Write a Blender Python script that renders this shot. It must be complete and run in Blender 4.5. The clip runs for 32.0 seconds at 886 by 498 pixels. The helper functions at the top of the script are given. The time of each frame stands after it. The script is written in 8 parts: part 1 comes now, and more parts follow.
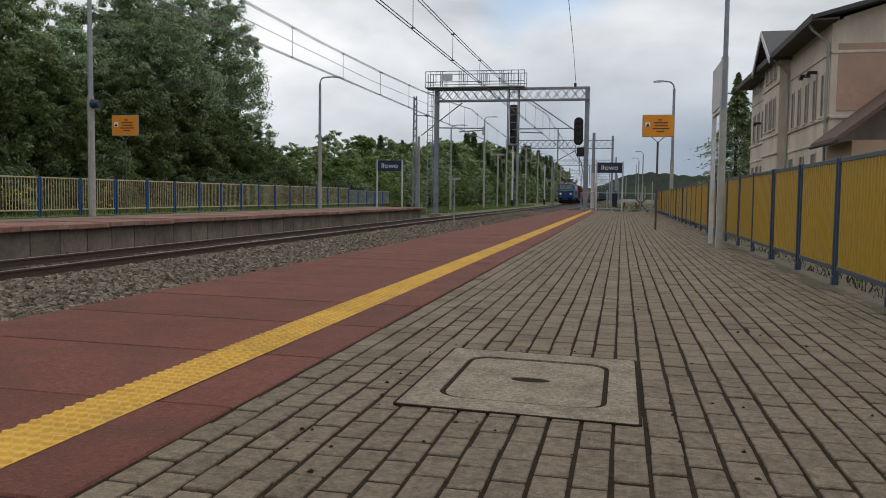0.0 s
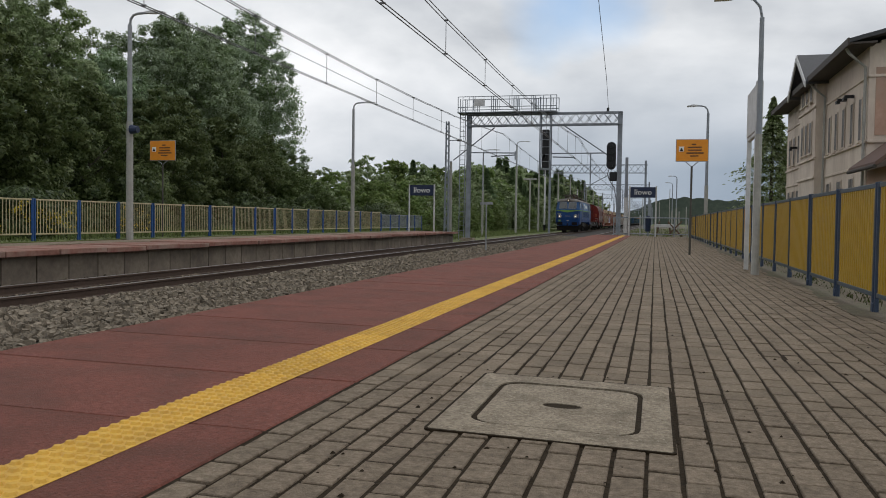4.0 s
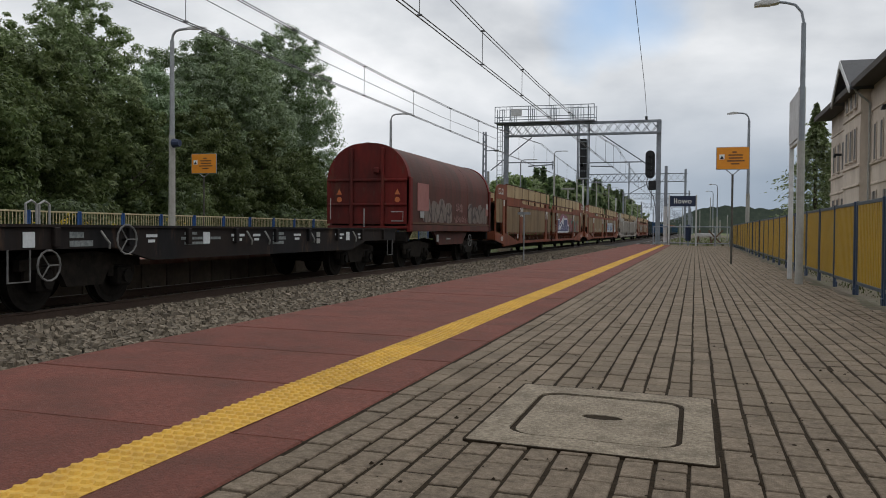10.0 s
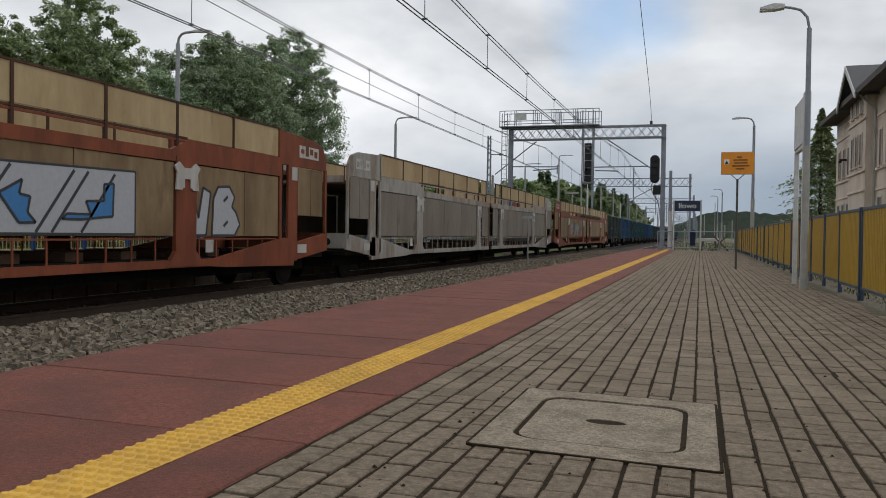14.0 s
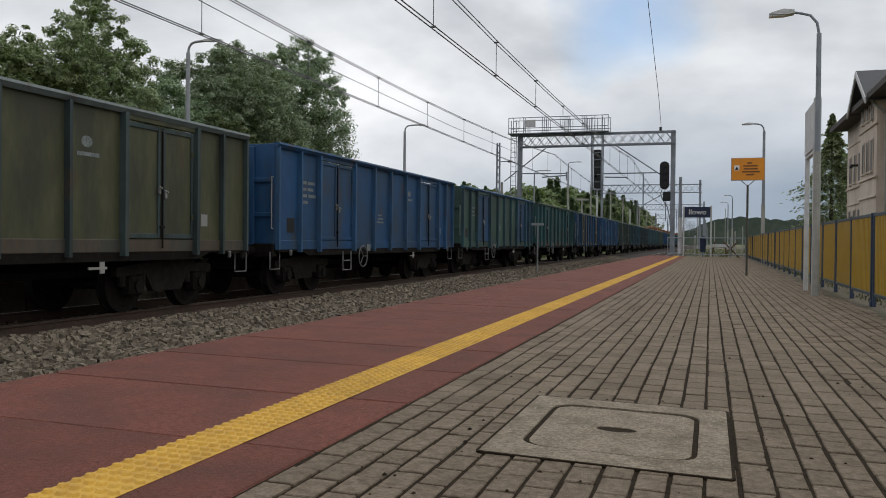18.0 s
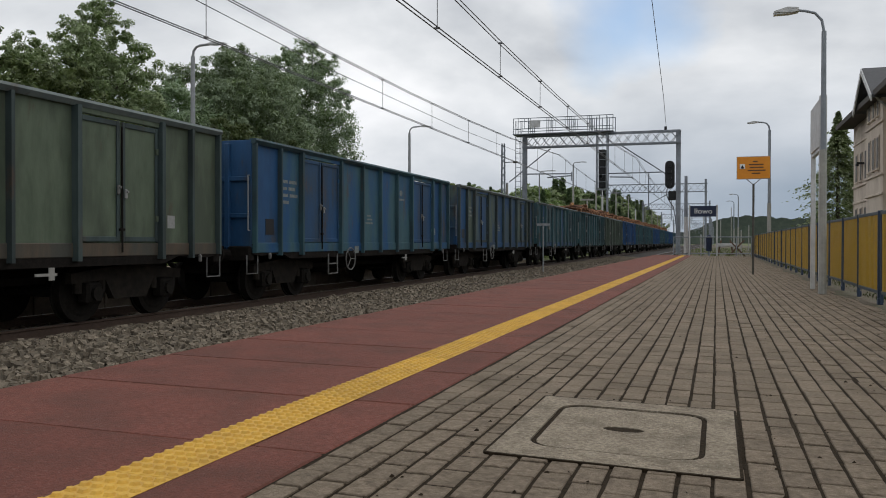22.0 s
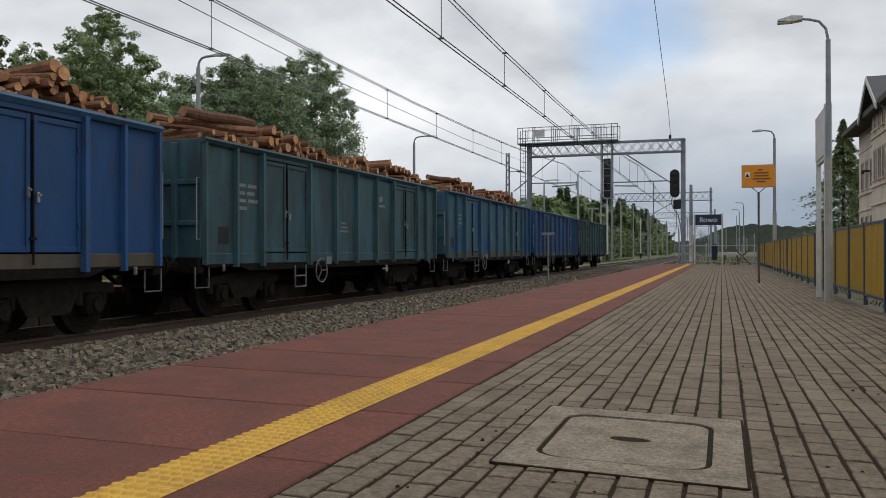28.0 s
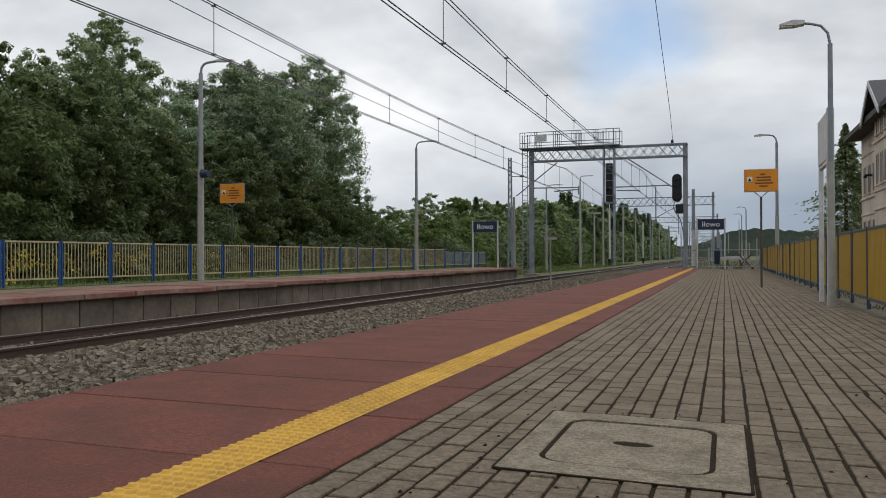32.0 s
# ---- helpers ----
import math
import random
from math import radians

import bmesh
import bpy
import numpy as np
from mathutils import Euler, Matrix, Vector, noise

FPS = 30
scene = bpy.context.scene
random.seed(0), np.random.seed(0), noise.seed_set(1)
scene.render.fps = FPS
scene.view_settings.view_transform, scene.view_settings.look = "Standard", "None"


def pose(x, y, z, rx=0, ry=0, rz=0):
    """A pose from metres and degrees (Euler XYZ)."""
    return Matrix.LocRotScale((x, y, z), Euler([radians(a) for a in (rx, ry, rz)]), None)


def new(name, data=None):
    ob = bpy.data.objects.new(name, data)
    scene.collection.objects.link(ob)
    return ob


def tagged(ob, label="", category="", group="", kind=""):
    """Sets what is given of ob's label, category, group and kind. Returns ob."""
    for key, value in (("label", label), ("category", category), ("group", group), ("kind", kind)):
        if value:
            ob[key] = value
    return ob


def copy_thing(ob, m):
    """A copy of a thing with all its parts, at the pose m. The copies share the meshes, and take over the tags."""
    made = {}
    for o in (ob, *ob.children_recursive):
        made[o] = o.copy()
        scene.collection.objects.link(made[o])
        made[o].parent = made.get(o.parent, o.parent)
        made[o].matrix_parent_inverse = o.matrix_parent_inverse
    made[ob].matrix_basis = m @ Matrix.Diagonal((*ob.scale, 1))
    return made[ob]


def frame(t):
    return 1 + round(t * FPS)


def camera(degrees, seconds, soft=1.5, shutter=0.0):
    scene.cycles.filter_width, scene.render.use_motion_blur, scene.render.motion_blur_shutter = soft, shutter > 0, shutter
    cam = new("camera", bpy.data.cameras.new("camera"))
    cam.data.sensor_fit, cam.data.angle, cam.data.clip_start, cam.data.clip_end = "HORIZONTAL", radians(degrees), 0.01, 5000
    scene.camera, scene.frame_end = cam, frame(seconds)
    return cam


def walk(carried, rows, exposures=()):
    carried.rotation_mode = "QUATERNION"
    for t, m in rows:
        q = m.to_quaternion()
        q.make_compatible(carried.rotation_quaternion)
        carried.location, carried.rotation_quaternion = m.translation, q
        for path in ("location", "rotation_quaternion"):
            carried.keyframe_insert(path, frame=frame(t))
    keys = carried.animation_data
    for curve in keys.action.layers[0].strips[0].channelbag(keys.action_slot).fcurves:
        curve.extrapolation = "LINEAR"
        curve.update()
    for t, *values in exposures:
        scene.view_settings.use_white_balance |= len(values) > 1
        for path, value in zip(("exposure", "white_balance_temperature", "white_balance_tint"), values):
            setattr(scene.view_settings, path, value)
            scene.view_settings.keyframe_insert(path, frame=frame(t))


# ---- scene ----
# camera: stands on the platform and slowly turns
cam = camera(56.3, 32.0, soft=0.95)
EYE = 0.73
TURNS = [
    (0, 12.16, -3.67, -0.70), (0.5, 12.52, -2.67, -0.57), (1, 12.33, -2.96, -1.47), (1.5, 12.82, -2.62, -1.21), (2, 13.03, -2.37, -1.14),
    (2.5, 13.60, -2.24, -0.94), (3, 13.62, -2.20, -0.94), (3.5, 13.99, -2.08, -0.89), (5.5, 14.91, -1.94, -0.71), (6, 15.16, -1.83, -0.66),
    (6.5, 15.57, -1.69, -0.64), (7, 15.79, -1.52, -0.62), (7.5, 16.13, -1.46, -0.55), (8, 16.15, -1.44, -0.70), (8.5, 16.32, -1.32, -0.63),
    (9, 16.56, -1.36, -0.55), (9.5, 16.89, -1.34, -0.59), (10, 16.96, -1.33, -0.49), (10.5, 16.96, -1.33, -0.38), (11, 17.00, -1.01, -0.55),
    (11.5, 17.19, -0.94, -0.63), (12, 17.08, -1.03, -0.76), (12.5, 17.10, -1.10, -0.66), (13, 17.12, -1.05, -0.78), (13.5, 17.06, -1.09, -0.92),
    (14, 17.25, -1.08, -0.76), (14.5, 17.33, -0.97, -0.76), (16.5, 17.84, -0.98, -0.60), (17, 17.79, -0.87, -0.55), (17.5, 18.06, -0.62, -0.53),
    (18, 17.90, -0.59, -0.56), (18.5, 17.66, -0.63, -0.52), (19, 17.80, -0.63, -0.46), (19.5, 18.00, -0.58, -0.47), (20, 18.13, -0.60, -0.46),
    (20.5, 18.04, -0.64, -0.13), (21, 17.71, -0.63, -0.16), (21.5, 18.09, -0.53, -0.06), (22, 18.28, -0.51, -0.11), (22.5, 18.37, -0.42, -0.02),
    (23, 18.39, -0.40, -0.17), (23.5, 18.37, -0.24, -0.08), (24, 18.55, -0.17, 0.02), (24.5, 18.66, -0.10, -0.04), (25, 18.76, -0.16, -0.08),
    (25.5, 18.79, -0.08, 0.07), (27.5, 18.81, 0.05, 0.19), (28, 18.62, 0.15, 0.09), (28.5, 18.68, 0.16, 0.09), (29, 18.78, 0.09, 0.08),
    (29.5, 18.92, 0.21, 0.01), (30, 18.84, 0.35, -0.09), (30.5, 18.78, 0.50, 0.01), (31, 18.92, 0.42, 0.22), (31.5, 18.88, 0.47, 0.26),
    (32, 18.78, 0.49, 0.18),
]
walk(cam, [(t, pose(0, 0, EYE, 90 + pitch, roll, yaw)) for t, yaw, pitch, roll in TURNS])

# ---- light: overcast sky with a thin patch of blue, weak veiled sun
world = bpy.data.worlds.new("world")
scene.world = world
world.use_nodes = True
wn, wl = world.node_tree.nodes, world.node_tree.links
wn.clear()
SUN_EL, SUN_ROT = radians(48), radians(215)


def wnode(kind, **kw):
    n = wn.new(kind)
    for k, v in kw.items():
        if k == "operation":
            n.operation = v
    return n


sky = wn.new("ShaderNodeTexSky")
sky.sky_type, sky.sun_disc, sky.sun_elevation, sky.sun_rotation = "NISHITA", False, SUN_EL, SUN_ROT
skys = wn.new("ShaderNodeVectorMath")
skys.operation = "SCALE"
skys.inputs["Scale"].default_value = 0.16
wl.new(sky.outputs[0], skys.inputs[0])
tc = wn.new("ShaderNodeTexCoord")
sep = wn.new("ShaderNodeSeparateXYZ")
wl.new(tc.outputs["Generated"], sep.inputs[0])
den = wnode("ShaderNodeMath", operation="ADD")
den.inputs[1].default_value = 0.4
absz = wnode("ShaderNodeMath", operation="ABSOLUTE")
wl.new(sep.outputs[2], absz.inputs[0])
wl.new(absz.outputs[0], den.inputs[0])
dx = wnode("ShaderNodeMath", operation="DIVIDE")
dy = wnode("ShaderNodeMath", operation="DIVIDE")
wl.new(sep.outputs[0], dx.inputs[0]), wl.new(den.outputs[0], dx.inputs[1])
wl.new(sep.outputs[1], dy.inputs[0]), wl.new(den.outputs[0], dy.inputs[1])
plane = wn.new("ShaderNodeCombineXYZ")
wl.new(dx.outputs[0], plane.inputs[0]), wl.new(dy.outputs[0], plane.inputs[1])
cl = wn.new("ShaderNodeTexNoise")
cl.inputs["Scale"].default_value, cl.inputs["Detail"].default_value, cl.inputs["Roughness"].default_value = 1.5, 7, 0.5
cl.inputs["Distortion"].default_value = 0.15
wl.new(plane.outputs[0], cl.inputs["Vector"])
ramp = wn.new("ShaderNodeValToRGB")
ramp.color_ramp.elements[0].position, ramp.color_ramp.elements[0].color = 0.34, (0.40, 0.43, 0.475, 1)
ramp.color_ramp.elements[1].position, ramp.color_ramp.elements[1].color = 0.64, (0.98, 0.985, 1.0, 1)
mid = ramp.color_ramp.elements.new(0.5)
mid.color = (0.70, 0.722, 0.75, 1)
wl.new(cl.outputs[0], ramp.inputs[0])
# one gap in the cloud
gap = wn.new("ShaderNodeVectorMath")
gap.operation = "DISTANCE"
gap.inputs[1].default_value = (-0.098, 0.965, 0.275)
jit = wn.new("ShaderNodeVectorMath")
jit.operation = "MULTIPLY_ADD"
cl2 = wn.new("ShaderNodeTexNoise")
cl2.inputs["Scale"].default_value, cl2.inputs["Detail"].default_value = 9, 6
wl.new(tc.outputs["Generated"], cl2.inputs["Vector"])
wl.new(cl2.outputs[1], jit.inputs[0])
jit.inputs[1].default_value = (0.16, 0.1, 0.12)
wl.new(tc.outputs["Generated"], jit.inputs[2])
off = wn.new("ShaderNodeVectorMath")
off.operation = "SUBTRACT"
off.inputs[1].default_value = (0.08, 0.05, 0.06)
wl.new(jit.outputs[0], off.inputs[0])
wl.new(off.outputs[0], gap.inputs[0])
gr = wn.new("ShaderNodeMapRange")
gr.inputs["From Min"].default_value, gr.inputs["From Max"].default_value = 0.02, 0.105
gr.inputs["To Min"].default_value, gr.inputs["To Max"].default_value = 0.2, 1.0
wl.new(gap.outputs["Value"], gr.inputs["Value"])
skm = wn.new("ShaderNodeMix")
skm.data_type = "RGBA"
wl.new(gr.outputs[0], skm.inputs["Factor"])
wl.new(skys.outputs[0], skm.inputs["A"]), wl.new(ramp.outputs[0], skm.inputs["B"])
# the cloud is greyer towards the horizon
hz = wn.new("ShaderNodeMapRange")
hz.inputs["From Min"].default_value, hz.inputs["From Max"].default_value = 0.06, 0.2
hz.inputs["To Min"].default_value, hz.inputs["To Max"].default_value = 0.63, 0.0
wl.new(absz.outputs[0], hz.inputs["Value"])
side = wn.new("ShaderNodeMapRange")
side.inputs["From Min"].default_value, side.inputs["From Max"].default_value = -0.32, 0.08
side.inputs["To Min"].default_value, side.inputs["To Max"].default_value = 0.5, 1.45
wl.new(sep.outputs[0], side.inputs["Value"])
hs = wnode("ShaderNodeMath", operation="MULTIPLY")
wl.new(hz.outputs[0], hs.inputs[0]), wl.new(side.outputs[0], hs.inputs[1])
hm = wn.new("ShaderNodeMix")
hm.data_type = "RGBA"
hm.inputs["B"].default_value = (0.27, 0.335, 0.42, 1)
wl.new(hs.outputs[0], hm.inputs["Factor"]), wl.new(skm.outputs["Result"], hm.inputs["A"])
bg = wn.new("ShaderNodeBackground")
bg.inputs["Strength"].default_value = 1.09
wl.new(hm.outputs["Result"], bg.inputs[0])
wo = wn.new("ShaderNodeOutputWorld")
wl.new(bg.outputs[0], wo.inputs[0])
sun = new("sun", bpy.data.lights.new("sun", "SUN"))
sun.data.energy, sun.data.angle, sun.data.color = 0.6, radians(25), (1.0, 0.96, 0.9)
sun.matrix_world = pose(0, 0, 60, 90 - math.degrees(SUN_EL), 0, 180 - math.degrees(SUN_ROT) + 180)
scene.view_settings.exposure = 0.0


# ---- materials
def pmat(name, c1, c2, scale=6.0, rough=0.7, metal=0.0, bump=0.0, bscale=None, dirt=None, dirt_amt=0.35, dscale=1.2,
         stretch=(1, 1, 1), rand=0.0, spec=0.4, island=0.0, spots=None, shift=False):
    """Two colours mixed by fine grain, dirt in large patches, and relief."""
    m = bpy.data.materials.new(name)
    m.use_nodes = True
    n, l = m.node_tree.nodes, m.node_tree.links
    b = n["Principled BSDF"]
    b.inputs["Metallic"].default_value = metal
    b.inputs["Specular IOR Level"].default_value = spec
    co = n.new("ShaderNodeTexCoord")
    mp = n.new("ShaderNodeMapping")
    mp.inputs["Scale"].default_value = stretch
    l.new(co.outputs["Object"], mp.inputs["Vector"])
    vec = mp.outputs[0]
    if shift:
        k = sum(ord(ch) * (i + 3) for i, ch in enumerate(name))
        mp.inputs["Location"].default_value = (k % 17, k % 29, k % 13)
    if rand:
        oi = n.new("ShaderNodeObjectInfo")
        sh = n.new("ShaderNodeVectorMath")
        sh.operation = "MULTIPLY_ADD"
        cmb = n.new("ShaderNodeCombineXYZ")
        for i in range(3):
            l.new(oi.outputs["Random"], cmb.inputs[i])
        sh.inputs[1].default_value = (37, 91, 53)
        l.new(cmb.outputs[0], sh.inputs[0]), l.new(vec, sh.inputs[2])
        vec = sh.outputs[0]
    t1 = n.new("ShaderNodeTexNoise")
    t1.inputs["Scale"].default_value, t1.inputs["Detail"].default_value, t1.inputs["Roughness"].default_value = scale, 6, 0.65
    l.new(vec, t1.inputs["Vector"])
    r1 = n.new("ShaderNodeMapRange")
    r1.inputs["From Min"].default_value, r1.inputs["From Max"].default_value = 0.32, 0.68
    l.new(t1.outputs[0], r1.inputs["Value"])
    mx = n.new("ShaderNodeMix")
    mx.data_type = "RGBA"
    mx.inputs["A"].default_value, mx.inputs["B"].default_value = (*c1, 1), (*c2, 1)
    l.new(r1.outputs[0], mx.inputs["Factor"])
    col = mx.outputs["Result"]
    if dirt:
        t2 = n.new("ShaderNodeTexNoise")
        t2.inputs["Scale"].default_value, t2.inputs["Detail"].default_value, t2.inputs["Roughness"].default_value = dscale, 5, 0.6
        l.new(vec, t2.inputs["Vector"])
        r2 = n.new("ShaderNodeMapRange")
        r2.inputs["From Min"].default_value, r2.inputs["From Max"].default_value = (0.44, 0.6) if shift else (0.42, 0.72)
        r2.inputs["To Max"].default_value = dirt_amt
        l.new(t2.outputs[0], r2.inputs["Value"])
        m2 = n.new("ShaderNodeMix")
        m2.data_type = "RGBA"
        m2.inputs["B"].default_value = (*dirt, 1)
        l.new(r2.outputs[0], m2.inputs["Factor"]), l.new(col, m2.inputs["A"])
        col = m2.outputs["Result"]
    if spots:
        t4 = n.new("ShaderNodeTexNoise")
        t4.inputs["Scale"].default_value, t4.inputs["Detail"].default_value, t4.inputs["Roughness"].default_value = spots[2], 7, 0.7
        l.new(vec, t4.inputs["Vector"])
        r4 = n.new("ShaderNodeMapRange")
        r4.inputs["From Min"].default_value, r4.inputs["From Max"].default_value = 0.58, 0.7
        r4.inputs["To Max"].default_value = spots[1]
        l.new(t4.outputs[0], r4.inputs["Value"])
        m4 = n.new("ShaderNodeMix")
        m4.data_type = "RGBA"
        m4.inputs["B"].default_value = (*spots[0], 1)
        l.new(r4.outputs[0], m4.inputs["Factor"]), l.new(col, m4.inputs["A"])
        col = m4.outputs["Result"]
    if rand or island:
        hv = n.new("ShaderNodeHueSaturation")
        mr = n.new("ShaderNodeMapRange")
        amt = rand or island
        mr.inputs["To Min"].default_value, mr.inputs["To Max"].default_value = 1 - amt, 1 + amt
        if rand:
            l.new(oi.outputs["Random"], mr.inputs["Value"])
        else:
            ge = n.new("ShaderNodeNewGeometry")
            l.new(ge.outputs["Random Per Island"], mr.inputs["Value"])
        l.new(mr.outputs[0], hv.inputs["Value"])
        l.new(col, hv.inputs["Color"])
        col = hv.outputs[0]
    l.new(col, b.inputs["Base Color"])
    rr = n.new("ShaderNodeMapRange")
    rr.inputs["To Min"].default_value, rr.inputs["To Max"].default_value = max(0.03, rough - 0.12), min(1, rough + 0.12)
    l.new(t1.outputs[0], rr.inputs["Value"])
    l.new(rr.outputs[0], b.inputs["Roughness"])
    if bump:
        t3 = n.new("ShaderNodeTexNoise")
        t3.inputs["Scale"].default_value, t3.inputs["Detail"].default_value = bscale or scale * 4, 5
        l.new(vec, t3.inputs["Vector"])
        bp = n.new("ShaderNodeBump")
        bp.inputs["Strength"].default_value, bp.inputs["Distance"].default_value = bump, 0.01
        l.new(t3.outputs[0], bp.inputs["Height"])
        l.new(bp.outputs[0], b.inputs["Normal"])
    return m


def glow(name, c, strength):
    m = bpy.data.materials.new(name)
    m.use_nodes = True
    b = m.node_tree.nodes["Principled BSDF"]
    b.inputs["Base Color"].default_value = (0.8, 0.8, 0.8, 1)
    b.inputs["Emission Color"].default_value, b.inputs["Emission Strength"].default_value = (*c, 1), strength
    return m


def glassmat(name, c=(0.03, 0.04, 0.045), rough=0.08):
    m = bpy.data.materials.new(name)
    m.use_nodes = True
    b = m.node_tree.nodes["Principled BSDF"]
    b.inputs["Base Color"].default_value, b.inputs["Roughness"].default_value = (*c, 1), rough
    b.inputs["Specular IOR Level"].default_value = 0.8
    return m


def leafmat(name, dark, light, silver, share=0.5):
    """Leaves: tone by island, pale undersides turned up in patches, some light through."""
    m = bpy.data.materials.new(name)
    m.use_nodes = True
    n, l = m.node_tree.nodes, m.node_tree.links
    b = n["Principled BSDF"]
    ge = n.new("ShaderNodeNewGeometry")
    co = n.new("ShaderNodeTexCoord")
    mx = n.new("ShaderNodeMix")
    mx.data_type = "RGBA"
    mx.inputs["A"].default_value, mx.inputs["B"].default_value = (*dark, 1), (*light, 1)
    l.new(ge.outputs["Random Per Island"], mx.inputs["Factor"])
    t1 = n.new("ShaderNodeTexNoise")
    t1.inputs["Scale"].default_value, t1.inputs["Detail"].default_value = 0.9, 3
    l.new(co.outputs["Object"], t1.inputs["Vector"])
    ad = n.new("ShaderNodeMath")
    ad.operation = "MULTIPLY_ADD"
    ad.inputs[1].default_value = 0.35
    l.new(ge.outputs["Random Per Island"], ad.inputs[0]), l.new(t1.outputs[0], ad.inputs[2])
    mr = n.new("ShaderNodeMapRange")
    mr.inputs["From Min"].default_value, mr.inputs["From Max"].default_value = 0.52, 0.85
    mr.inputs["To Max"].default_value = share
    l.new(ad.outputs[0], mr.inputs["Value"])
    m2 = n.new("ShaderNodeMix")
    m2.data_type = "RGBA"
    m2.inputs["B"].default_value = (*silver, 1)
    l.new(mr.outputs[0], m2.inputs["Factor"]), l.new(mx.outputs["Result"], m2.inputs["A"])
    oi = n.new("ShaderNodeObjectInfo")
    hm = n.new("ShaderNodeMapRange")
    hm.inputs["To Min"].default_value, hm.inputs["To Max"].default_value = 0.497, 0.512
    l.new(oi.outputs["Random"], hm.inputs["Value"])
    vm = n.new("ShaderNodeMapRange")
    vm.inputs["To Min"].default_value, vm.inputs["To Max"].default_value = 0.92, 1.16
    l.new(oi.outputs["Random"], vm.inputs["Value"])
    hv = n.new("ShaderNodeHueSaturation")
    l.new(hm.outputs[0], hv.inputs["Hue"]), l.new(vm.outputs[0], hv.inputs["Value"]), l.new(m2.outputs["Result"], hv.inputs["Color"])
    l.new(hv.outputs[0], b.inputs["Base Color"])
    b.inputs["Roughness"].default_value = 0.55
    b.inputs["Specular IOR Level"].default_value = 0.3
    tr = n.new("ShaderNodeBsdfTranslucent")
    l.new(hv.outputs[0], tr.inputs["Color"])
    ms = n.new("ShaderNodeMixShader")
    ms.inputs[0].default_value = 0.36
    l.new(b.outputs[0], ms.inputs[1]), l.new(tr.outputs[0], ms.inputs[2])
    l.new(ms.outputs[0], n["Material Output"].inputs["Surface"])
    return m


M = {}
M["brick"] = pmat("paving_brick", (0.158, 0.122, 0.087), (0.285, 0.228, 0.168), 70, 0.9, bump=0.9, bscale=190, dirt=(0.085, 0.063, 0.041), dirt_amt=0.7, dscale=26, rand=0.1, spots=((0.36, 0.3, 0.23), 0.55, 130), spec=0.25)
M["brick_bed"] = pmat("paving_brick_joined", (0.152, 0.118, 0.083), (0.268, 0.214, 0.157), 55, 0.9, bump=0.8, bscale=150, dirt=(0.09, 0.067, 0.044), dirt_amt=0.6, dscale=3.2, island=0.12, spots=((0.36, 0.3, 0.23), 0.5, 60), spec=0.25)
M["joint"] = pmat("joint_soil", (0.016, 0.0115, 0.007), (0.045, 0.033, 0.021), 45, 0.97, bump=0.8, bscale=90, spec=0.08)
M["redslab"] = pmat("red_slab", (0.125, 0.04, 0.0285), (0.23, 0.083, 0.061), 48, 0.84, bump=1.0, bscale=150, dirt=(0.1, 0.046, 0.034), dirt_amt=0.75, dscale=2.6, rand=0.07, spots=((0.31, 0.2, 0.16), 0.65, 70), spec=0.25)
M["redold"] = pmat("dusty_red_slab", (0.17, 0.068, 0.05), (0.25, 0.125, 0.098), 12, 0.9, bump=0.4, bscale=60, dirt=(0.29, 0.225, 0.185), dirt_amt=0.8, dscale=1.6, rand=0.14, spec=0.25)
M["yellow"] = pmat("tactile_yellow", (0.56, 0.31, 0.032), (0.68, 0.42, 0.07), 30, 0.65, bump=0.2, dirt=(0.36, 0.21, 0.05), dirt_amt=0.5, dscale=9, rand=0.08)
M["concrete"] = pmat("concrete", (0.175, 0.143, 0.103), (0.41, 0.347, 0.262), 60, 0.92, bump=1.2, bscale=110, dirt=(0.11, 0.088, 0.063), dirt_amt=0.75, dscale=6, spots=((0.56, 0.5, 0.41), 0.85, 85), spec=0.25)
M["wallconcrete"] = pmat("wall_concrete", (0.15, 0.123, 0.094), (0.225, 0.187, 0.146), 9, 0.9, bump=0.5, bscale=50, dirt=(0.07, 0.055, 0.045), dirt_amt=0.7, dscale=1.3, rand=0.1)
M["stone"] = pmat("ballast_stone", (0.088, 0.072, 0.052), (0.245, 0.203, 0.152), 14, 0.9, bump=0.5, bscale=60, island=0.36)
# bed colour far below the stones': the shade of the gaps is painted in
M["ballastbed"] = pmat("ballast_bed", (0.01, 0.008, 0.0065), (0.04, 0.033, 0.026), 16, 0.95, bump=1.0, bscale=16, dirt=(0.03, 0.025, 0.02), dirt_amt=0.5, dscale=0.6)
M["rail"] = pmat("rail_steel_rusty", (0.05, 0.032, 0.023), (0.085, 0.055, 0.04), 20, 0.75, metal=0.2, bump=0.3)
M["railtop"] = pmat("rail_top_polished", (0.16, 0.14, 0.125), (0.24, 0.215, 0.2), 30, 0.35, metal=0.8)
M["sleeper"] = pmat("sleeper_concrete", (0.14, 0.12, 0.105), (0.22, 0.2, 0.18), 14, 0.9, bump=0.5, rand=0.12)
M["grass"] = pmat("grass_ground", (0.06, 0.085, 0.022), (0.13, 0.15, 0.045), 3.0, 0.95, bump=1.0, bscale=30, dirt=(0.14, 0.12, 0.07), dirt_amt=0.5, dscale=0.25)
M["blade"] = pmat("grass_blades", (0.07, 0.11, 0.025), (0.16, 0.19, 0.06), 2.0, 0.8, island=0.4)
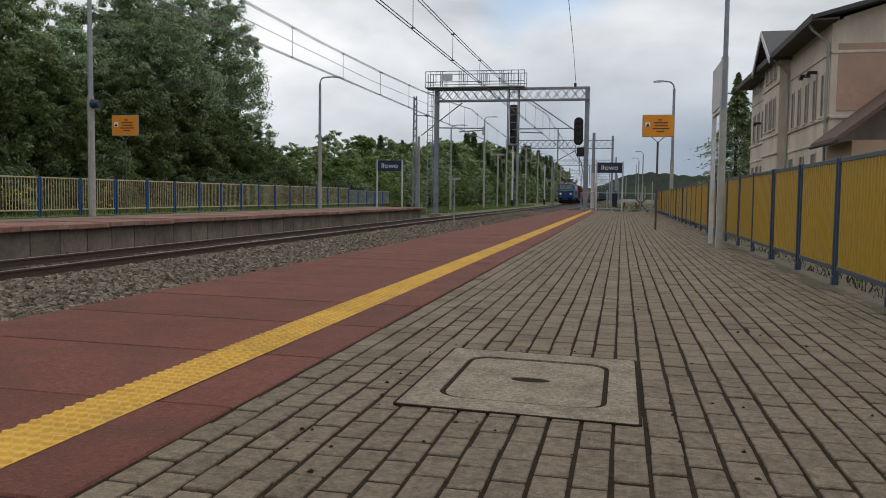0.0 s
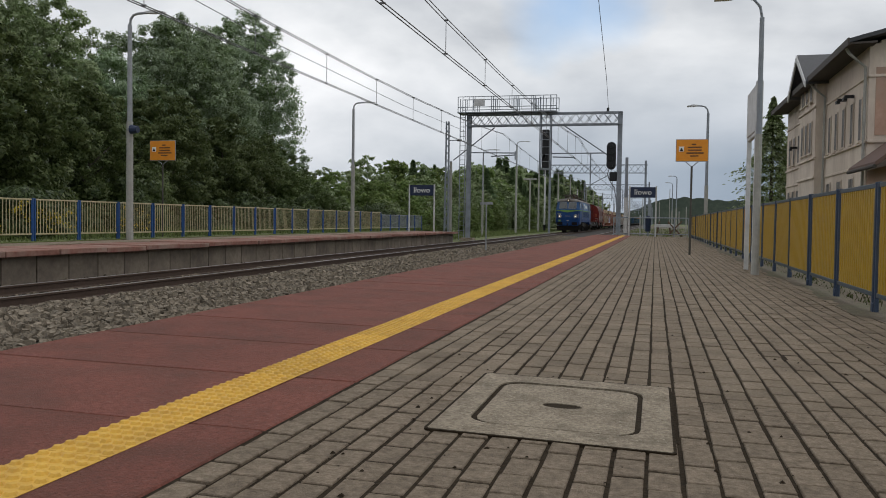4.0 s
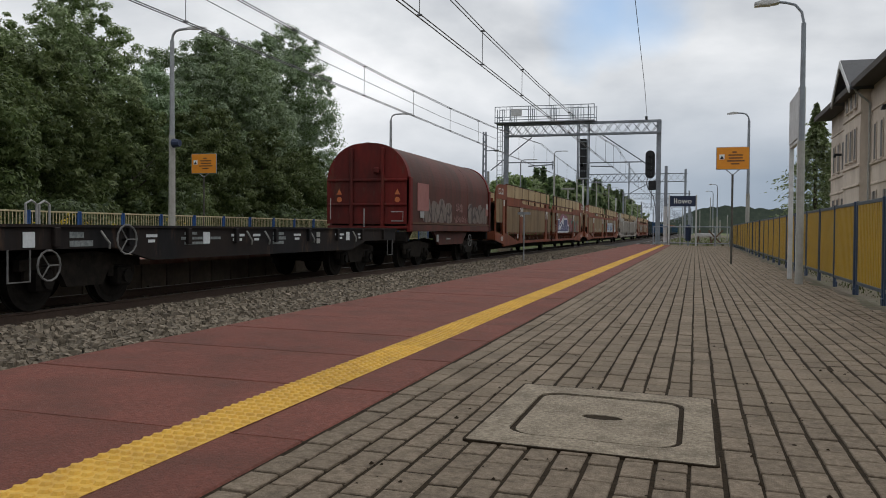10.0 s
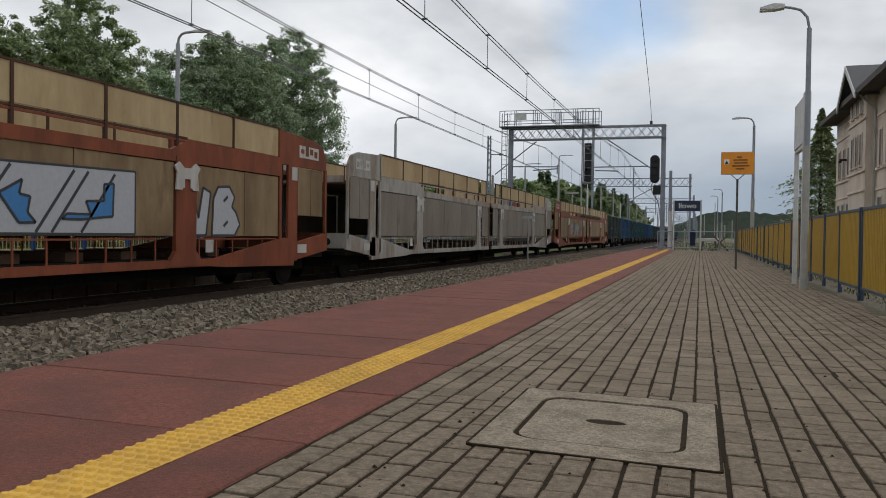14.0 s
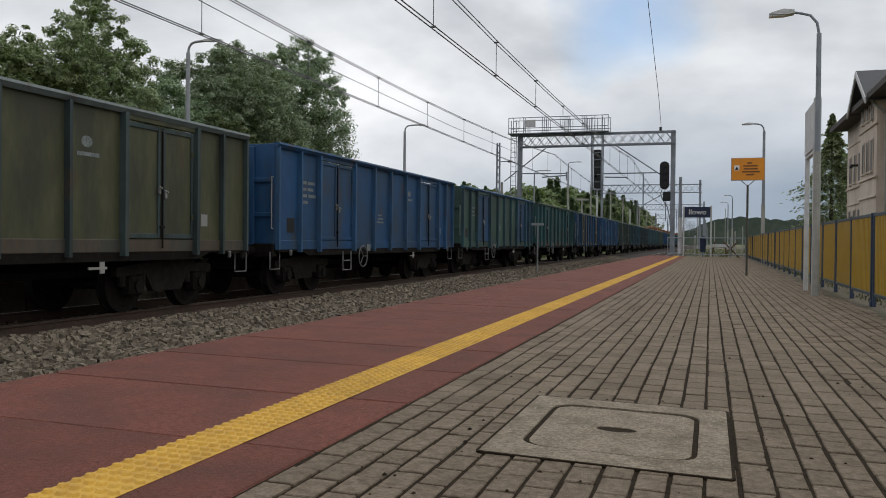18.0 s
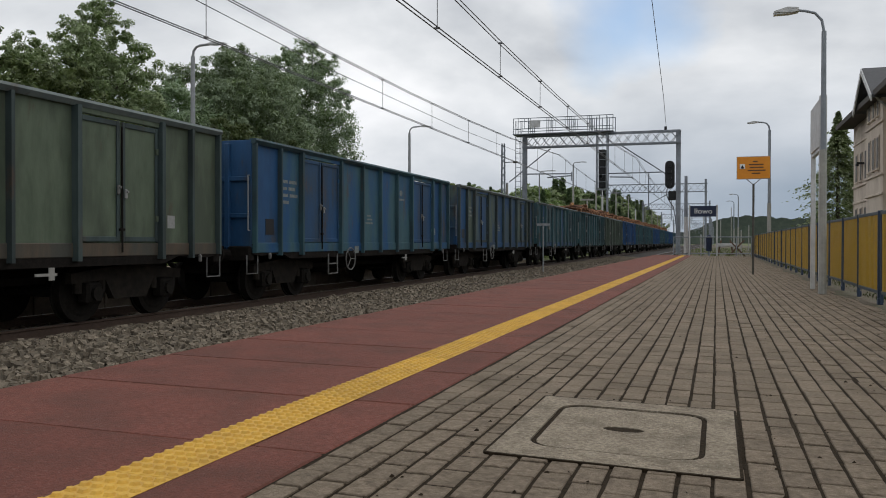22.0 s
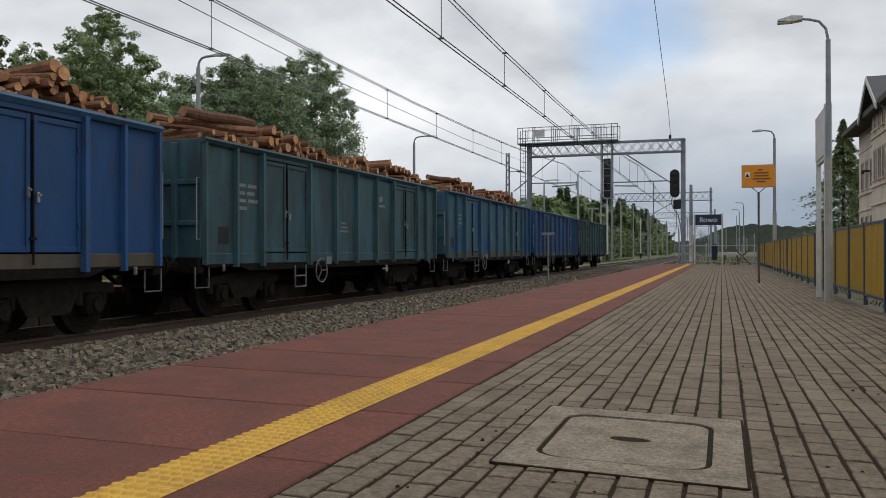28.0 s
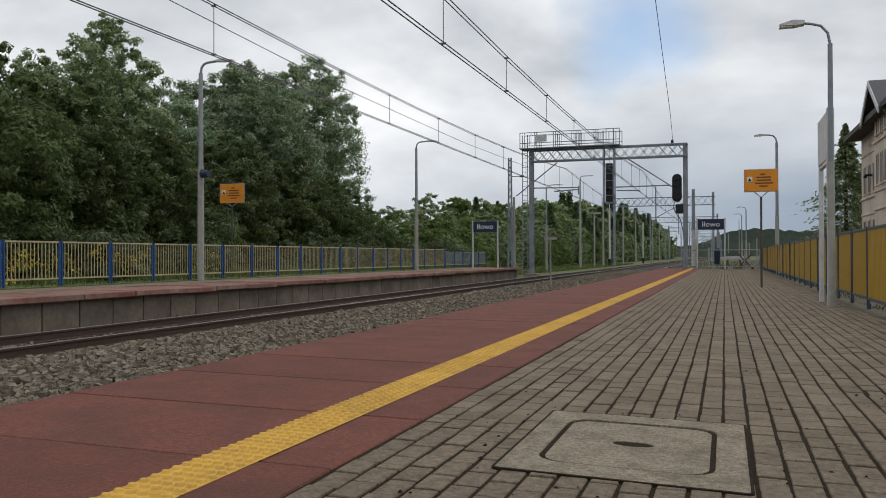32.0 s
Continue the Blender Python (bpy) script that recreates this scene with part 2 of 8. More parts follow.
M["dirt"] = pmat("bare_earth", (0.07, 0.054, 0.037), (0.13, 0.104, 0.072), 14, 0.95, bump=0.8, bscale=60, dirt=(0.08, 0.1, 0.04), dirt_amt=0.5, dscale=1.5)
M["fblue"] = pmat("fence_blue_paint", (0.012, 0.06, 0.2), (0.02, 0.085, 0.26), 14, 0.5, dirt=(0.05, 0.07, 0.12), dirt_amt=0.4, dscale=3)
M["fgreyblue"] = pmat("fence_worn_blue", (0.045, 0.062, 0.078), (0.065, 0.085, 0.1), 14, 0.55)
M["fpost"] = pmat("fence_post_blue", (0.017, 0.034, 0.07), (0.03, 0.05, 0.09), 14, 0.55, dirt=(0.04, 0.048, 0.055), dirt_amt=0.6, dscale=1.2)
M["fyellow"] = pmat("fence_yellow_paint", (0.34, 0.2, 0.009), (0.41, 0.25, 0.015), 9, 0.5, dirt=(0.3, 0.19, 0.03), dirt_amt=0.4, dscale=2)
M["fcream"] = pmat("fence_faded_yellow", (0.36, 0.31, 0.17), (0.46, 0.41, 0.26), 9, 0.55, dirt=(0.26, 0.21, 0.09), dirt_amt=0.4, dscale=2)
M["steel"] = pmat("galvanised_steel", (0.27, 0.28, 0.29), (0.36, 0.37, 0.38), 18, 0.55, metal=0.35, dirt=(0.2, 0.2, 0.2), dirt_amt=0.5, dscale=3)
M["gsteel"] = pmat("gantry_steel", (0.22, 0.245, 0.275), (0.31, 0.335, 0.37), 8, 0.6, metal=0.1, dirt=(0.1, 0.1, 0.105), dirt_amt=0.5, dscale=1.5)
M["signpost"] = pmat("sign_post", (0.05, 0.046, 0.038), (0.09, 0.083, 0.07), 10, 0.7, bump=0.3)
M["weed"] = pmat("weed_blades", (0.035, 0.05, 0.014), (0.085, 0.095, 0.034), 2.0, 0.9, island=0.4, spec=0.1)
M["whitepost"] = pmat("white_post", (0.5, 0.5, 0.5), (0.62, 0.62, 0.62), 10, 0.6, dirt=(0.35, 0.34, 0.32), dirt_amt=0.5, dscale=4)
M["polecon"] = pmat("pole_concrete", (0.3, 0.3, 0.27), (0.4, 0.39, 0.36), 10, 0.85, bump=0.3, dirt=(0.2, 0.19, 0.17), dirt_amt=0.5, dscale=1.5)
M["black"] = pmat("black_paint", (0.008, 0.008, 0.009), (0.016, 0.016, 0.018), 10, 0.55)
M["wire"] = pmat("copper_wire_dark", (0.11, 0.11, 0.115), (0.17, 0.17, 0.178), 10, 0.6, metal=0.2)
M["orange"] = pmat("orange_sign", (0.68, 0.24, 0.015), (0.74, 0.28, 0.02), 5, 0.5)
M["signink"] = pmat("sign_ink", (0.1, 0.05, 0.02), (0.13, 0.06, 0.03), 5, 0.6)
M["white"] = pmat("white_paint", (0.68, 0.68, 0.67), (0.78, 0.78, 0.77), 12, 0.55)
M["navy"] = pmat("navy_sign", (0.012, 0.022, 0.055), (0.018, 0.03, 0.07), 6, 0.5)
M["bark"] = pmat("bark", (0.05, 0.042, 0.034), (0.1, 0.085, 0.07), 9, 0.95, bump=0.9, bscale=25, stretch=(1, 1, 0.2))
M["willow"] = leafmat("willow_leaves", (0.09, 0.14, 0.044), (0.19, 0.265, 0.096), (0.43, 0.51, 0.37), 0.8)
M["dleaf"] = leafmat("dark_leaves", (0.048, 0.072, 0.02), (0.108, 0.146, 0.04), (0.2, 0.235, 0.1), 0.5)
M["leafmid"] = leafmat("mid_green_leaves", (0.095, 0.138, 0.04), (0.195, 0.258, 0.082), (0.4, 0.45, 0.28), 0.75)
# shaded copy of the leaf colours, darkness of the undergrowth painted in
M["shadeleaf"] = leafmat("shaded_undergrowth_leaves", (0.035, 0.052, 0.02), (0.075, 0.1, 0.036), (0.12, 0.15, 0.06), 0.4)
M["pine"] = leafmat("pine_needles", (0.08, 0.122, 0.05), (0.15, 0.205, 0.092), (0.22, 0.27, 0.14), 0.45)
M["bush"] = leafmat("bush_leaves", (0.1, 0.155, 0.038), (0.19, 0.26, 0.072), (0.25, 0.3, 0.11), 0.5)


# ---- mesh tools
class Geo:
    """Collects vertices and faces of one mesh."""

    def __init__(self):
        self.v, self.f = [], []

    def add(self, verts, faces):
        k = len(self.v)
        self.v += [tuple(p) for p in verts]
        self.f += [tuple(i + k for i in q) for q in faces]
        return self

    def box(self, x0, x1, y0, y1, z0, z1, b=0.0):
        if b <= 0:
            vs = [(x, y, z) for x in (x0, x1) for y in (y0, y1) for z in (z0, z1)]
            return self.add(vs, [(0, 1, 3, 2), (4, 6, 7, 5), (0, 4, 5, 1), (2, 3, 7, 6), (0, 2, 6, 4), (1, 5, 7, 3)])
        b = min(b, (x1 - x0) * 0.49, (y1 - y0) * 0.49, (z1 - z0) * 0.49)
        xs, ys, zs = (x0, x1), (y0, y1), (z0, z1)
        vs, idx = [], {}
        for i in (0, 1):
            for j in (0, 1):
                for k in (0, 1):
                    sx, sy, sz = (1 - 2 * i) * b, (1 - 2 * j) * b, (1 - 2 * k) * b
                    for ax, p in enumerate(((xs[i], ys[j] + sy, zs[k] + sz), (xs[i] + sx, ys[j], zs[k] + sz), (xs[i] + sx, ys[j] + sy, zs[k]))):
                        idx[i, j, k, ax] = len(vs)
                        vs.append(p)
        fs = []
        for s in (0, 1):
            fs.append(tuple(idx[s, j, k, 0] for j, k in ((0, 0), (1, 0), (1, 1), (0, 1))))
            fs.append(tuple(idx[i, s, k, 1] for i, k in ((0, 0), (1, 0), (1, 1), (0, 1))))
            fs.append(tuple(idx[i, j, s, 2] for i, j in ((0, 0), (1, 0), (1, 1), (0, 1))))
        for a in (0, 1):
            for c in (0, 1):
                fs.append((idx[0, a, c, 1], idx[1, a, c, 1], idx[1, a, c, 2], idx[0, a, c, 2]))
                fs.append((idx[a, 0, c, 0], idx[a, 1, c, 0], idx[a, 1, c, 2], idx[a, 0, c, 2]))
                fs.append((idx[a, c, 0, 0], idx[a, c, 1, 0], idx[a, c, 1, 1], idx[a, c, 0, 1]))
        for i in (0, 1):
            for j in (0, 1):
                for k in (0, 1):
                    fs.append((idx[i, j, k, 0], idx[i, j, k, 1], idx[i, j, k, 2]))
        return self.add(vs, fs)

    def tube(self, p0, p1, r0, r1=None, n=8, cap=True):
        r1 = r0 if r1 is None else r1
        a, c = Vector(p0), Vector(p1)
        d = (c - a).normalized()
        u = d.orthogonal().normalized()
        w = d.cross(u)
        vs = []
        for q, r in ((a, r0), (c, r1)):
            for i in range(n):
                t = 2 * math.pi * (i + 0.5) / n
                vs.append(q + u * (math.cos(t) * r) + w * (math.sin(t) * r))
        fs = [(i, (i + 1) % n, n + (i + 1) % n, n + i) for i in range(n)]
        if cap:
            fs += [tuple(range(n - 1, -1, -1)), tuple(range(n, 2 * n))]
        return self.add(vs, fs)

    def path(self, pts, r, n=6):
        """A bent pipe through points."""
        p = [Vector(q) for q in pts]
        closed = (p[0] - p[-1]).length < 1e-6
        rings, u = [], None
        for i, q in enumerate(p):
            a = p[i - 1] if i else (p[-2] if closed else q)
            c = p[i + 1] if i < len(p) - 1 else (p[1] if closed else q)
            d = (c - a).normalized()
            u = d.orthogonal() if u is None else u - d * u.dot(d)
            u.normalize()
            w = d.cross(u)
            rings.append([q + (u * math.cos(6.28319 * k / n) + w * math.sin(6.28319 * k / n)) * r for k in range(n)])
        vs = [v for ring in rings for v in ring]
        fs = [(i * n + k, i * n + (k + 1) % n, i * n + n + (k + 1) % n, i * n + n + k) for i in range(len(p) - 1) for k in range(n)]
        fs += [tuple(range(n - 1, -1, -1)), tuple(range(len(vs) - n, len(vs)))]
        return self.add(vs, fs)

    def beam(self, p0, p1, w, h):
        """A square bar between two points."""
        a, c = Vector(p0), Vector(p1)
        d = (c - a).normalized()
        up = Vector((0, 0, 1)) if abs(d.z) < 0.95 else Vector((0, 1, 0))
        s = d.cross(up).normalized() * (w / 2)
        u = s.cross(d).normalized() * (h / 2)
        vs = [q + i * s + j * u for q in (a, c) for i, j in ((-1, -1), (1, -1), (1, 1), (-1, 1))]
        return self.add(vs, [(0, 3, 2, 1), (4, 5, 6, 7), (0, 1, 5, 4), (1, 2, 6, 5), (2, 3, 7, 6), (3, 0, 4, 7)])

    def prism(self, poly, axis, a, c):
        """A polygon (pairs) pushed along an axis from a to c. axis 0: pairs are y,z; 1: x,z; 2: x,y."""
        n = len(poly)

        def at(p, s):
            return ((s, p[0], p[1]), (p[0], s, p[1]), (p[0], p[1], s))[axis]

        vs = [at(p, a) for p in poly] + [at(p, c) for p in poly]
        fs = [(i, (i + 1) % n, n + (i + 1) % n, n + i) for i in range(n)] + [tuple(range(n - 1, -1, -1)), tuple(range(n, 2 * n))]
        return self.add(vs, fs)

    def mesh(self, name, smooth=False):
        me = bpy.data.meshes.new(name)
        me.from_pydata(self.v, [], self.f)
        if smooth:
            me.polygons.foreach_set("use_smooth", [True] * len(me.polygons))
        bm = bmesh.new()
        bm.from_mesh(me)
        bmesh.ops.recalc_face_normals(bm, faces=bm.faces)
        bm.to_mesh(me)
        bm.free()
        me.update()
        return me


def part(name, g, material, parent, label="", smooth=False, kind=""):
    me = g.mesh(name, smooth) if isinstance(g, Geo) else g
    if not me.materials:
        me.materials.append(material)
    ob = new(name, me)
    ob.parent = parent
    return tagged(ob, label, kind=kind)


def thing(name, label, category, loc=(0, 0, 0), group="", kind=""):
    ob = new(name)
    ob.empty_display_size = 0.2
    ob.location = loc
    return tagged(ob, label, category, group, kind)


def solid(name, g, material, label, category, group="", kind="", loc=(0, 0, 0), smooth=False):
    me = g.mesh(name, smooth) if isinstance(g, Geo) else g
    if not me.materials:
        me.materials.append(material)
    ob = new(name, me)
    ob.location = loc
    return tagged(ob, label, category, group, kind)


def lettering(text, size, material, parent, m, name="lettering", depth=0.004, label=""):
    cu = bpy.data.curves.new("words", "FONT")
    cu.body, cu.size, cu.extrude, cu.align_x, cu.align_y = text, size, depth, "CENTER", "CENTER"
    cu.resolution_u = 3
    tmp = bpy.data.objects.new("words", cu)
    scene.collection.objects.link(tmp)
    bpy.context.view_layer.update()
    me = bpy.data.meshes.new_from_object(tmp)
    bpy.data.objects.remove(tmp)
    bpy.data.curves.remove(cu)
    me.name = name
    me.materials.clear()
    me.materials.append(material)
    me.transform(m)
    return part(name, me, material, parent, label)
# ---- the plan: y runs along the platform, x to the right, rails at the left
TRACK_X, NEAR_X, RAIL_Z = -10.35, -5.0, -0.55
BED_Z = -0.77
EDGE_X, FLAG_X, FENCE_X = -3.19, -1.245, 1.84
LEDGE_X, LFENCE_X = -12.05, -15.5
PLAT_END, LPLAT_END = 46.0, 50.8
TILT = 0.0115
GROUND_L, GROUND_R = -0.62, -0.12
rng = random.Random(7)

# ground: one sheet with the track bed sunk in it
g = Geo()
ys = [-700, -200, -60, 0, 20, 40, 60, 90, 130, 200, 400, 900, 2500]
xs = [(-2500, GROUND_L), (-400, GROUND_L), (-60, GROUND_L), (-20, GROUND_L), (-16, GROUND_L), (-13.4, GROUND_L - 0.06), (-12.6, -0.86), (-2.6, -0.86), (-2.0, -0.3),
      (2.2, GROUND_R), (12, GROUND_R), (60, GROUND_R), (400, GROUND_R), (2500, GROUND_R)]
for y in ys:
    g.v += [(x, y, z) for x, z in xs]
k = len(xs)
g.f += [(j * k + i, j * k + i + 1, (j + 1) * k + i + 1, (j + 1) * k + i) for j in range(len(ys) - 1) for i in range(k - 1)]
solid("ground", g, M["grass"], "rough grass and bare soil beside the railway", "ground", kind="structure")

# ballast bed, its near-black colour standing for shade between the loose stones
g = Geo()
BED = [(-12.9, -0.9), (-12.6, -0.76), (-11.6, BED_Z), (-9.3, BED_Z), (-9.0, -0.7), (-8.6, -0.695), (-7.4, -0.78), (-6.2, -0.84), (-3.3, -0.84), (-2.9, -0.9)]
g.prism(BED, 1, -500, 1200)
solid("track_bed", g, M["ballastbed"], "crushed stone ballast bed under the tracks, coloured near black as shade between stones", "track bed", kind="structure")


def stones(x0, x1, y0, y1, count, seed, zmin, zmax, smin=0.022, smax=0.042):
    """Loose angular stones, one mesh."""
    r = np.random.default_rng(seed)
    base = np.array([(-1, -1, -1), (1, -1, -1), (1, 1, -1), (-1, 1, -1), (-1, -1, 1), (1, -1, 1), (1, 1, 1), (-1, 1, 1)], float)
    n = count
    x = r.uniform(x0, x1, n)
    c = np.stack([x, y0 + (y1 - y0) * r.uniform(0, 1, n) ** 1.35, np.interp(x, [p[0] for p in BED], [p[1] for p in BED]) + r.uniform(zmin, zmax, n)], 1)
    s = r.uniform(smin, smax, (n, 1)) * r.uniform(0.72, 1.2, (n, 3))
    v = base[None] * (1 + r.uniform(-0.42, 0.25, (n, 8, 3))) * s[:, None]
    a, b2 = r.uniform(0, 6.28, n), r.uniform(-0.8, 0.8, n)
    ca, sa, cb, sb = np.cos(a)[:, None], np.sin(a)[:, None], np.cos(b2)[:, None], np.sin(b2)[:, None]
    x, y, z = v[..., 0], v[..., 1], v[..., 2]
    y, z = y * cb - z * sb, y * sb + z * cb
    x, y = x * ca - y * sa, x * sa + y * ca
    v = np.stack([x, y, z], 2) + c[:, None]
    quad = np.array([(4, 5, 6, 7), (0, 1, 5, 4), (1, 2, 6, 5), (2, 3, 7, 6), (3, 0, 4, 7)])
    f = (quad[None] + (np.arange(n) * 8)[:, None, None]).reshape(-1, 4)
    return quads("ballast", v.reshape(-1, 3), f)


def quads(name, v, f):
    """A mesh of four-sided faces from arrays."""
    me = bpy.data.meshes.new(name)
    me.vertices.add(len(v))
    me.vertices.foreach_set("co", np.ascontiguousarray(v, dtype=np.float32).ravel())
    me.loops.add(f.size)
    me.loops.foreach_set("vertex_index", np.ascontiguousarray(f, dtype=np.int32).ravel())
    me.polygons.add(len(f))
    me.polygons.foreach_set("loop_start", np.arange(0, f.size, 4, dtype=np.int32))
    me.polygons.foreach_set("loop_total", np.full(len(f), 4, dtype=np.int32))
    me.update(calc_edges=True)
    me.shade_flat()
    return me


solid("ballast_stones", stones(-9.15, -6.0, 5.0, 32, 12500, 3, 0.0, 0.05, 0.03, 0.05), M["stone"], "loose pale grey crushed stones heaped between the tracks", "ballast", kind="stuff")
solid("ballast_stones", stones(-9.15, -5.8, 30, 80, 6500, 4, 0.0, 0.055, 0.036, 0.06), M["stone"], "loose pale grey crushed stones heaped between the tracks", "ballast", kind="stuff")
solid("ballast_stones", stones(-12.25, -11.25, 6, 45, 4500, 5, 0.0, 0.07, 0.025, 0.05), M["stone"], "crushed stones heaped against the platform wall", "ballast", kind="stuff")
solid("ballast_stones", stones(-11.0, -9.7, 5, 30, 3500, 6, -0.01, 0.04, 0.025, 0.045), M["stone"], "dark crushed stones between the rails", "ballast", kind="stuff")


def track(name, cx):
    t = thing(name, "straight railway track with rusty rails on concrete sleepers", "track", (cx, 0, RAIL_Z), kind="structure")
    prof = [(-0.075, -0.172), (0.075, -0.172), (0.075, -0.16), (0.012, -0.145), (0.012, -0.045), (0.036, -0.035), (0.036, -0.004), (-0.036, -0.004), (-0.036, -0.035), (-0.012, -0.045), (-0.012, -0.145), (-0.075, -0.16)]
    for s in (-1, 1):
        o = 0.7535 * s
        r = part("rail", Geo().prism([(x + o, z) for x, z in prof], 1, -300, 1100), M["rail"], t, "rusty brown steel rail")
        part("rail_head", Geo().prism([(o - 0.036, -0.004), (o + 0.036, -0.004), (o + 0.03, 0.001), (o - 0.03, 0.001)], 1, -300, 1100), M["railtop"], r, "worn shiny rail top")
    sl = Geo().prism([(-0.15, -0.36), (0.15, -0.36), (0.11, -0.18), (-0.11, -0.18)], 0, -1.25, 1.25).mesh("sleeper")
    sl.materials.append(M["sleeper"])
    for i in range(80 if name == "track_1" else 40):
        part("sleeper", sl, M["sleeper"], t).location = (0, -4 + 0.6 * i, 0)
    return t


track("track_1", TRACK_X)
track("track_2", NEAR_X)

# ---- platform on this side
plat = thing("platform_1", "low railway platform with red edge slabs and grey paving", "platform", kind="structure")
part("core", Geo().box(EDGE_X + 0.1, 1.96, -60, PLAT_END, -0.9, -0.13), M["wallconcrete"], plat, "concrete platform body")
bed = part("joint_bed", Geo().box(EDGE_X + 0.02, 1.95, -60, PLAT_END - 0.01, -0.13, -0.0055), M["joint"], plat, "dark soil in the paving joints")
bed.rotation_euler = (0, TILT, 0)
wallp = Geo().box(EDGE_X + 0.06, EDGE_X + 0.1, 0.01, 0.99, -0.88, -0.14, 0.008).mesh("edge_panel")
for i in range(52):
    part("edge_panel", wallp, M["wallconcrete"], plat).location = (0, -6 + i, 0)
slab = Geo().box(EDGE_X, FLAG_X - 0.012, 0.006, 0.874, -0.13, 0.0, 0.006).mesh("red_slab")
SLAB0 = 2.525
for i in range(-22, 50):
    o = part("red_slab", slab, M["redslab"], plat)
    o.location, o.rotation_euler = (0, SLAB0 + 0.88 * i, rng.uniform(-0.002, 0.002)), (rng.uniform(-0.001, 0.001), TILT, 0)
part("kerb_line", Geo().box(FLAG_X - 0.02, FLAG_X + 0.012, -8, PLAT_END, -0.1, -0.012), M["redslab"], plat, "thin dark red edging").rotation_euler = (0, TILT, 0)

# tactile strip
Y0, Y1 = -1.755, -1.535
g = Geo().box(Y0, Y1, 0.002, 0.438, 0.0, 0.004, 0.002)
for i in range(8):
    for j in range(5):
        cx, cy = Y0 + 0.022 + 0.044 * j, 0.03 + 0.054 * i
        a = [(cx + 0.02 * math.cos(q), cy + 0.02 * math.sin(q), 0.004) for q in np.arange(6) * math.pi / 3]
        b = [(cx + 0.014 * math.cos(q), cy + 0.011 * math.sin(q), 0.0125) for q in np.arange(6) * math.pi / 3]
        g.add(a + b, [(k, (k + 1) % 6, 6 + (k + 1) % 6, 6 + k) for k in range(6)] + [(6, 7, 8, 9, 10, 11)])
tile = g.mesh("tactile_tile")
for i in range(-40, 99):
    o = part("tactile_tile", tile, M["yellow"], plat, "yellow tile with rows of raised studs")
    o.location, o.rotation_euler = (0, SLAB0 + 0.44 * i, 0.001), (0, TILT, 0)

# grey paving: bricks laid lengthwise in staggered rows
COLW, BL = 0.1025, 0.1745
MH, SKEW = (-0.337, 3.247), -0.045


def paved(x, y):
    u = x - MH[0]
    return not (abs(u) < 0.4 and abs(y - MH[1] - SKEW * u) < 0.47)


brick = Geo().box(-0.0448, 0.0446, -0.0808, 0.0808, -0.06, 0.0, 0.003).mesh("brick")
paving = thing("paving", "grey concrete block paving in long rows, worn and slightly sunken", "paving", kind="structure")
paving.rotation_euler = (0, TILT, 0)
rest_v, rest_f = [], []
shallow = Geo().box(-0.0448, 0.0446, -0.0808, 0.0808, -0.03, 0.0, 0.003)
keep = [f for f in shallow.f if len(f) == 4 and max(shallow.v[k][2] for k in f) > -0.025]
sv, sf = np.array(shallow.v), np.array(keep)
placed = []
for i in range(31):
    x0_ = FLAG_X + 0.006 + COLW * (i + 0.5)
    for j in range(-90, 264):
        y = j * BL + (0.055 if i % 2 else 0.142) + rng.uniform(-0.003, 0.003) + 0.008 * math.sin(i * 2.4)
        if y > PLAT_END - 0.15 or not paved(x0_, y):
            continue
        x = x0_ + rng.uniform(-0.0022, 0.0022) + 0.0013 * math.sin(y * 2.3 + i * 0.7)
        dz = 0.003 * math.sin(x * 5 + y * 2.1) * math.sin(y * 1.3 - x * 2) + rng.uniform(-0.0025, 0.0025)
        near = 1.75 < y < 3.5 and abs(x + 0.1) < 1.15 + y * 0.1
        if near and len(placed) < 300:
            placed.append((x, y, dz))
        else:
            rest_v.append((x, y, dz, rng.uniform(-0.006, 0.006)))
r = np.array(rest_v)
vv = sv[None] + np.concatenate([r[:, None, :3]], 0)
vv[..., 2] += sv[None, :, 0] * r[:, None, 3]
ff = (sf[None] + (np.arange(len(r)) * len(sv))[:, None, None]).reshape(-1, 4)
part("paving_field", quads("paving_field", vv.reshape(-1, 3), ff), M["brick_bed"], paving, "grey paving blocks farther along the platform", kind="stuff")

# concrete manhole in the paving
mh = thing("manhole", "square concrete manhole with a loose lid and a finger slot", "manhole", (MH[0], MH[1], -TILT * MH[0]))
mh.rotation_euler = (0, TILT, 0)


def rrect(w, h, r, n=4):
    pts = []
    for cx, cy, a in ((w - r, h - r, 0), (-w + r, h - r, 90), (-w + r, -h + r, 180), (w - r, -h + r, 270)):
        pts += [(cx + r * math.cos(radians(a + 90 * k / n)), cy + r * math.sin(radians(a + 90 * k / n))) for k in range(n + 1)]
    return pts


def ring(g, outer, inner, z0, z1):
    n = len(outer)
    vs = [(x, y, z1) for x, y in outer] + [(x, y, z1) for x, y in inner] + [(x, y, z0) for x, y in outer] + [(x, y, z0) for x, y in inner]
    fs = []
    for i in range(n):
        j = (i + 1) % n
        fs += [(i, j, n + j, n + i), (i, 2 * n + i, 2 * n + j, j), (n + i, n + j, 3 * n + j, 3 * n + i)]
    return g.add(vs, fs)


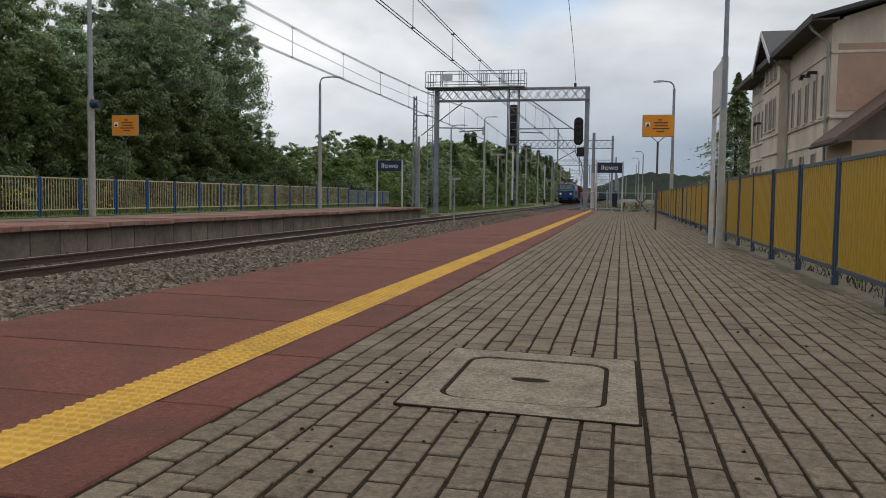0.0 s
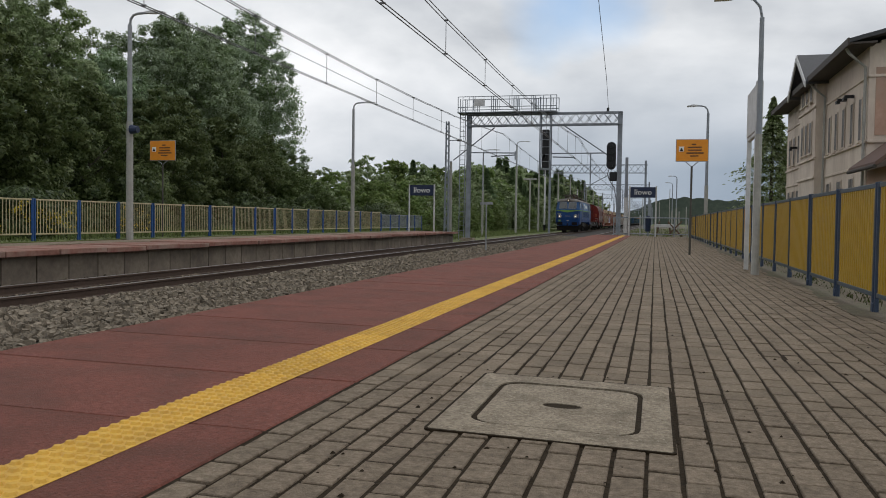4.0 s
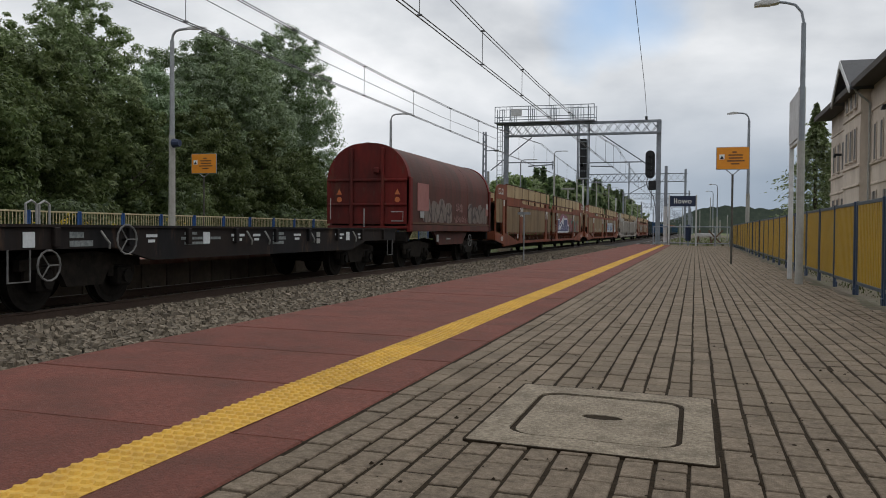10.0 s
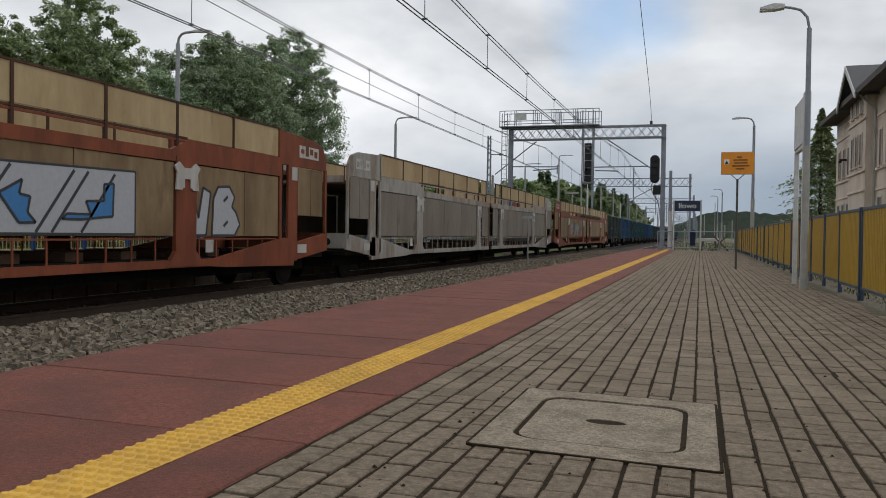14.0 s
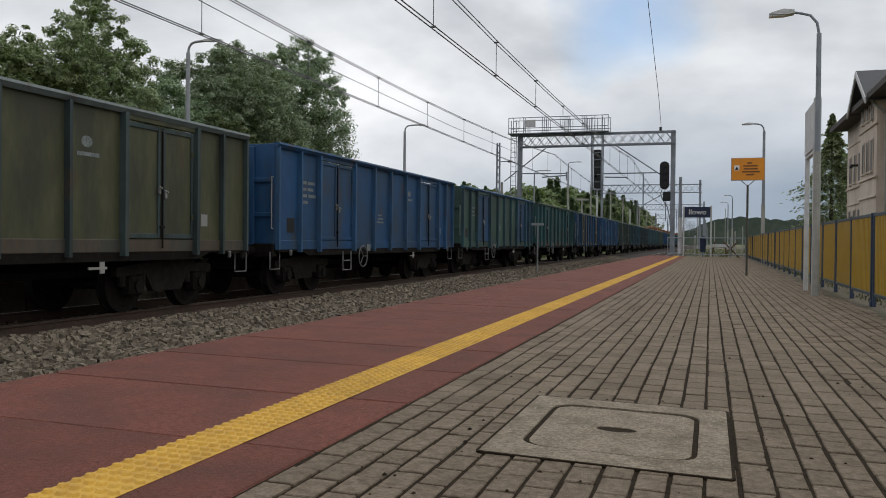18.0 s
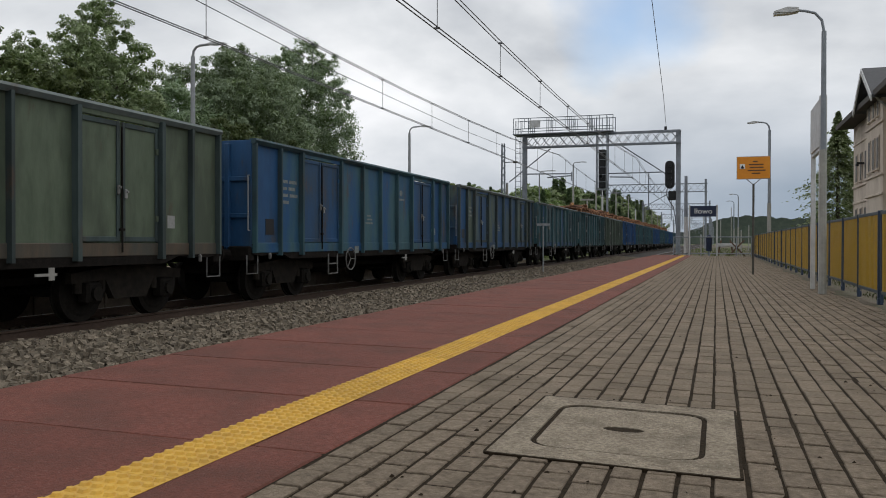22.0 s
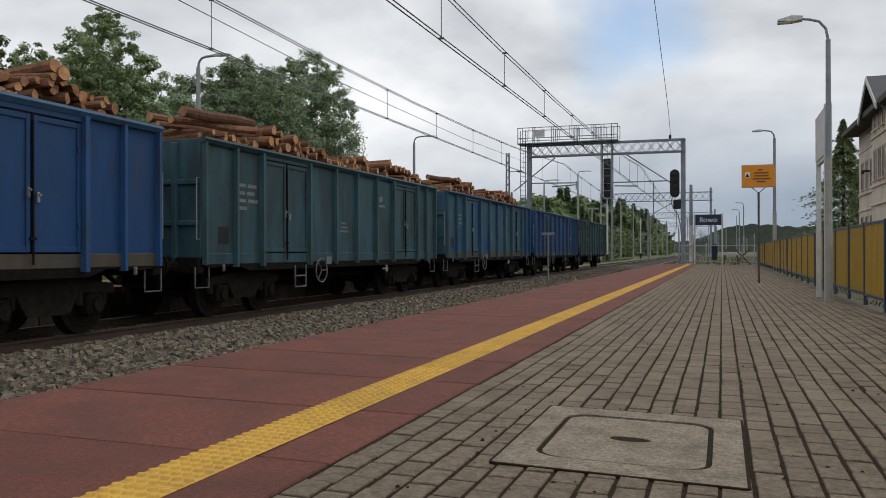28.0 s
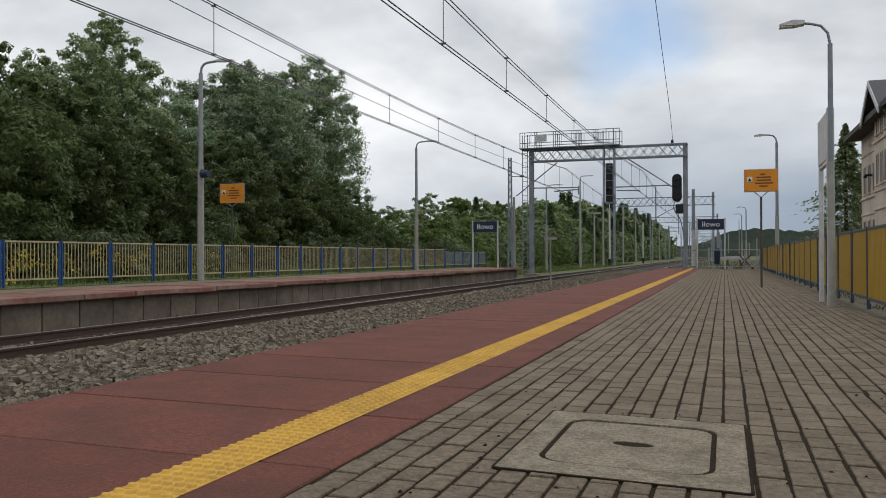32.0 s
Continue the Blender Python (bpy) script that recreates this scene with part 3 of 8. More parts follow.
part("frame", ring(Geo(), rrect(0.41, 0.535, 0.012), rrect(0.304, 0.392, 0.095), -0.15, 0.006), M["concrete"], mh, "pale rough concrete frame")
lid = ring(Geo(), rrect(0.284, 0.37, 0.085), [(0.08 * math.cos(q), 0.042 * math.sin(q) + 0.0) for q in np.arange(20) * math.pi / 10], -0.1, 0.002)
part("lid", lid, M["concrete"], mh, "worn concrete lid")
part("slot", Geo().box(-0.085, 0.085, -0.046, 0.046, -0.09, -0.06), M["joint"], mh, "dark finger slot")
part("dirt_seam", ring(Geo(), rrect(0.421, 0.546, 0.02), rrect(0.4, 0.52, 0.02), -0.1, 0.0055), M["joint"], mh, "dark soil seam round the frame")
part("groove", Geo().box(-0.4, 0.4, -0.52, 0.52, -0.14, -0.001), M["joint"], mh, "dark dirt-filled groove")
for o in mh.children:
    for v in o.data.vertices:
        v.co.y += SKEW * v.co.x
# strip of soil and weeds along the fence
solid("verge", Geo().box(1.955, 2.5, -60, PLAT_END, -0.13, -0.04), M["dirt"], "bare soil strip with weeds along the fence", "verge", kind="structure")

drift = []
for i in range(500):
    y = -9.7 + i * 0.11
    x = 1.7 + 0.05 * math.sin(y * 1.3) + 0.04 * math.sin(y * 3.7 + 1) + rng.uniform(-0.035, 0.035)
    drift += [(x, y, -TILT * x + 0.001), (x + 0.09, y, -TILT * x + 0.012 + rng.uniform(0, 0.006)), (1.96, y, -0.012 + rng.uniform(0, 0.006))]
g = Geo()
g.v, g.f = drift, [(3 * i + k, 3 * i + k + 1, 3 * i + k + 4, 3 * i + k + 3) for i in range(499) for k in (0, 1)]
solid("soil_drift", g, M["dirt"], "brown soil and dry litter drifted over the paving along the fence", "soil", kind="stuff")

# ---- opposite platform
op = thing("platform_2", "opposite platform with a panelled concrete wall and red edge", "platform", kind="structure")
part("core", Geo().box(-16.6, LEDGE_X - 0.3, -60, LPLAT_END, -0.9, -0.14), M["wallconcrete"], op, "concrete platform body")
pan = Geo().box(LEDGE_X - 0.3, LEDGE_X - 0.2, 0.015, 0.95, -0.95, -0.12, 0.01).mesh("wall_panel")
for i in range(-8, 51):
    part("wall_panel", pan, M["wallconcrete"], op).location = (0, 11.46 + 0.963 * (i - 12), rng.uniform(-0.01, 0.01))
ls = Geo().box(LEDGE_X - 1.9, LEDGE_X, 0.008, 1.49, -0.12, 0.0, 0.012).mesh("red_slab")
for i in range(-5, 34):
    o = part("red_slab", ls, M["redold"], op)
    o.location = (rng.uniform(-0.035, 0.035), i * 1.5 - 0.2, rng.uniform(-0.014, 0.014))
part("paving", Geo().box(-15.2, LEDGE_X - 1.905, -60, LPLAT_END, -0.14, 0.005), M["brick_bed"], op, "grey paving")
part("verge", Geo().box(-16.6, -15.2, -60, LPLAT_END - 0.01, -0.14, 0.03), M["grass"], op, "grass strip along the fence")


# ---- fences: framed panels of upright slats between pairs of posts
def fence_panel(name, pitch, height, slat_m, rail_m, nslat, group, label, sw=0.024, post_m=None, thick=0.008, px_=0.026):
    f = thing(name, label, "fence", group=group)
    for y in (0.035, pitch - 0.035):
        part("post", Geo().box(-px_, px_, y - 0.02, y + 0.02, -0.05, height + 0.01, 0.005), post_m or M["fblue"], f, "blue post")
    for z in (0.15, height - 0.04):
        part("rail", Geo().box(-0.013, 0.013, 0.065, pitch - 0.065, z, z + 0.04, 0.004), rail_m, f)
    sl = Geo().box(-thick, thick, -sw, sw, 0.188, height - 0.037, 0.002).mesh("slat")
    step = (pitch - 0.15) / nslat
    for i in range(nslat):
        part("slat", sl, slat_m, f).location = (0, 0.075 + step * (i + 0.5), 0)
    return f


rf = fence_panel("fence_panel", 1.545, 1.13, M["fyellow"], M["fgreyblue"], 16, "platform fence", "yellow slatted metal fence panel with worn blue posts", 0.026, M["fpost"], 0.007, 0.017)
part("foot", Geo().box(-0.024, 0.024, -0.03, 0.045, -0.08, 0.1, 0.006), M["fpost"], rf, "blue steel socket at the post's base")
rf.location = (FENCE_X, 7.81 - 1.555 * 8, -0.03)
for i in range(-3, 29):
    copy_thing(rf, pose(FENCE_X + rng.uniform(-0.01, 0.01), 7.81 + 1.555 * (i - 4), -0.03, 0, rng.uniform(-0.4, 0.4), rng.uniform(-0.3, 0.3)))
lf = fence_panel("fence_panel", 1.73, 1.08, M["fcream"], M["fcream"], 14, "opposite platform fence", "faded yellow slatted fence panel with blue posts", 0.0125, None, 0.004)
LF0 = 14.55
lf.location = (LFENCE_X, LF0 - 1.745 * 3, 0.04)
for i in range(-2, 18):
    copy_thing(lf, pose(LFENCE_X + rng.uniform(-0.01, 0.01), LF0 + 1.745 * i, 0.04, 0, rng.uniform(-0.5, 0.5), 0))
df = fence_panel("fence_panel", 1.73, 0.95, M["gsteel"], M["gsteel"], 12, "opposite platform fence", "dark grey slatted fence panel near the platform end", 0.014)
df.location = (LFENCE_X, LF0 + 1.745 * 18, 0.04)
for i in range(19, 23):
    copy_thing(df, pose(LFENCE_X, LF0 + 1.745 * i, 0.04))

# crumbs of stone, dry leaves and stains of gum on the paving
cr = random.Random(19)
vb, fb = [], []
for i in range(620):
    x, y = cr.uniform(-1.2, 2.0), 2.0 + 18 * cr.random() ** 1.6
    if not paved(x, y):
        continue
    q = 0.0025 + 0.0075 * cr.random() ** 2.2
    k = len(vb)
    vb += [(x + q * cr.uniform(-1.4, -0.6), y - q, -TILT * x), (x + q, y - q * cr.uniform(0.4, 1.2), -TILT * x), (x + q * 0.6, y + q * cr.uniform(0.7, 1.5), -TILT * x), (x - q, y + q * 0.8, -TILT * x), (x, y, -TILT * x + q * cr.uniform(0.5, 1.1))]
    fb += [(k, k + 1, k + 4), (k + 1, k + 2, k + 4), (k + 2, k + 3, k + 4), (k + 3, k, k + 4)]
g = Geo()
g.v, g.f = vb, fb
solid("grit", g, M["joint"], "dark crumbs of soil and leaf litter on the paving", "litter", kind="stuff")

# ---- signal gantry across both tracks
GY = 57.0


def lattice(g, x0, x1, y, z0, z1, n, w=0.05):
    """Flat lattice girder: two chords and crossed bars."""
    for z in (z0, z1):
        g.beam((x0, y, z), (x1, y, z), w * 1.8, w * 1.8)
    for i in range(n):
        a, c = x0 + (x1 - x0) * i / n, x0 + (x1 - x0) * (i + 1) / n
        g.beam((a, y, z0), (c, y, z1), w * 0.7, w * 0.7)
        g.beam((a, y, z1), (c, y, z0), w * 0.7, w * 0.7)
    return g


def hmast(g, x, y, z0, z1, w=0.3):
    """Rolled steel column: two flanges and a web."""
    h, f = w / 2, w / 2 - 0.03
    return g.prism([(x - h, y - h), (x + h, y - h), (x + h, y - f), (x + 0.02, y - f), (x + 0.02, y + f), (x + h, y + f), (x + h, y + h), (x - h, y + h), (x - h, y + f), (x - 0.02, y + f), (x - 0.02, y - f), (x - h, y - f)], 2, z0, z1)


gan = thing("signal_gantry", "grey steel lattice signal gantry spanning two tracks", "gantry", (0, GY, 0))
for x in (-12.79, -2.42):
    part("leg", hmast(Geo(), x, 0, GROUND_L - 0.3, 8.15), M["gsteel"], gan, "grey steel column")
    part("foot", Geo().box(x - 0.45, x + 0.45, -0.45, 0.45, -1.0, GROUND_L + 0.12, 0.04), M["concrete"], gan, "concrete footing")
for y in (-0.35, 0.35):
    part("truss", lattice(Geo(), -12.9, -2.3, y, 7.32, 8.1, 17), M["gsteel"], gan, "lattice girder")
g = Geo()
for i in range(12):
    x = -12.9 + 10.6 * i / 11
    for z in (7.32, 8.1):
        g.beam((x, -0.35, z), (x, 0.35, z), 0.06, 0.06)
part("cross_bars", g, M["gsteel"], gan)
part("walkway", Geo().box(-13.5, -6.6, -0.75, 0.75, 8.16, 8.22), M["gsteel"], gan, "steel walkway floor")
for y in (-0.72, 0.72):
    g = Geo()
    for z in (8.55, 9.27):
        g.beam((-13.45, y, z), (-6.62, y, z), 0.045, 0.045)
    for f in (0.0, 0.155, 0.175, 0.345, 0.365, 0.575, 0.595, 0.77, 0.79, 0.87, 0.94, 1.0):
        x = -13.45 + 6.83 * f
        g.beam((x, y, 8.2), (x, y, 9.29), 0.045, 0.045)
    for f in (0.05, 0.115, 0.39, 0.53, 0.62, 0.75):
        x = -13.45 + 6.83 * f
        g.beam((x, y, 8.55), (x, y, 9.25), 0.03, 0.03)
    part("handrail", g, M["gsteel"], gan, "walkway handrail")
g = Geo()
for x in (-13.42, -13.05):
    g.beam((x, -0.1, GROUND_L - 0.1), (x, -0.1, 9.2), 0.05, 0.05)
for i in range(28):
    z = GROUND_L + 0.3 + i * 0.33
    g.beam((-13.42, -0.1, z), (-13.05, -0.1, z), 0.03, 0.03)
part("ladder", g, M["gsteel"], gan, "steel access ladder")
part("plate", Geo().box(-12.3, -11.55, -0.8, -0.77, 8.6, 9.1), M["whitepost"], gan, "small pale plate on the railing")
for a, c in (((-10.98, 0, 7.2), (-13.9, 0, 4.95)), ((-6.12, 0, 7.25), (-2.9, 0, 5.05)), ((-12.75, 0, 5.48), (-9.49, 0, 5.43)), ((-9.49, 0, 5.55), (-9.5, 0, 4.95)), ((-7.0, 0, 5.38), (-3.4, 0, 5.4)), ((-11.2, 0, 5.2), (-9.5, 0, 5.3)), ((-6.9, 0, 5.15), (-5.4, 0, 5.1))):
    part("stay", Geo().tube(a, c, 0.045, n=6), M["gsteel"], gan, "thin steel stay")
s1 = part("signal_cage", Geo().box(-7.62, -7.16, -0.25, 0.2, 4.4, 7.0, 0.03), M["black"], gan, "tall black signal seen edge on")
g = Geo()
for x in (-7.75, -7.05):
    g.beam((x, -0.4, 4.28), (x, -0.4, 9.2), 0.07, 0.07)
    g.beam((x, 0.3, 4.28), (x, 0.3, 8.2), 0.07, 0.07)
for i in range(9):
    z = 4.3 + i * 0.5
    g.beam((-7.75, -0.4, z), (-7.05, -0.4, z), 0.035, 0.035)
part("signal_frame", g, M["gsteel"], gan, "steel cage round the signal")
part("cage_floor", Geo().box(-7.75, -7.05, -0.42, 0.32, 4.26, 4.34), M["gsteel"], gan)
for z in (5.2, 5.25):
    part("lens_hood", Geo().tube((-7.45, -0.42, z - 0.05), (-7.45, -0.2, z - 0.05), 0.12, n=10), M["black"], s1)
oval = [(0.31 * math.cos(q) - 2.96, 5.2 + (0.62 if math.sin(q) > 0 else -0.62) + 0.31 * math.sin(q)) for q in np.arange(24) * math.pi / 12 + 0.13]
s2 = part("signal_head", Geo().prism(oval, 1, -0.12, 0.05), M["black"], gan, "black oval signal head, lamps unlit")
for i in range(4):
    z = 4.55 + 0.43 * i
    part("lens_hood", Geo().tube((-2.96, -0.3, z), (-2.96, -0.12, z), 0.12, 0.13, n=12), M["black"], s2)
part("signal_box", Geo().box(-3.05, -2.55, -0.2, 0.1, 3.5, 4.12, 0.05), M["black"], gan, "black repeater box")
part("cable_loop", Geo().path([(-3.1, 0, 4.3), (-3.2, 0, 4.0), (-3.05, 0, 3.55), (-2.75, 0, 3.1), (-2.6, 0, 2.4), (-2.5, 0, 1.2)], 0.03), M["wire"], gan)

# ---- second gantry and far overhead-line structures
g2 = thing("line_gantry", "distant grey lattice overhead-line gantry", "gantry", (0, 100, 0), group="overhead-line gantries")
for x in (-12.4, -1.2):
    part("leg", hmast(Geo(), x, 0, -0.9, 8.0, 0.25), M["gsteel"], g2)
part("truss", lattice(Geo(), -12.6, -1.0, -0.2, 6.55, 7.5, 16, 0.045), M["gsteel"], g2)
part("truss", lattice(Geo(), -12.6, -1.0, 0.2, 6.55, 7.5, 16, 0.045), M["gsteel"], g2)
part("hanger", Geo().beam((-7.6, 0, 4.6), (-7.6, 0, 8.8), 0.14, 0.14), M["gsteel"], g2)
part("stay", Geo().tube((-7.5, 0, 5.2), (-4.2, 0, 7.0), 0.05, n=6), M["gsteel"], g2)
for i, y in enumerate((150, 205, 265, 330, 400)):
    copy_thing(g2, pose(rng.uniform(-0.4, 0.4), y, -0.1))

# ---- masts and poles beside the far track
mast = thing("line_mast", "grey steel overhead-line mast beside the track", "mast", group="overhead-line masts")
g = Geo()
for x, y in ((-0.14, -0.14), (0.14, -0.14), (-0.14, 0.14), (0.14, 0.14)):
    g.beam((x, y, -0.2), (x * 0.6, y * 0.6, 8.0), 0.06, 0.06)
for i in range(16):
    z = i * 0.5
    g.beam((-0.13, -0.14, z), (0.13, -0.14, z + 0.5), 0.03, 0.03)
    g.beam((-0.13, 0.14, z + 0.5), (0.13, 0.14, z), 0.03, 0.03)
part("lattice_shaft", g, M["gsteel"], mast)
part("bracket", Geo().tube((0.1, 0, 6.7), (0.9, 0, 6.72), 0.035, n=6), M["gsteel"], mast)
part("insulator", Geo().tube((0.7, 0, 6.7), (1.0, 0, 6.7), 0.07, n=8), M["bark"], mast)
mast.location = (-14.0, 55.6, -0.5)


def pole(h, r=0.13, m="polecon"):
    """Concrete pole, slightly tapered, with a collar."""
    p = thing("concrete_pole", "slim pale concrete pole beside the track", "pole", group="track-side poles")
    part("shaft", Geo().tube((0, 0, -0.4), (0, 0, h), r, r * 0.65, n=10), M[m], p)
    part("cap", Geo().tube((0, 0, h), (0, 0, h + 0.08), r * 0.75, r * 0.3, n=10), M["gsteel"], p)
    return p


p0 = pole(5.3)
p0.location = (-14.0, 56.7, -0.5)
for x, y, h in ((-14, 102, 8.4), (-14, 123, 8.6), (-14, 141, 8.9), (-14, 175, 8.2), (-14, 194, 8.4), (-14, 213, 8.0), (-14.5, 240, 8), (-14.5, 275, 8), (-14.5, 310, 8)):
    q = pole(h)
    q.location = (x, y, -0.62)
tp = thing("relay_post", "short pale post with a crosswise top board", "post", (-14, 94.7, -0.62))
part("shaft", Geo().tube((0, 0, -0.2), (0, 0, 6.2), 0.09, n=8), M["polecon"], tp)
part("crossboard", Geo().box(-0.75, 0.75, -0.05, 0.05, 6.05, 6.25, 0.02), M["polecon"], tp)
sp = thing("signal_post", "white signal post with a black foot", "signal", (-14, 107.9, -0.62))
part("shaft", Geo().tube((0, 0, 0.9), (0, 0, 8.2), 0.12, n=8), M["whitepost"], sp)
part("foot", Geo().tube((0, 0, -0.3), (0, 0, 0.9), 0.17, n=8), M["black"], sp)
part("head", Geo().box(-0.25, 0.25, -0.1, 0.1, 7.4, 8.9, 0.08), M["black"], sp)
ip = thing("signal_post", "white signal post with a black foot", "signal", (-14, 154, -0.62))
part("shaft", Geo().tube((0, 0, 0.9), (0, 0, 7.4), 0.11, n=8), M["whitepost"], ip)
part("foot", Geo().tube((0, 0, -0.3), (0, 0, 0.9), 0.17, n=8), M["black"], ip)


# ---- street lamps
def lamp(h, r, reach, side, label, m="steel", tone="polecon", lower=0.55):
    """Pole of two diameters, a bent arm and a flat lamp head. side: the way of the arm along x."""
    p = thing("street_lamp", label, "lamp", group="platform lamps")
    part("lower_pole", Geo().tube((0, 0, -0.1), (0, 0, h * lower), r, r * 0.88, n=12), M[tone], p)
    part("upper_pole", Geo().tube((0, 0, h * lower), (0, 0, h), r * 0.72, r * 0.6, n=12), M[m], p)
    pts = [(0, 0, h), (side * 0.03, 0, h + 0.16), (side * 0.12, 0, h + 0.27), (side * 0.25, 0, h + 0.31), (side * reach * 0.55, 0, h + 0.33)]
    part("arm", Geo().path(pts, r * 0.36, 8), M[m], p)
    a, b = side * reach * 0.5, side * reach
    head = part("lamp_head", Geo().prism([(a, h + 0.305), (a + (b - a) * 0.3, h + 0.29), (b, h + 0.305), (b, h + 0.325), (a + (b - a) * 0.45, h + 0.375), (a, h + 0.355)], 1, -0.08, 0.08), M["whitepost"], p, "pale flat lamp head")
    part("lamp_glass", Geo().box(min(a + (b - a) * 0.35, b), max(a + (b - a) * 0.35, b), -0.06, 0.06, h + 0.28, h + 0.297), M["white"], head)
    return p


l1 = lamp(3.8, 0.055, 0.68, -1, "slim platform lamp with a flat head on a bent arm", "gsteel")
l1.location = (1.46, 13.1, -0.02)
lr = lamp(5.4, 0.085, 0.85, -1, "tall grey lamp with a flat head behind the platform fence", "gsteel", lower=0.45)
lr.location = (2.02, 36, -0.12)
copy_thing(lr, pose(2.05, 87.7, -0.2))
copy_thing(lr, pose(1.91, 102.1, -0.2))
l2 = lamp(6.3, 0.105, 1.15, 1, "tall concrete-footed lamp behind the opposite platform")
l2.location = (-15.1, 21.5, 0.03)
copy_thing(l2, pose(-15.1, 40.15, 0.03))
ln = lamp(6.9, 0.095, 1.4, 1, "tall lamp beside the track beyond the platform")
ln.location = (-14.0, 67.9, -0.62)
lm = lamp(9.2, 0.115, 1.4, 1, "tall pale lamp beside the track beyond the platform", lower=0.75)
lm.location = (-14.0, 85, -0.62)
bl = solid("warning_light", Geo().tube((0.12, -0.1, 0), (0.34, -0.1, 0), 0.14, 0.1, n=10), M["navy"], "small dark blue loudspeaker fixed to the lamp pole", "loudspeaker", loc=(-15.1, 21.5, 3.25))
part("bracket", Geo().box(-0.02, 0.16, -0.12, -0.08, -0.03, 0.03), M["steel"], bl)


# ---- signs
def warning_sign(w, h, z, label):
    """Orange board on a forked post."""
    s = thing("warning_sign", label, "sign", group="orange warning signs")
    part("post", Geo().tube((0, 0, -0.1), (0, 0, z - 0.12), 0.026, n=8), M["signpost"], s, "dull dark post")
    part("fork", Geo().path([(-w * 0.3, 0, z + 0.05), (0, 0, z - 0.14), (w * 0.3, 0, z + 0.05)], 0.014), M["steel"], s)
    b = part("board", Geo().box(-w / 2, w / 2, -0.016, 0.012, z, z + h, 0.004), M["orange"], s, "bright orange board")
    part("board_rim", Geo().box(-w / 2 - 0.012, w / 2 + 0.012, -0.012, 0.02, z - 0.012, z + h + 0.012, 0.004), M["steel"], s)
    part("pictogram", Geo().prism([(-w * 0.42, z + h * 0.45), (-w * 0.26, z + h * 0.45), (-w * 0.26, z + h * 0.68), (-w * 0.42, z + h * 0.68)], 1, -0.021, -0.016), M["white"], b, "small white pictogram patch")
    part("pictogram_mark", Geo().prism([(-w * 0.4, z + h * 0.47), (-w * 0.28, z + h * 0.47), (-w * 0.34, z + h * 0.63)], 1, -0.025, -0.021), M["black"], b)
    for i, (a, c) in enumerate(((-0.02, 0.12), (-0.14, 0.3), (-0.12, 0.3), (-0.18, 0.36), (-0.06, 0.2))):
        zz = z + h * (0.78 - 0.135 * i)
        part("text_bar", Geo().box(w * a, w * c, -0.021, -0.016, zz - h * 0.028, zz + h * 0.028), M["signink"], b)
    return s


ws = warning_sign(0.71, 0.5, 2.2, "orange warning board on a thin grey post")
ws.location = (0.8, 20.3, -0.01)
ws2 = warning_sign(0.94, 0.64, 2.55, "orange warning board on a post behind the fence")
ws2.location = (-15.95, 24.5, 0.03)


def station_sign(w, h, z, label, low=0.0):
    s = thing("station_sign", label, "sign", group="station name signs")
    for x in (-w / 2 - 0.04, w / 2 + 0.04):
        part("post", Geo().tube((x, 0, low - 0.1), (x, 0, z + h + 0.05), 0.045, n=8), M["whitepost"], s, "white steel post")
    b = part("board", Geo().box(-w / 2, w / 2, -0.03, 0.03, z, z + h, 0.008), M["navy"], s, "dark navy name board")
    lettering("Iłowo", h * 0.72, M["white"], b, Matrix.Translation((0, -0.034, z + h * 0.5)) @ Matrix.Rotation(math.pi / 2, 4, "X"), label="white station name")
    return s


st = station_sign(1.32, 0.57, 2.1, "navy station name board with white letters on posts")
st.location = (-0.68, 46.3, -0.01)
st2 = station_sign(1.44, 0.62, 2.14, "navy station name board on the opposite platform")
st2.location = (-13.35, 47.0, 0.0)
# information board seen edge on, on two posts
ib = thing("information_board", "white information board seen edge on, on white posts", "sign")
ib.location = (1.47, 14.0, -0.02)
part("post", Geo().box(-0.035, 0.035, 0.45, 0.52, -0.05, 2.15, 0.01), M["whitepost"], ib, "white square post")
part("post", Geo().box(-0.05, 0.05, -0.8, -0.7, -0.05, 2.9, 0.012), M["whitepost"], ib, "white square post")
part("crossbar", Geo().box(-0.03, 0.03, -0.7, 0.52, 2.1, 2.16, 0.008), M["whitepost"], ib)
part("panel", Geo().box(-0.045, -0.015, -0.75, 0.5, 2.16, 2.86, 0.006), M["whitepost"], ib, "pale board panel")
# barrier closing the platform end
ba = thing("barrier", "low grey tube barrier across the platform end", "barrier", (0, 46.45, 0))
for z in (0.12, 1.0):
    part("rail", Geo().tube((-2.2, 0, z), (1.8, 0, z), 0.03, n=8), M["gsteel"], ba)
for x in (-2.2, -1.35, 0.0, 1.0, 1.75):
    part("post", Geo().tube((x, 0, -0.1), (x, 0, 1.03), 0.03, n=8), M["gsteel"], ba)
bm_ = thing("line_mast", "two-tone mast at the platform end, grey above white", "mast", (-1.58, 46.7, 0))
part("lower_shaft", Geo().tube((0, 0, -0.2), (0, 0, 2.1), 0.12, 0.11, n=10), M["whitepost"], bm_)
part("upper_shaft", Geo().tube((0, 0, 2.1), (0, 0, 4.3), 0.1, 0.08, n=10), M["gsteel"], bm_)
bin_ = thing("litter_bin", "dark blue litter bin on a stand near the barrier", "bin", (-0.38, 46.9, 0))
part("body", Geo().tube((0, 0, 0.25), (0, 0, 1.0), 0.14, 0.16, n=12), M["navy"], bin_)
part("stand", Geo().tube((0, 0, -0.3), (0, 0, 0.25), 0.05, n=8), M["gsteel"], bin_)
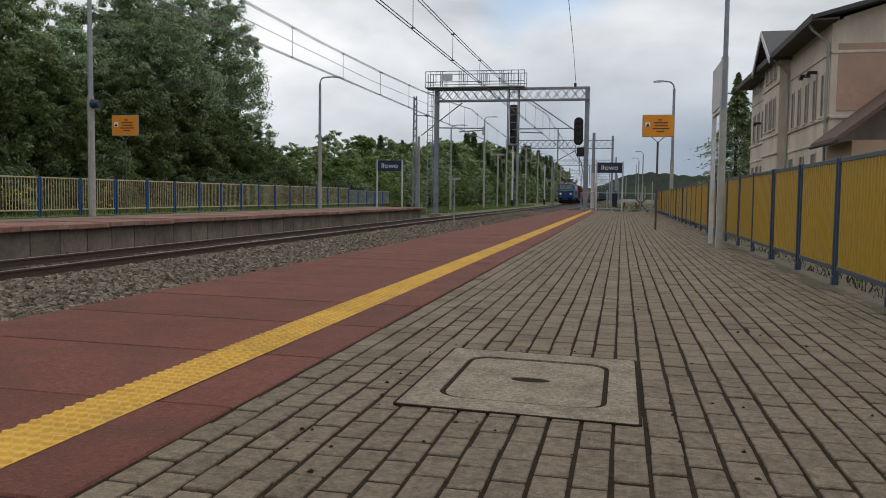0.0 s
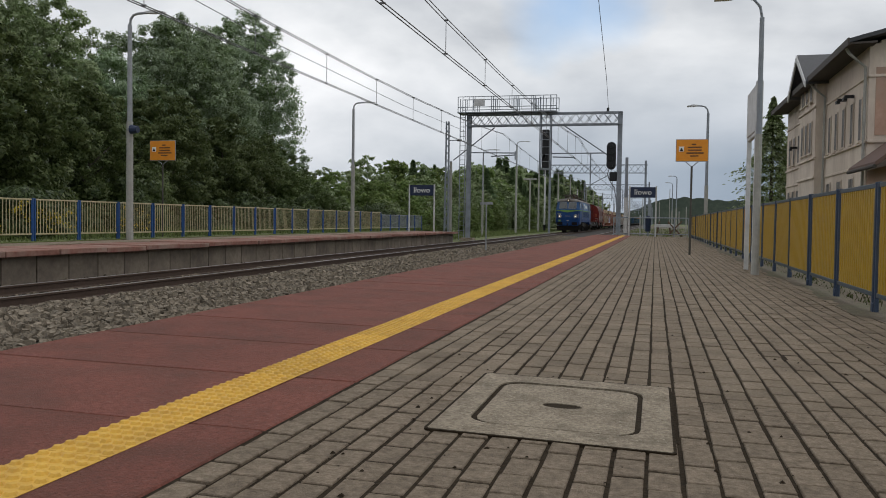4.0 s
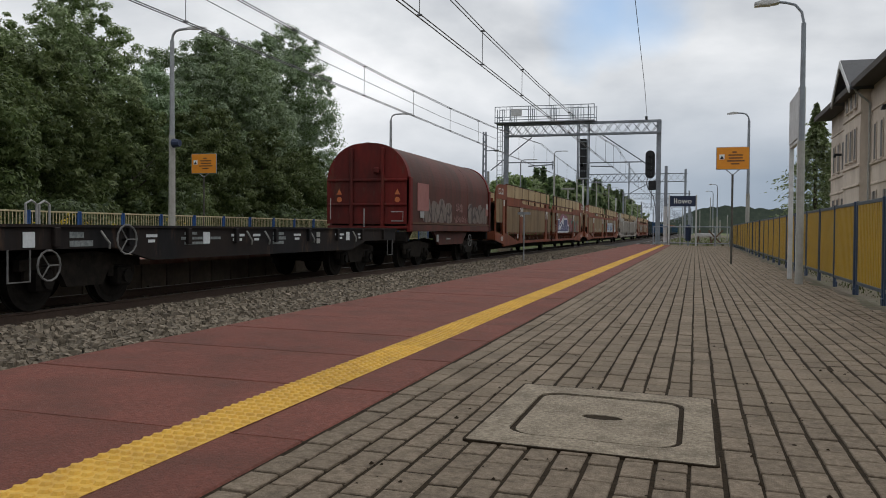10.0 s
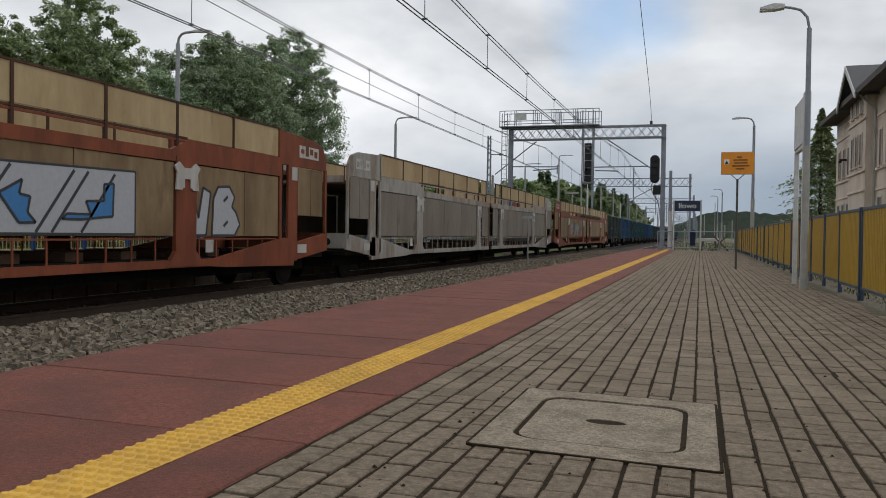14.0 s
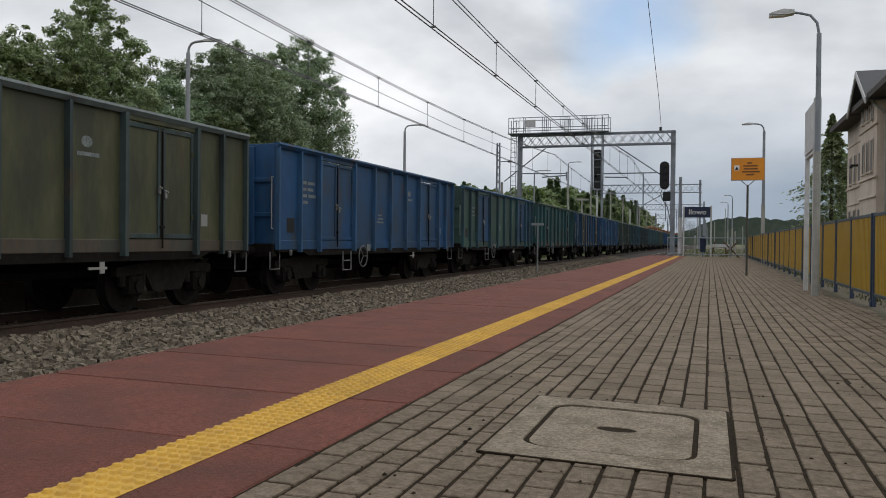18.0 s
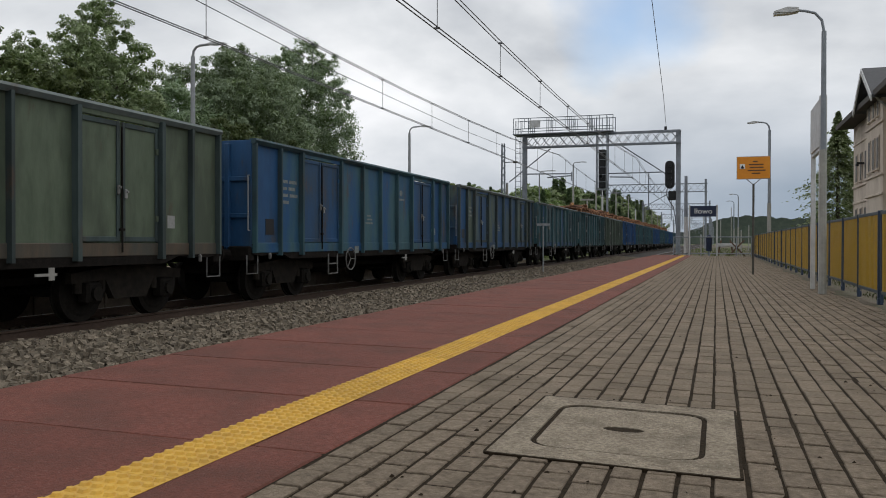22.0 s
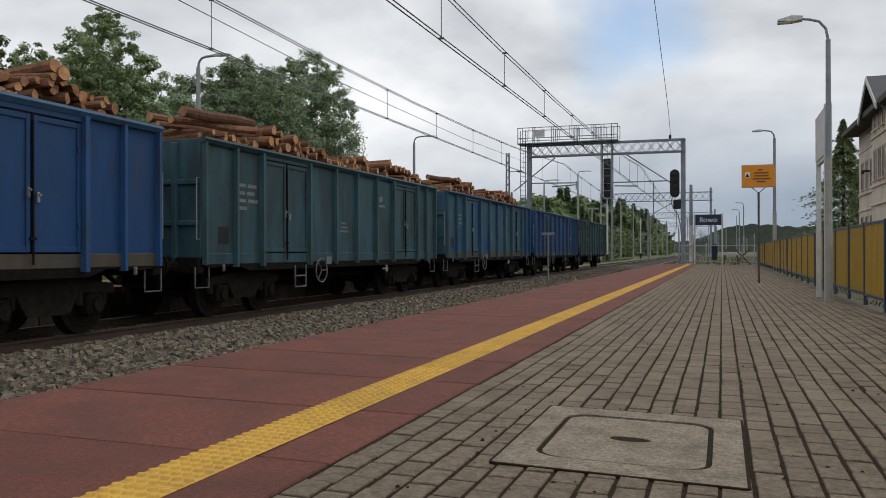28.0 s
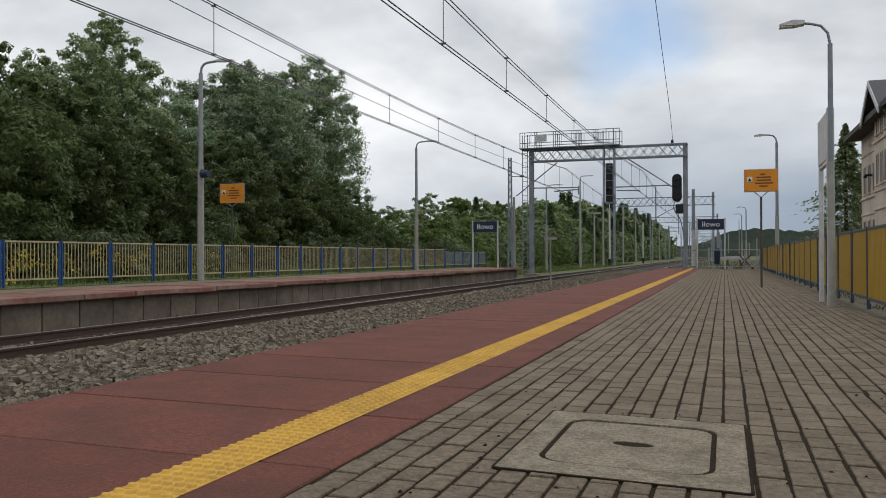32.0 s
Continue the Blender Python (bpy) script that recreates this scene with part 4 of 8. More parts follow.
part("lid", Geo().tube((0, 0, 1.0), (0, 0, 1.12), 0.17, 0.08, n=12), M["navy"], bin_)
# marker post between the tracks
mp_ = thing("marker_post", "thin grey marker post between the tracks", "post", (-7.75, 38.5, BED_Z))
part("shaft", Geo().tube((0, 0, 0), (0, 0, 2.35), 0.035, n=8), M["steel"], mp_)
part("plate", Geo().box(-0.3, 0.3, -0.02, 0.02, 2.25, 2.37), M["steel"], mp_)

# ---- overhead lines
def wires(name, label, cx, z_contact, z_mess, y0, y1, span, first, twin=True, sag=0.75):
    w = thing(name, label, "overhead line", (cx, 0, 0), group="overhead lines")
    n = 8
    spans = []
    y = first
    while y < y1:
        spans.append((y, min(y + span, y1 + span)))
        y += span
    line, drop = [], Geo()
    for a, c in spans:
        def zm(u):
            return z_mess - sag * 4 * u * (1 - u)
        line += [(a + (c - a) * i / n, zm(i / n)) for i in range(n)]
        k = max(3, int((c - a) / 4.6))
        for i in range(k):
            u = (i + 0.5) / k
            yy = a + (c - a) * u
            drop.tube((0, yy, z_contact), (0, yy, zm(u)), 0.009, n=5)
            drop.box(-0.055, 0.055, yy - 0.012, yy + 0.012, zm(u) - 0.03, zm(u) + 0.012)
            drop.box(-0.055, 0.055, yy - 0.012, yy + 0.012, z_contact - 0.01, z_contact + 0.03)
    for off in (-0.05, 0.05):
        part("catenary_wire", Geo().path([(off, y, z) for y, z in line], 0.013, 5), M["wire"], w, "sagging upper wire")
        part("contact_wire", Geo().tube((off, line[0][0], z_contact), (off, line[-1][0], z_contact), 0.013, n=5), M["wire"], w, "level contact wire")
    part("dropper_set", drop, M["wire"], w, "thin vertical droppers", kind="stuff")
    return w


wires("overhead_line", "twin overhead wires with droppers above the far track", TRACK_X, 5.06, 6.75, -70, 420, 59, -61)
wires("overhead_line", "twin overhead wires with droppers above the near track", NEAR_X - 0.15, 4.85, 6.4, -70, 420, 59, -61)
fw = thing("feeder_wire", "single feeder wire rising over the platform", "wire")
part("wire", Geo().path([(-3.2, GY, 8.2), (-2.62, 44, 8.2), (-2.3, 30.6, 9.9), (-1.9, 20, 11), (-1.5, -60, 14)], 0.014, 5), M["wire"], fw)
part("insulator", Geo().tube((-3.25, GY, 8.12), (-3.25, GY, 8.42), 0.09, n=8), M["black"], fw)
fx = thing("feeder_wire", "single bare wire along the opposite platform", "wire")
part("wire", Geo().path([(-12.9, GY, 6.9), (-12.4, 40, 6.45), (-12.3, 25, 6.48), (-12.3, 16, 6.77), (-12.3, 0, 7.4), (-12.3, -60, 8.5)], 0.012, 5), M["wire"], fx)

# ---- station building beyond the fence
M["plaster"] = pmat("old_plaster", (0.58, 0.49, 0.41), (0.68, 0.59, 0.5), 5, 0.9, bump=0.3, dirt=(0.4, 0.32, 0.26), dirt_amt=0.75, dscale=0.7, stretch=(1, 1, 0.4))
M["pink"] = pmat("pink_plaster", (0.42, 0.26, 0.19), (0.5, 0.33, 0.25), 4, 0.9, bump=0.3, dirt=(0.32, 0.24, 0.19), dirt_amt=0.8, dscale=0.5)
M["roofgrey"] = pmat("roof_sheet", (0.045, 0.047, 0.052), (0.075, 0.077, 0.085), 6, 0.7, bump=0.2)
M["roofbrown"] = pmat("roof_brown", (0.1, 0.058, 0.045), (0.14, 0.085, 0.068), 6, 0.75, bump=0.3)
M["eaves"] = pmat("dark_boards", (0.05, 0.042, 0.038), (0.08, 0.068, 0.06), 7, 0.8, bump=0.3)
M["pane"] = pmat("dusty_window_glass", (0.1, 0.09, 0.08), (0.16, 0.14, 0.125), 6, 0.5, spec=0.3)
bd = thing("station_building", "old two-storey plastered station building with grey roofs", "building")
BX, BY0, BY1, EV = 8.0, 35.8, 56.4, 7.88
part("wall", Geo().box(BX, BX + 0.4, BY0, BY1, -0.3, EV), M["plaster"], bd, "grey-beige plaster wall")
part("wall", Geo().prism([(BX + 0.4, -0.3), (BX + 11, -0.3), (BX + 11, EV), (BX + 5.5, EV + 1.7), (BX + 0.4, EV + 0.1)], 1, BY0, BY0 + 0.4), M["plaster"], bd, "stained plaster gable wall")
part("gable_panel", Geo().box(BX + 0.25, BX + 10.7, BY0 - 0.03, BY0 + 0.01, 4.3, 6.95, 0.005), M["pink"], bd, "faded pink plaster field of the gable")
part("wall", Geo().box(BX + 10.6, BX + 11, BY0 + 0.4, BY1, -0.3, EV), M["plaster"], bd)
part("wall", Geo().box(BX + 0.4, BX + 10.6, BY1 - 0.4, BY1, -0.3, EV), M["plaster"], bd)
for s in (-1, 1):
    c = BX + 5.5
    o, i_ = c + s * 6.4, c
    zo, zi = EV - 0.08, EV + 1.62
    part("roof", Geo().prism([(o, zo), (i_, zi), (i_, zi + 0.16), (o, zo + 0.16)], 1, BY0 - 0.75, BY1 + 0.6), M["roofgrey"], bd, "dark grey sheet roof")
    part("fascia", Geo().prism([(o, zo - 0.1), (o + s * 0.05, zo - 0.1), (o + s * 0.05, zo + 0.18), (o, zo + 0.18)], 1, BY0 - 0.78, BY1 + 0.6), M["eaves"], bd)
    part("soffit", Geo().prism([(o, zo - 0.06), (c + s * 5.4, zo - 0.03), (c + s * 5.4, zo + 0.05), (o, zo + 0.0)], 1, BY0 - 0.72, BY1 + 0.5), M["eaves"], bd, "dark boarded eaves")
for z, d in ((4.05, 0.09), (3.1, 0.06), (6.62, 0.06)):
    part("moulding", Geo().box(BX - d, BX + 0.01, BY0 - d, 44.2, z - 0.06, z + 0.06, 0.02), M["plaster"], bd)
    part("moulding", Geo().box(BX - d, BX + 11, BY0 - d, BY0 + 0.01, z - 0.06, z + 0.06, 0.02), M["plaster"], bd)
    part("moulding", Geo().box(BX - d, BX + 0.01, 49.0, BY1, z - 0.06, z + 0.06, 0.02), M["plaster"], bd)


def window(y, z0, z1, w, x):
    f = part("window", Geo().box(x - 0.05, x - 0.02, y - w / 2 - 0.07, y + w / 2 + 0.07, z0 - 0.07, z1 + 0.07), M["plaster"], bd, "narrow window with raised surround")
    part("pane", Geo().box(x - 0.06, x - 0.055, y - w / 2, y + w / 2, z0, z1), M["pane"], f, "dark glass")
    part("glazing_bar", Geo().box(x - 0.07, x - 0.06, y - 0.02, y + 0.02, z0, z1), M["eaves"], f)
    part("sill", Geo().box(x - 0.14, x - 0.02, y - w / 2 - 0.1, y + w / 2 + 0.1, z0 - 0.12, z0 - 0.06), M["plaster"], f)


for y in (36.9, 38.4, 40.0, 41.55, 43.0):
    window(y, 4.2, 5.85, 0.42, BX)
for y in (38.2, 40.6, 43):
    window(y, 1.0, 2.7, 0.8, BX)
for y in (50.2, 51.8, 53.4, 55.0):
    window(y, 4.35, 5.9, 0.55, BX)
    window(y, 1.1, 2.7, 0.7, BX)
# projecting bay with a cross gable
part("bay", Geo().prism([(44.3, -0.3), (48.9, -0.3), (48.9, 7.85), (46.6, 9.2), (44.3, 7.85)], 0, BX - 0.45, BX + 0.02), M["plaster"], bd, "projecting plastered bay")
for s, (ya, yb) in ((-1, (43.7, 46.6)), (1, (49.2, 46.6))):
    part("bay_roof", Geo().prism([(ya, 7.6), (yb, 9.4), (yb, 9.56), (ya, 7.76)], 0, BX - 1.05, BX + 5.5), M["roofgrey"], bd, "grey sheet roof of the bay")
    part("verge_board", Geo().prism([(ya, 7.45), (yb, 9.24), (yb, 9.54), (ya, 7.75)], 0, BX - 1.1, BX - 1.03), M["whitepost"], bd, "pale verge board")
for y in (45.4, 46.6, 47.8):
    window(y, 4.4, 5.9, 0.5, BX - 0.45)
    window(y, 7.0, 8.2, 0.42, BX - 0.45)
for z in (4.05, 3.1, 6.6):
    part("moulding", Geo().box(BX - 0.53, BX - 0.44, 44.2, 49.0, z - 0.06, z + 0.06, 0.02), M["plaster"], bd)
for y, x in ((35.95, BX - 0.1), (44.0, BX - 0.1)):
    part("downpipe", Geo().path([(x - 0.75, y, EV - 0.1), (x - 0.6, y, EV - 0.35), (x, y, EV - 0.9), (x, y, 0)], 0.06, 8), M["polecon"], bd, "grey downpipe")
for y, z in ((38.2, 6.1), (39.6, 6.15), (46.0, 4.6), (52.5, 5.2)):
    part("wall_lamp", Geo().box(BX - 0.4, BX - 0.02, y - 0.08, y + 0.08, z, z + 0.12).box(BX - 0.45, BX - 0.3, y - 0.14, y + 0.14, z - 0.1, z + 0.02), M["black"], bd, "dark bracket on the wall")
# low annex at the gable end
an = thing("annex", "low annex with a brown roof beside the station", "building", (0, 0, 0))
part("wall", Geo().box(8.0, 15, 32.2, 35.7, -0.3, 2.9), M["pink"], an, "pink plaster wall")
part("roof", Geo().prism([(7.35, 2.8), (11.4, 6.0), (15.6, 2.8), (15.6, 2.98), (11.4, 6.2), (7.35, 2.98)], 1, 31.6, 35.75), M["roofbrown"], an, "brown sheet roof")
part("gutter", Geo().tube((7.33, 31.6, 2.82), (7.33, 35.7, 2.82), 0.07, n=8), M["eaves"], an)

T_RUST = pmat("old_rail_rust", (0.09, 0.055, 0.035), (0.14, 0.085, 0.055), 9, 0.9, bump=0.3)
# yard beyond the platform end: bare soil, a low buffer stop and marker posts
solid("yard", Geo().box(-2.4, 6.5, 47.0, 240, -0.4, -0.1), M["dirt"], "bare brown soil and gravel beyond the platform end", "ground", kind="structure")
bs = thing("buffer_stop", "rusty rail buffer stop with a pale crossbeam", "buffer stop", (0.55, 55.0, -0.1))
for x in (-0.45, 0.45):
    part("upright", Geo().beam((x, 0, 0), (x * 0.6, 0, 0.95), 0.09, 0.09), T_RUST, bs)
    part("brace", Geo().beam((x, 1.1, 0), (x * 0.7, 0.05, 0.75), 0.08, 0.08), T_RUST, bs)
part("crossbeam", Geo().box(-0.6, 0.6, -0.14, -0.04, 0.55, 0.75, 0.02), M["whitepost"], bs, "pale worn crossbeam")
tr = thing("rusty_trestle", "rusty crossed steel trestle standing beside the siding", "scrap", (1.15, 51.5, -0.1))
for a, c in (((-0.5, 0, 0), (0.4, 0, 0.95)), ((0.45, 0.05, 0), (-0.4, 0.05, 0.9))):
    part("bar", Geo().beam(a, c, 0.08, 0.08), T_RUST, tr)
part("foot_bar", Geo().beam((-0.6, 0.02, 0.12), (0.55, 0.02, 0.16), 0.06, 0.06), T_RUST, tr)
for x, y, h in ((-0.9, 52.5, 1.2), (1.6, 60, 1.6), (-1.2, 70, 1.4), (2.6, 75, 2.2), (0.4, 90, 3.0), (-1.6, 110, 4.5), (1.9, 120, 5.5)):
    mp = thing("marker_post", "slim pale post beside the siding", "post", (x, y, -0.1), group="siding posts")
    part("pole", Geo().tube((0, 0, -0.1), (0, 0, h), 0.05, n=8), M["polecon"], mp)
    part("cap", Geo().tube((0, 0, h), (0, 0, h + 0.08), 0.055, 0.02, n=8), M["steel"], mp)

# ---- trees
def tris(name, v):
    """A mesh of loose triangles from an array of corner triples."""
    n = len(v)
    me = bpy.data.meshes.new(name)
    me.vertices.add(n)
    me.vertices.foreach_set("co", np.ascontiguousarray(v, dtype=np.float32).ravel())
    me.loops.add(n)
    me.loops.foreach_set("vertex_index", np.arange(n, dtype=np.int32))
    me.polygons.add(n // 3)
    me.polygons.foreach_set("loop_start", np.arange(0, n, 3, dtype=np.int32))
    me.polygons.foreach_set("loop_total", np.full(n // 3, 3, dtype=np.int32))
    me.update(calc_edges=True)
    me.shade_flat()
    return me


def leaves(centres, radii, count, size, seed, per=80, spread=0.27):
    """Leaves gathered in clumps, the clumps on the shells of uneven lobes."""
    r = np.random.default_rng(seed)
    c, rad = np.array(centres, float), np.array(radii, float)
    p = rad[:, 0] * rad[:, 2]
    nc = max(1, count // per)
    k = r.choice(len(c), nc, p=p / p.sum())
    d = r.normal(size=(nc, 3))
    d[:, 2] += 0.25
    d /= np.linalg.norm(d, axis=1)[:, None]
    hub = c[k] + d * rad[k] * r.uniform(0.62, 1.1, (nc, 1))
    cr = rad[k].mean(axis=1)[:, None] * spread * r.uniform(0.7, 1.5, (nc, 1))
    q = np.repeat(np.arange(nc), per)
    n0 = len(q)
    e = r.normal(size=(n0, 3))
    e /= np.linalg.norm(e, axis=1)[:, None]
    pos = hub[q] + e * cr[q] * r.uniform(0.25, 1.0, (n0, 1)) ** 0.6 * np.array((1.15, 1.15, 0.8))
    n = e * 1.0 + d[q] * 0.4 + r.normal(size=(n0, 3)) * 0.45
    n[:, 2] += 0.35
    n /= np.linalg.norm(n, axis=1)[:, None]
    u = np.cross(n, r.normal(size=(n0, 3)))
    u /= np.linalg.norm(u, axis=1)[:, None]
    w = np.cross(n, u)
    s = size * r.uniform(0.6, 1.35, (n0, 1))
    v = np.stack([pos - u * s + w * s * 0.35, pos - w * s * 0.6, pos + u * s * 1.1 + w * s * 0.25], 1)
    return tris("crown", v.reshape(-1, 3))


def limbs(h, r0, n, spread, seed, lean=0.0):
    """Tapered trunk with forked limbs."""
    r = random.Random(seed)
    g = Geo()
    pts = [Vector((0, 0, -0.4))]
    for i in range(1, 7):
        pts.append(Vector((lean * i / 6 + r.uniform(-0.15, 0.15), r.uniform(-0.15, 0.15), h * 0.8 * i / 6)))
    for i in range(6):
        g.tube(pts[i], pts[i + 1], r0 * (1 - i / 7), r0 * (1 - (i + 1) / 7), 8)
    for i in range(n):
        k = r.randint(1, 5)
        a = pts[k]
        t = r.uniform(0, 6.28)
        m1 = a + Vector((math.cos(t), math.sin(t), 0.9)) * spread * r.uniform(0.25, 0.45)
        e = m1 + Vector((math.cos(t + 0.4), math.sin(t + 0.4), 0.6)) * spread * r.uniform(0.3, 0.5)
        q = r0 * (0.5 - k * 0.05)
        g.tube(a, m1, q, q * 0.6, 6)
        g.tube(m1, e, q * 0.6, q * 0.2, 5)
    return g


def tree(name, label, h, width, seed, mat, count, size, lobes=26, low=0.12, peak=0.42, per=80, spread=0.27, cat="tree"):
    """A broad crown: lobes spread over an egg-shaped outline, smaller ones at the top and rim."""
    r = random.Random(seed)
    cs, rs = [], []
    for i in range(lobes):
        f = (i + 0.5) / lobes
        z = h * (low + (0.95 - low) * f)
        env = width * (1.02 - abs((f - peak) / (1 - peak if f > peak else peak * 1.25)) ** 2.2) ** 0.55
        t = i * 2.4 + r.uniform(-0.5, 0.5)
        q = width * r.uniform(0.24, 0.42) * (1.1 - 0.35 * f)
        d = max(0.0, env - q * 0.8) * r.uniform(0.55, 1.05)
        cs.append((math.cos(t) * d, math.sin(t) * d, z - q * 0.3))
        rs.append((q, q, q * r.uniform(0.75, 1.05)))
    t = thing(name, label, cat)
    part("trunk", limbs(h * 0.9, h * 0.022 + 0.05, 6, width * 0.5, seed), M["bark"], t, "grey-brown trunk and limbs")
    part("crown", leaves(cs, rs, int(count * 0.85), size, seed, per, spread), mat, t)
    return t


willow_a = tree("birch_tree", "tall feathery birch with light wind-blown leaves", 13.2, 3.6, 11, M["leafmid"], 100000, 0.085, 38, peak=0.5, per=60, spread=0.24)
willow_b = tree("willow_tree", "broad willow with grey-green wind-blown leaves", 13.5, 5.0, 12, M["willow"], 120000, 0.095, 40, peak=0.5)
willow_d = tree("willow_tree", "tall top-heavy willow with an overhanging silvery crown", 16.2, 4.9, 16, M["willow"], 115000, 0.095, 40, low=0.2, peak=0.62)
willow_c = tree("leafy_tree", "dense dark green tree reaching the ground", 8.6, 4.0, 13, M["dleaf"], 62000, 0.1, 30, low=0.04)
willow_a.location, willow_b.location, willow_c.location, willow_d.location = (-28, 32.6, GROUND_L), (-28.5, 44.6, GROUND_L), (-24.5, 26, GROUND_L), (-29, 54.9, GROUND_L)
for src, x, y, s, rz in ((willow_a, -28.5, 28.4, 0.8, 130), (willow_b, -30, 50.0, 1.02, 110), (willow_b, -29.5, 39.8, 0.78, 40), (willow_c, -23.2, 20.5, 1.0, 60), (willow_c, -24.5, 31.8, 0.86, 200), (willow_c, -25, 38.2, 0.92, 300),
                         (willow_c, -25, 44.5, 0.88, 20), (willow_c, -25.5, 50.5, 0.82, 75), (willow_c, -26.5, 55.4, 0.74, 140), (willow_c, -26.5, 59.0, 0.6, 10), (willow_c, -25.5, 61.5, 0.42, 190), (willow_c, -24, 14, 1.05, 250)):
    o = copy_thing(src, pose(x, y, GROUND_L, 0, 0, rz))
    o.scale = (s, s, s)


def conifer(name, label, h, w, seed, count, size, mat, rag=0.0):
    r = np.random.default_rng(seed)
    t = thing(name, label, "tree")
    part("trunk", Geo().tube((0, 0, -0.4), (0, 0, h * 0.97), h * 0.016 + 0.04, 0.02, 7), M["bark"], t)
    n = count
    f = r.uniform(0, 1, n) ** 0.75
    tier = np.floor(f * 13) / 13
    rad = w * (1 - f) ** 1.1 * (0.5 + 0.5 * (1 - (f - tier) * 13)) + 0.05
    a = r.uniform(0, 6.28, n)
    q = np.floor(a * 2.2 + tier * 17)
    rad = rad * (0.72 + 0.4 * np.abs(np.sin(q * 12.9))) * r.uniform(0.35, 1, n) ** 0.5
    rad = rad * (1 + rag * np.sin(q * 7.7 + 1.3)) * (1 + rag * 0.4 * r.normal(size=n))
    pos = np.stack([np.cos(a) * rad, np.sin(a) * rad, h * (0.1 + 0.9 * f) - rad * 0.22], 1)
    d = np.stack([np.cos(a), np.sin(a), np.full(n, -0.35)], 1) + r.normal(size=(n, 3)) * 0.35
    d /= np.linalg.norm(d, axis=1)[:, None]
    u2 = np.cross(d, np.stack([np.zeros(n), np.zeros(n), np.ones(n)], 1) + r.normal(size=(n, 3)) * 0.5)
    u2 /= np.linalg.norm(u2, axis=1)[:, None]
    s = size * r.uniform(0.6, 1.4, n)[:, None]
    v = np.stack([pos - d * s, pos - u2 * s * 0.4, pos + d * s, pos + u2 * s * 0.4], 1).reshape(-1, 3)
    part("crown", quads("crown", v, np.arange(n * 4).reshape(-1, 4)), mat, t)
    return t


pine_a = conifer("spruce_tree", "dark spruce at the wood's edge", 9.0, 3.0, 21, 4600, 0.2, M["pine"])
pine_b = conifer("spruce_tree", "dark spruce with a ragged top", 8.6, 3.4, 22, 4600, 0.21, M["pine"])
wood_a = tree("birch_tree", "light green broadleaf tree at the wood's edge", 8.0, 3.0, 23, M["bush"], 9000, 0.19, 30, low=0.02, peak=0.36, per=22, spread=0.26)
wood_b = tree("oak_tree", "rounded green tree at the wood's edge", 8.0, 3.2, 24, M["leafmid"], 9000, 0.19, 30, low=0.02, peak=0.36, per=22, spread=0.26)
far_pine = conifer("spruce_tree", "distant dark spruce in the wood", 9.0, 2.4, 25, 1500, 0.4, M["pine"])
far_wood = tree("oak_tree", "distant green tree in the wood", 8.0, 3.2, 26, M["leafmid"], 2600, 0.34, 20, low=0.03, peak=0.36, per=14, spread=0.3)
pine_a.location, pine_b.location, wood_a.location, wood_b.location = (-30, 112, GROUND_L), (-29, 98, GROUND_L), (-29.5, 124, GROUND_L), (-29.5, 108, GROUND_L)
far_pine.location, far_wood.location = (-30, 150, GROUND_L), (-29, 158, GROUND_L)
wr = random.Random(5)
for row, xo in enumerate((-21.5, -24.5, -28.5)):
    y = 61 + row * 2
    while y < 340:
        tall = 5.8 + max(0, y - 62) * 0.056 if y < 150 else 11.0 + (y - 150) * 0.03
        if y > 140:
            src = wr.choice(([far_wood, far_wood, far_pine], [far_pine, far_wood], [far_pine, far_pine, far_wood])[row])
        else:
            src = wr.choice(([wood_a, wood_b], [wood_b, wood_a, wood_b, pine_b] if y > 90 else [wood_a, wood_b], [pine_a, wood_b, pine_b, wood_a] if y > 92 else [wood_a, wood_b, wood_b])[row])
        leafy = src in (wood_a, wood_b, far_wood)
        s = tall / 8.2 * ((0.5, 0.8, 1.06)[row] if leafy else (0.66, 0.86, 1.0)[row]) * wr.uniform(0.78, 1.1)
        k = wr.uniform(1.05, 1.4) if leafy else wr.uniform(0.9, 1.15)
        o = copy_thing(src, pose(xo + wr.uniform(-1.2, 1.2), y, GROUND_L, 0, 0, wr.uniform(0, 360)))
        o.scale = (s * k, s * k, s)
        y += wr.uniform(2.2, 3.6) * max(1, s) * (1 if leafy else 0.75)
# spruce beside the station
sb = conifer("pine_tree", "tall ragged dark conifer standing behind the station building", 9.8, 3.7, 27, 15000, 0.13, M["leafmid"], 0.33)
sb.location = (7.9, 62.5, GROUND_R)
sc = copy_thing(sb, pose(9.8, 66, GROUND_R, 0, 0, 140))
sc.scale = (0.9, 0.9, 0.85)


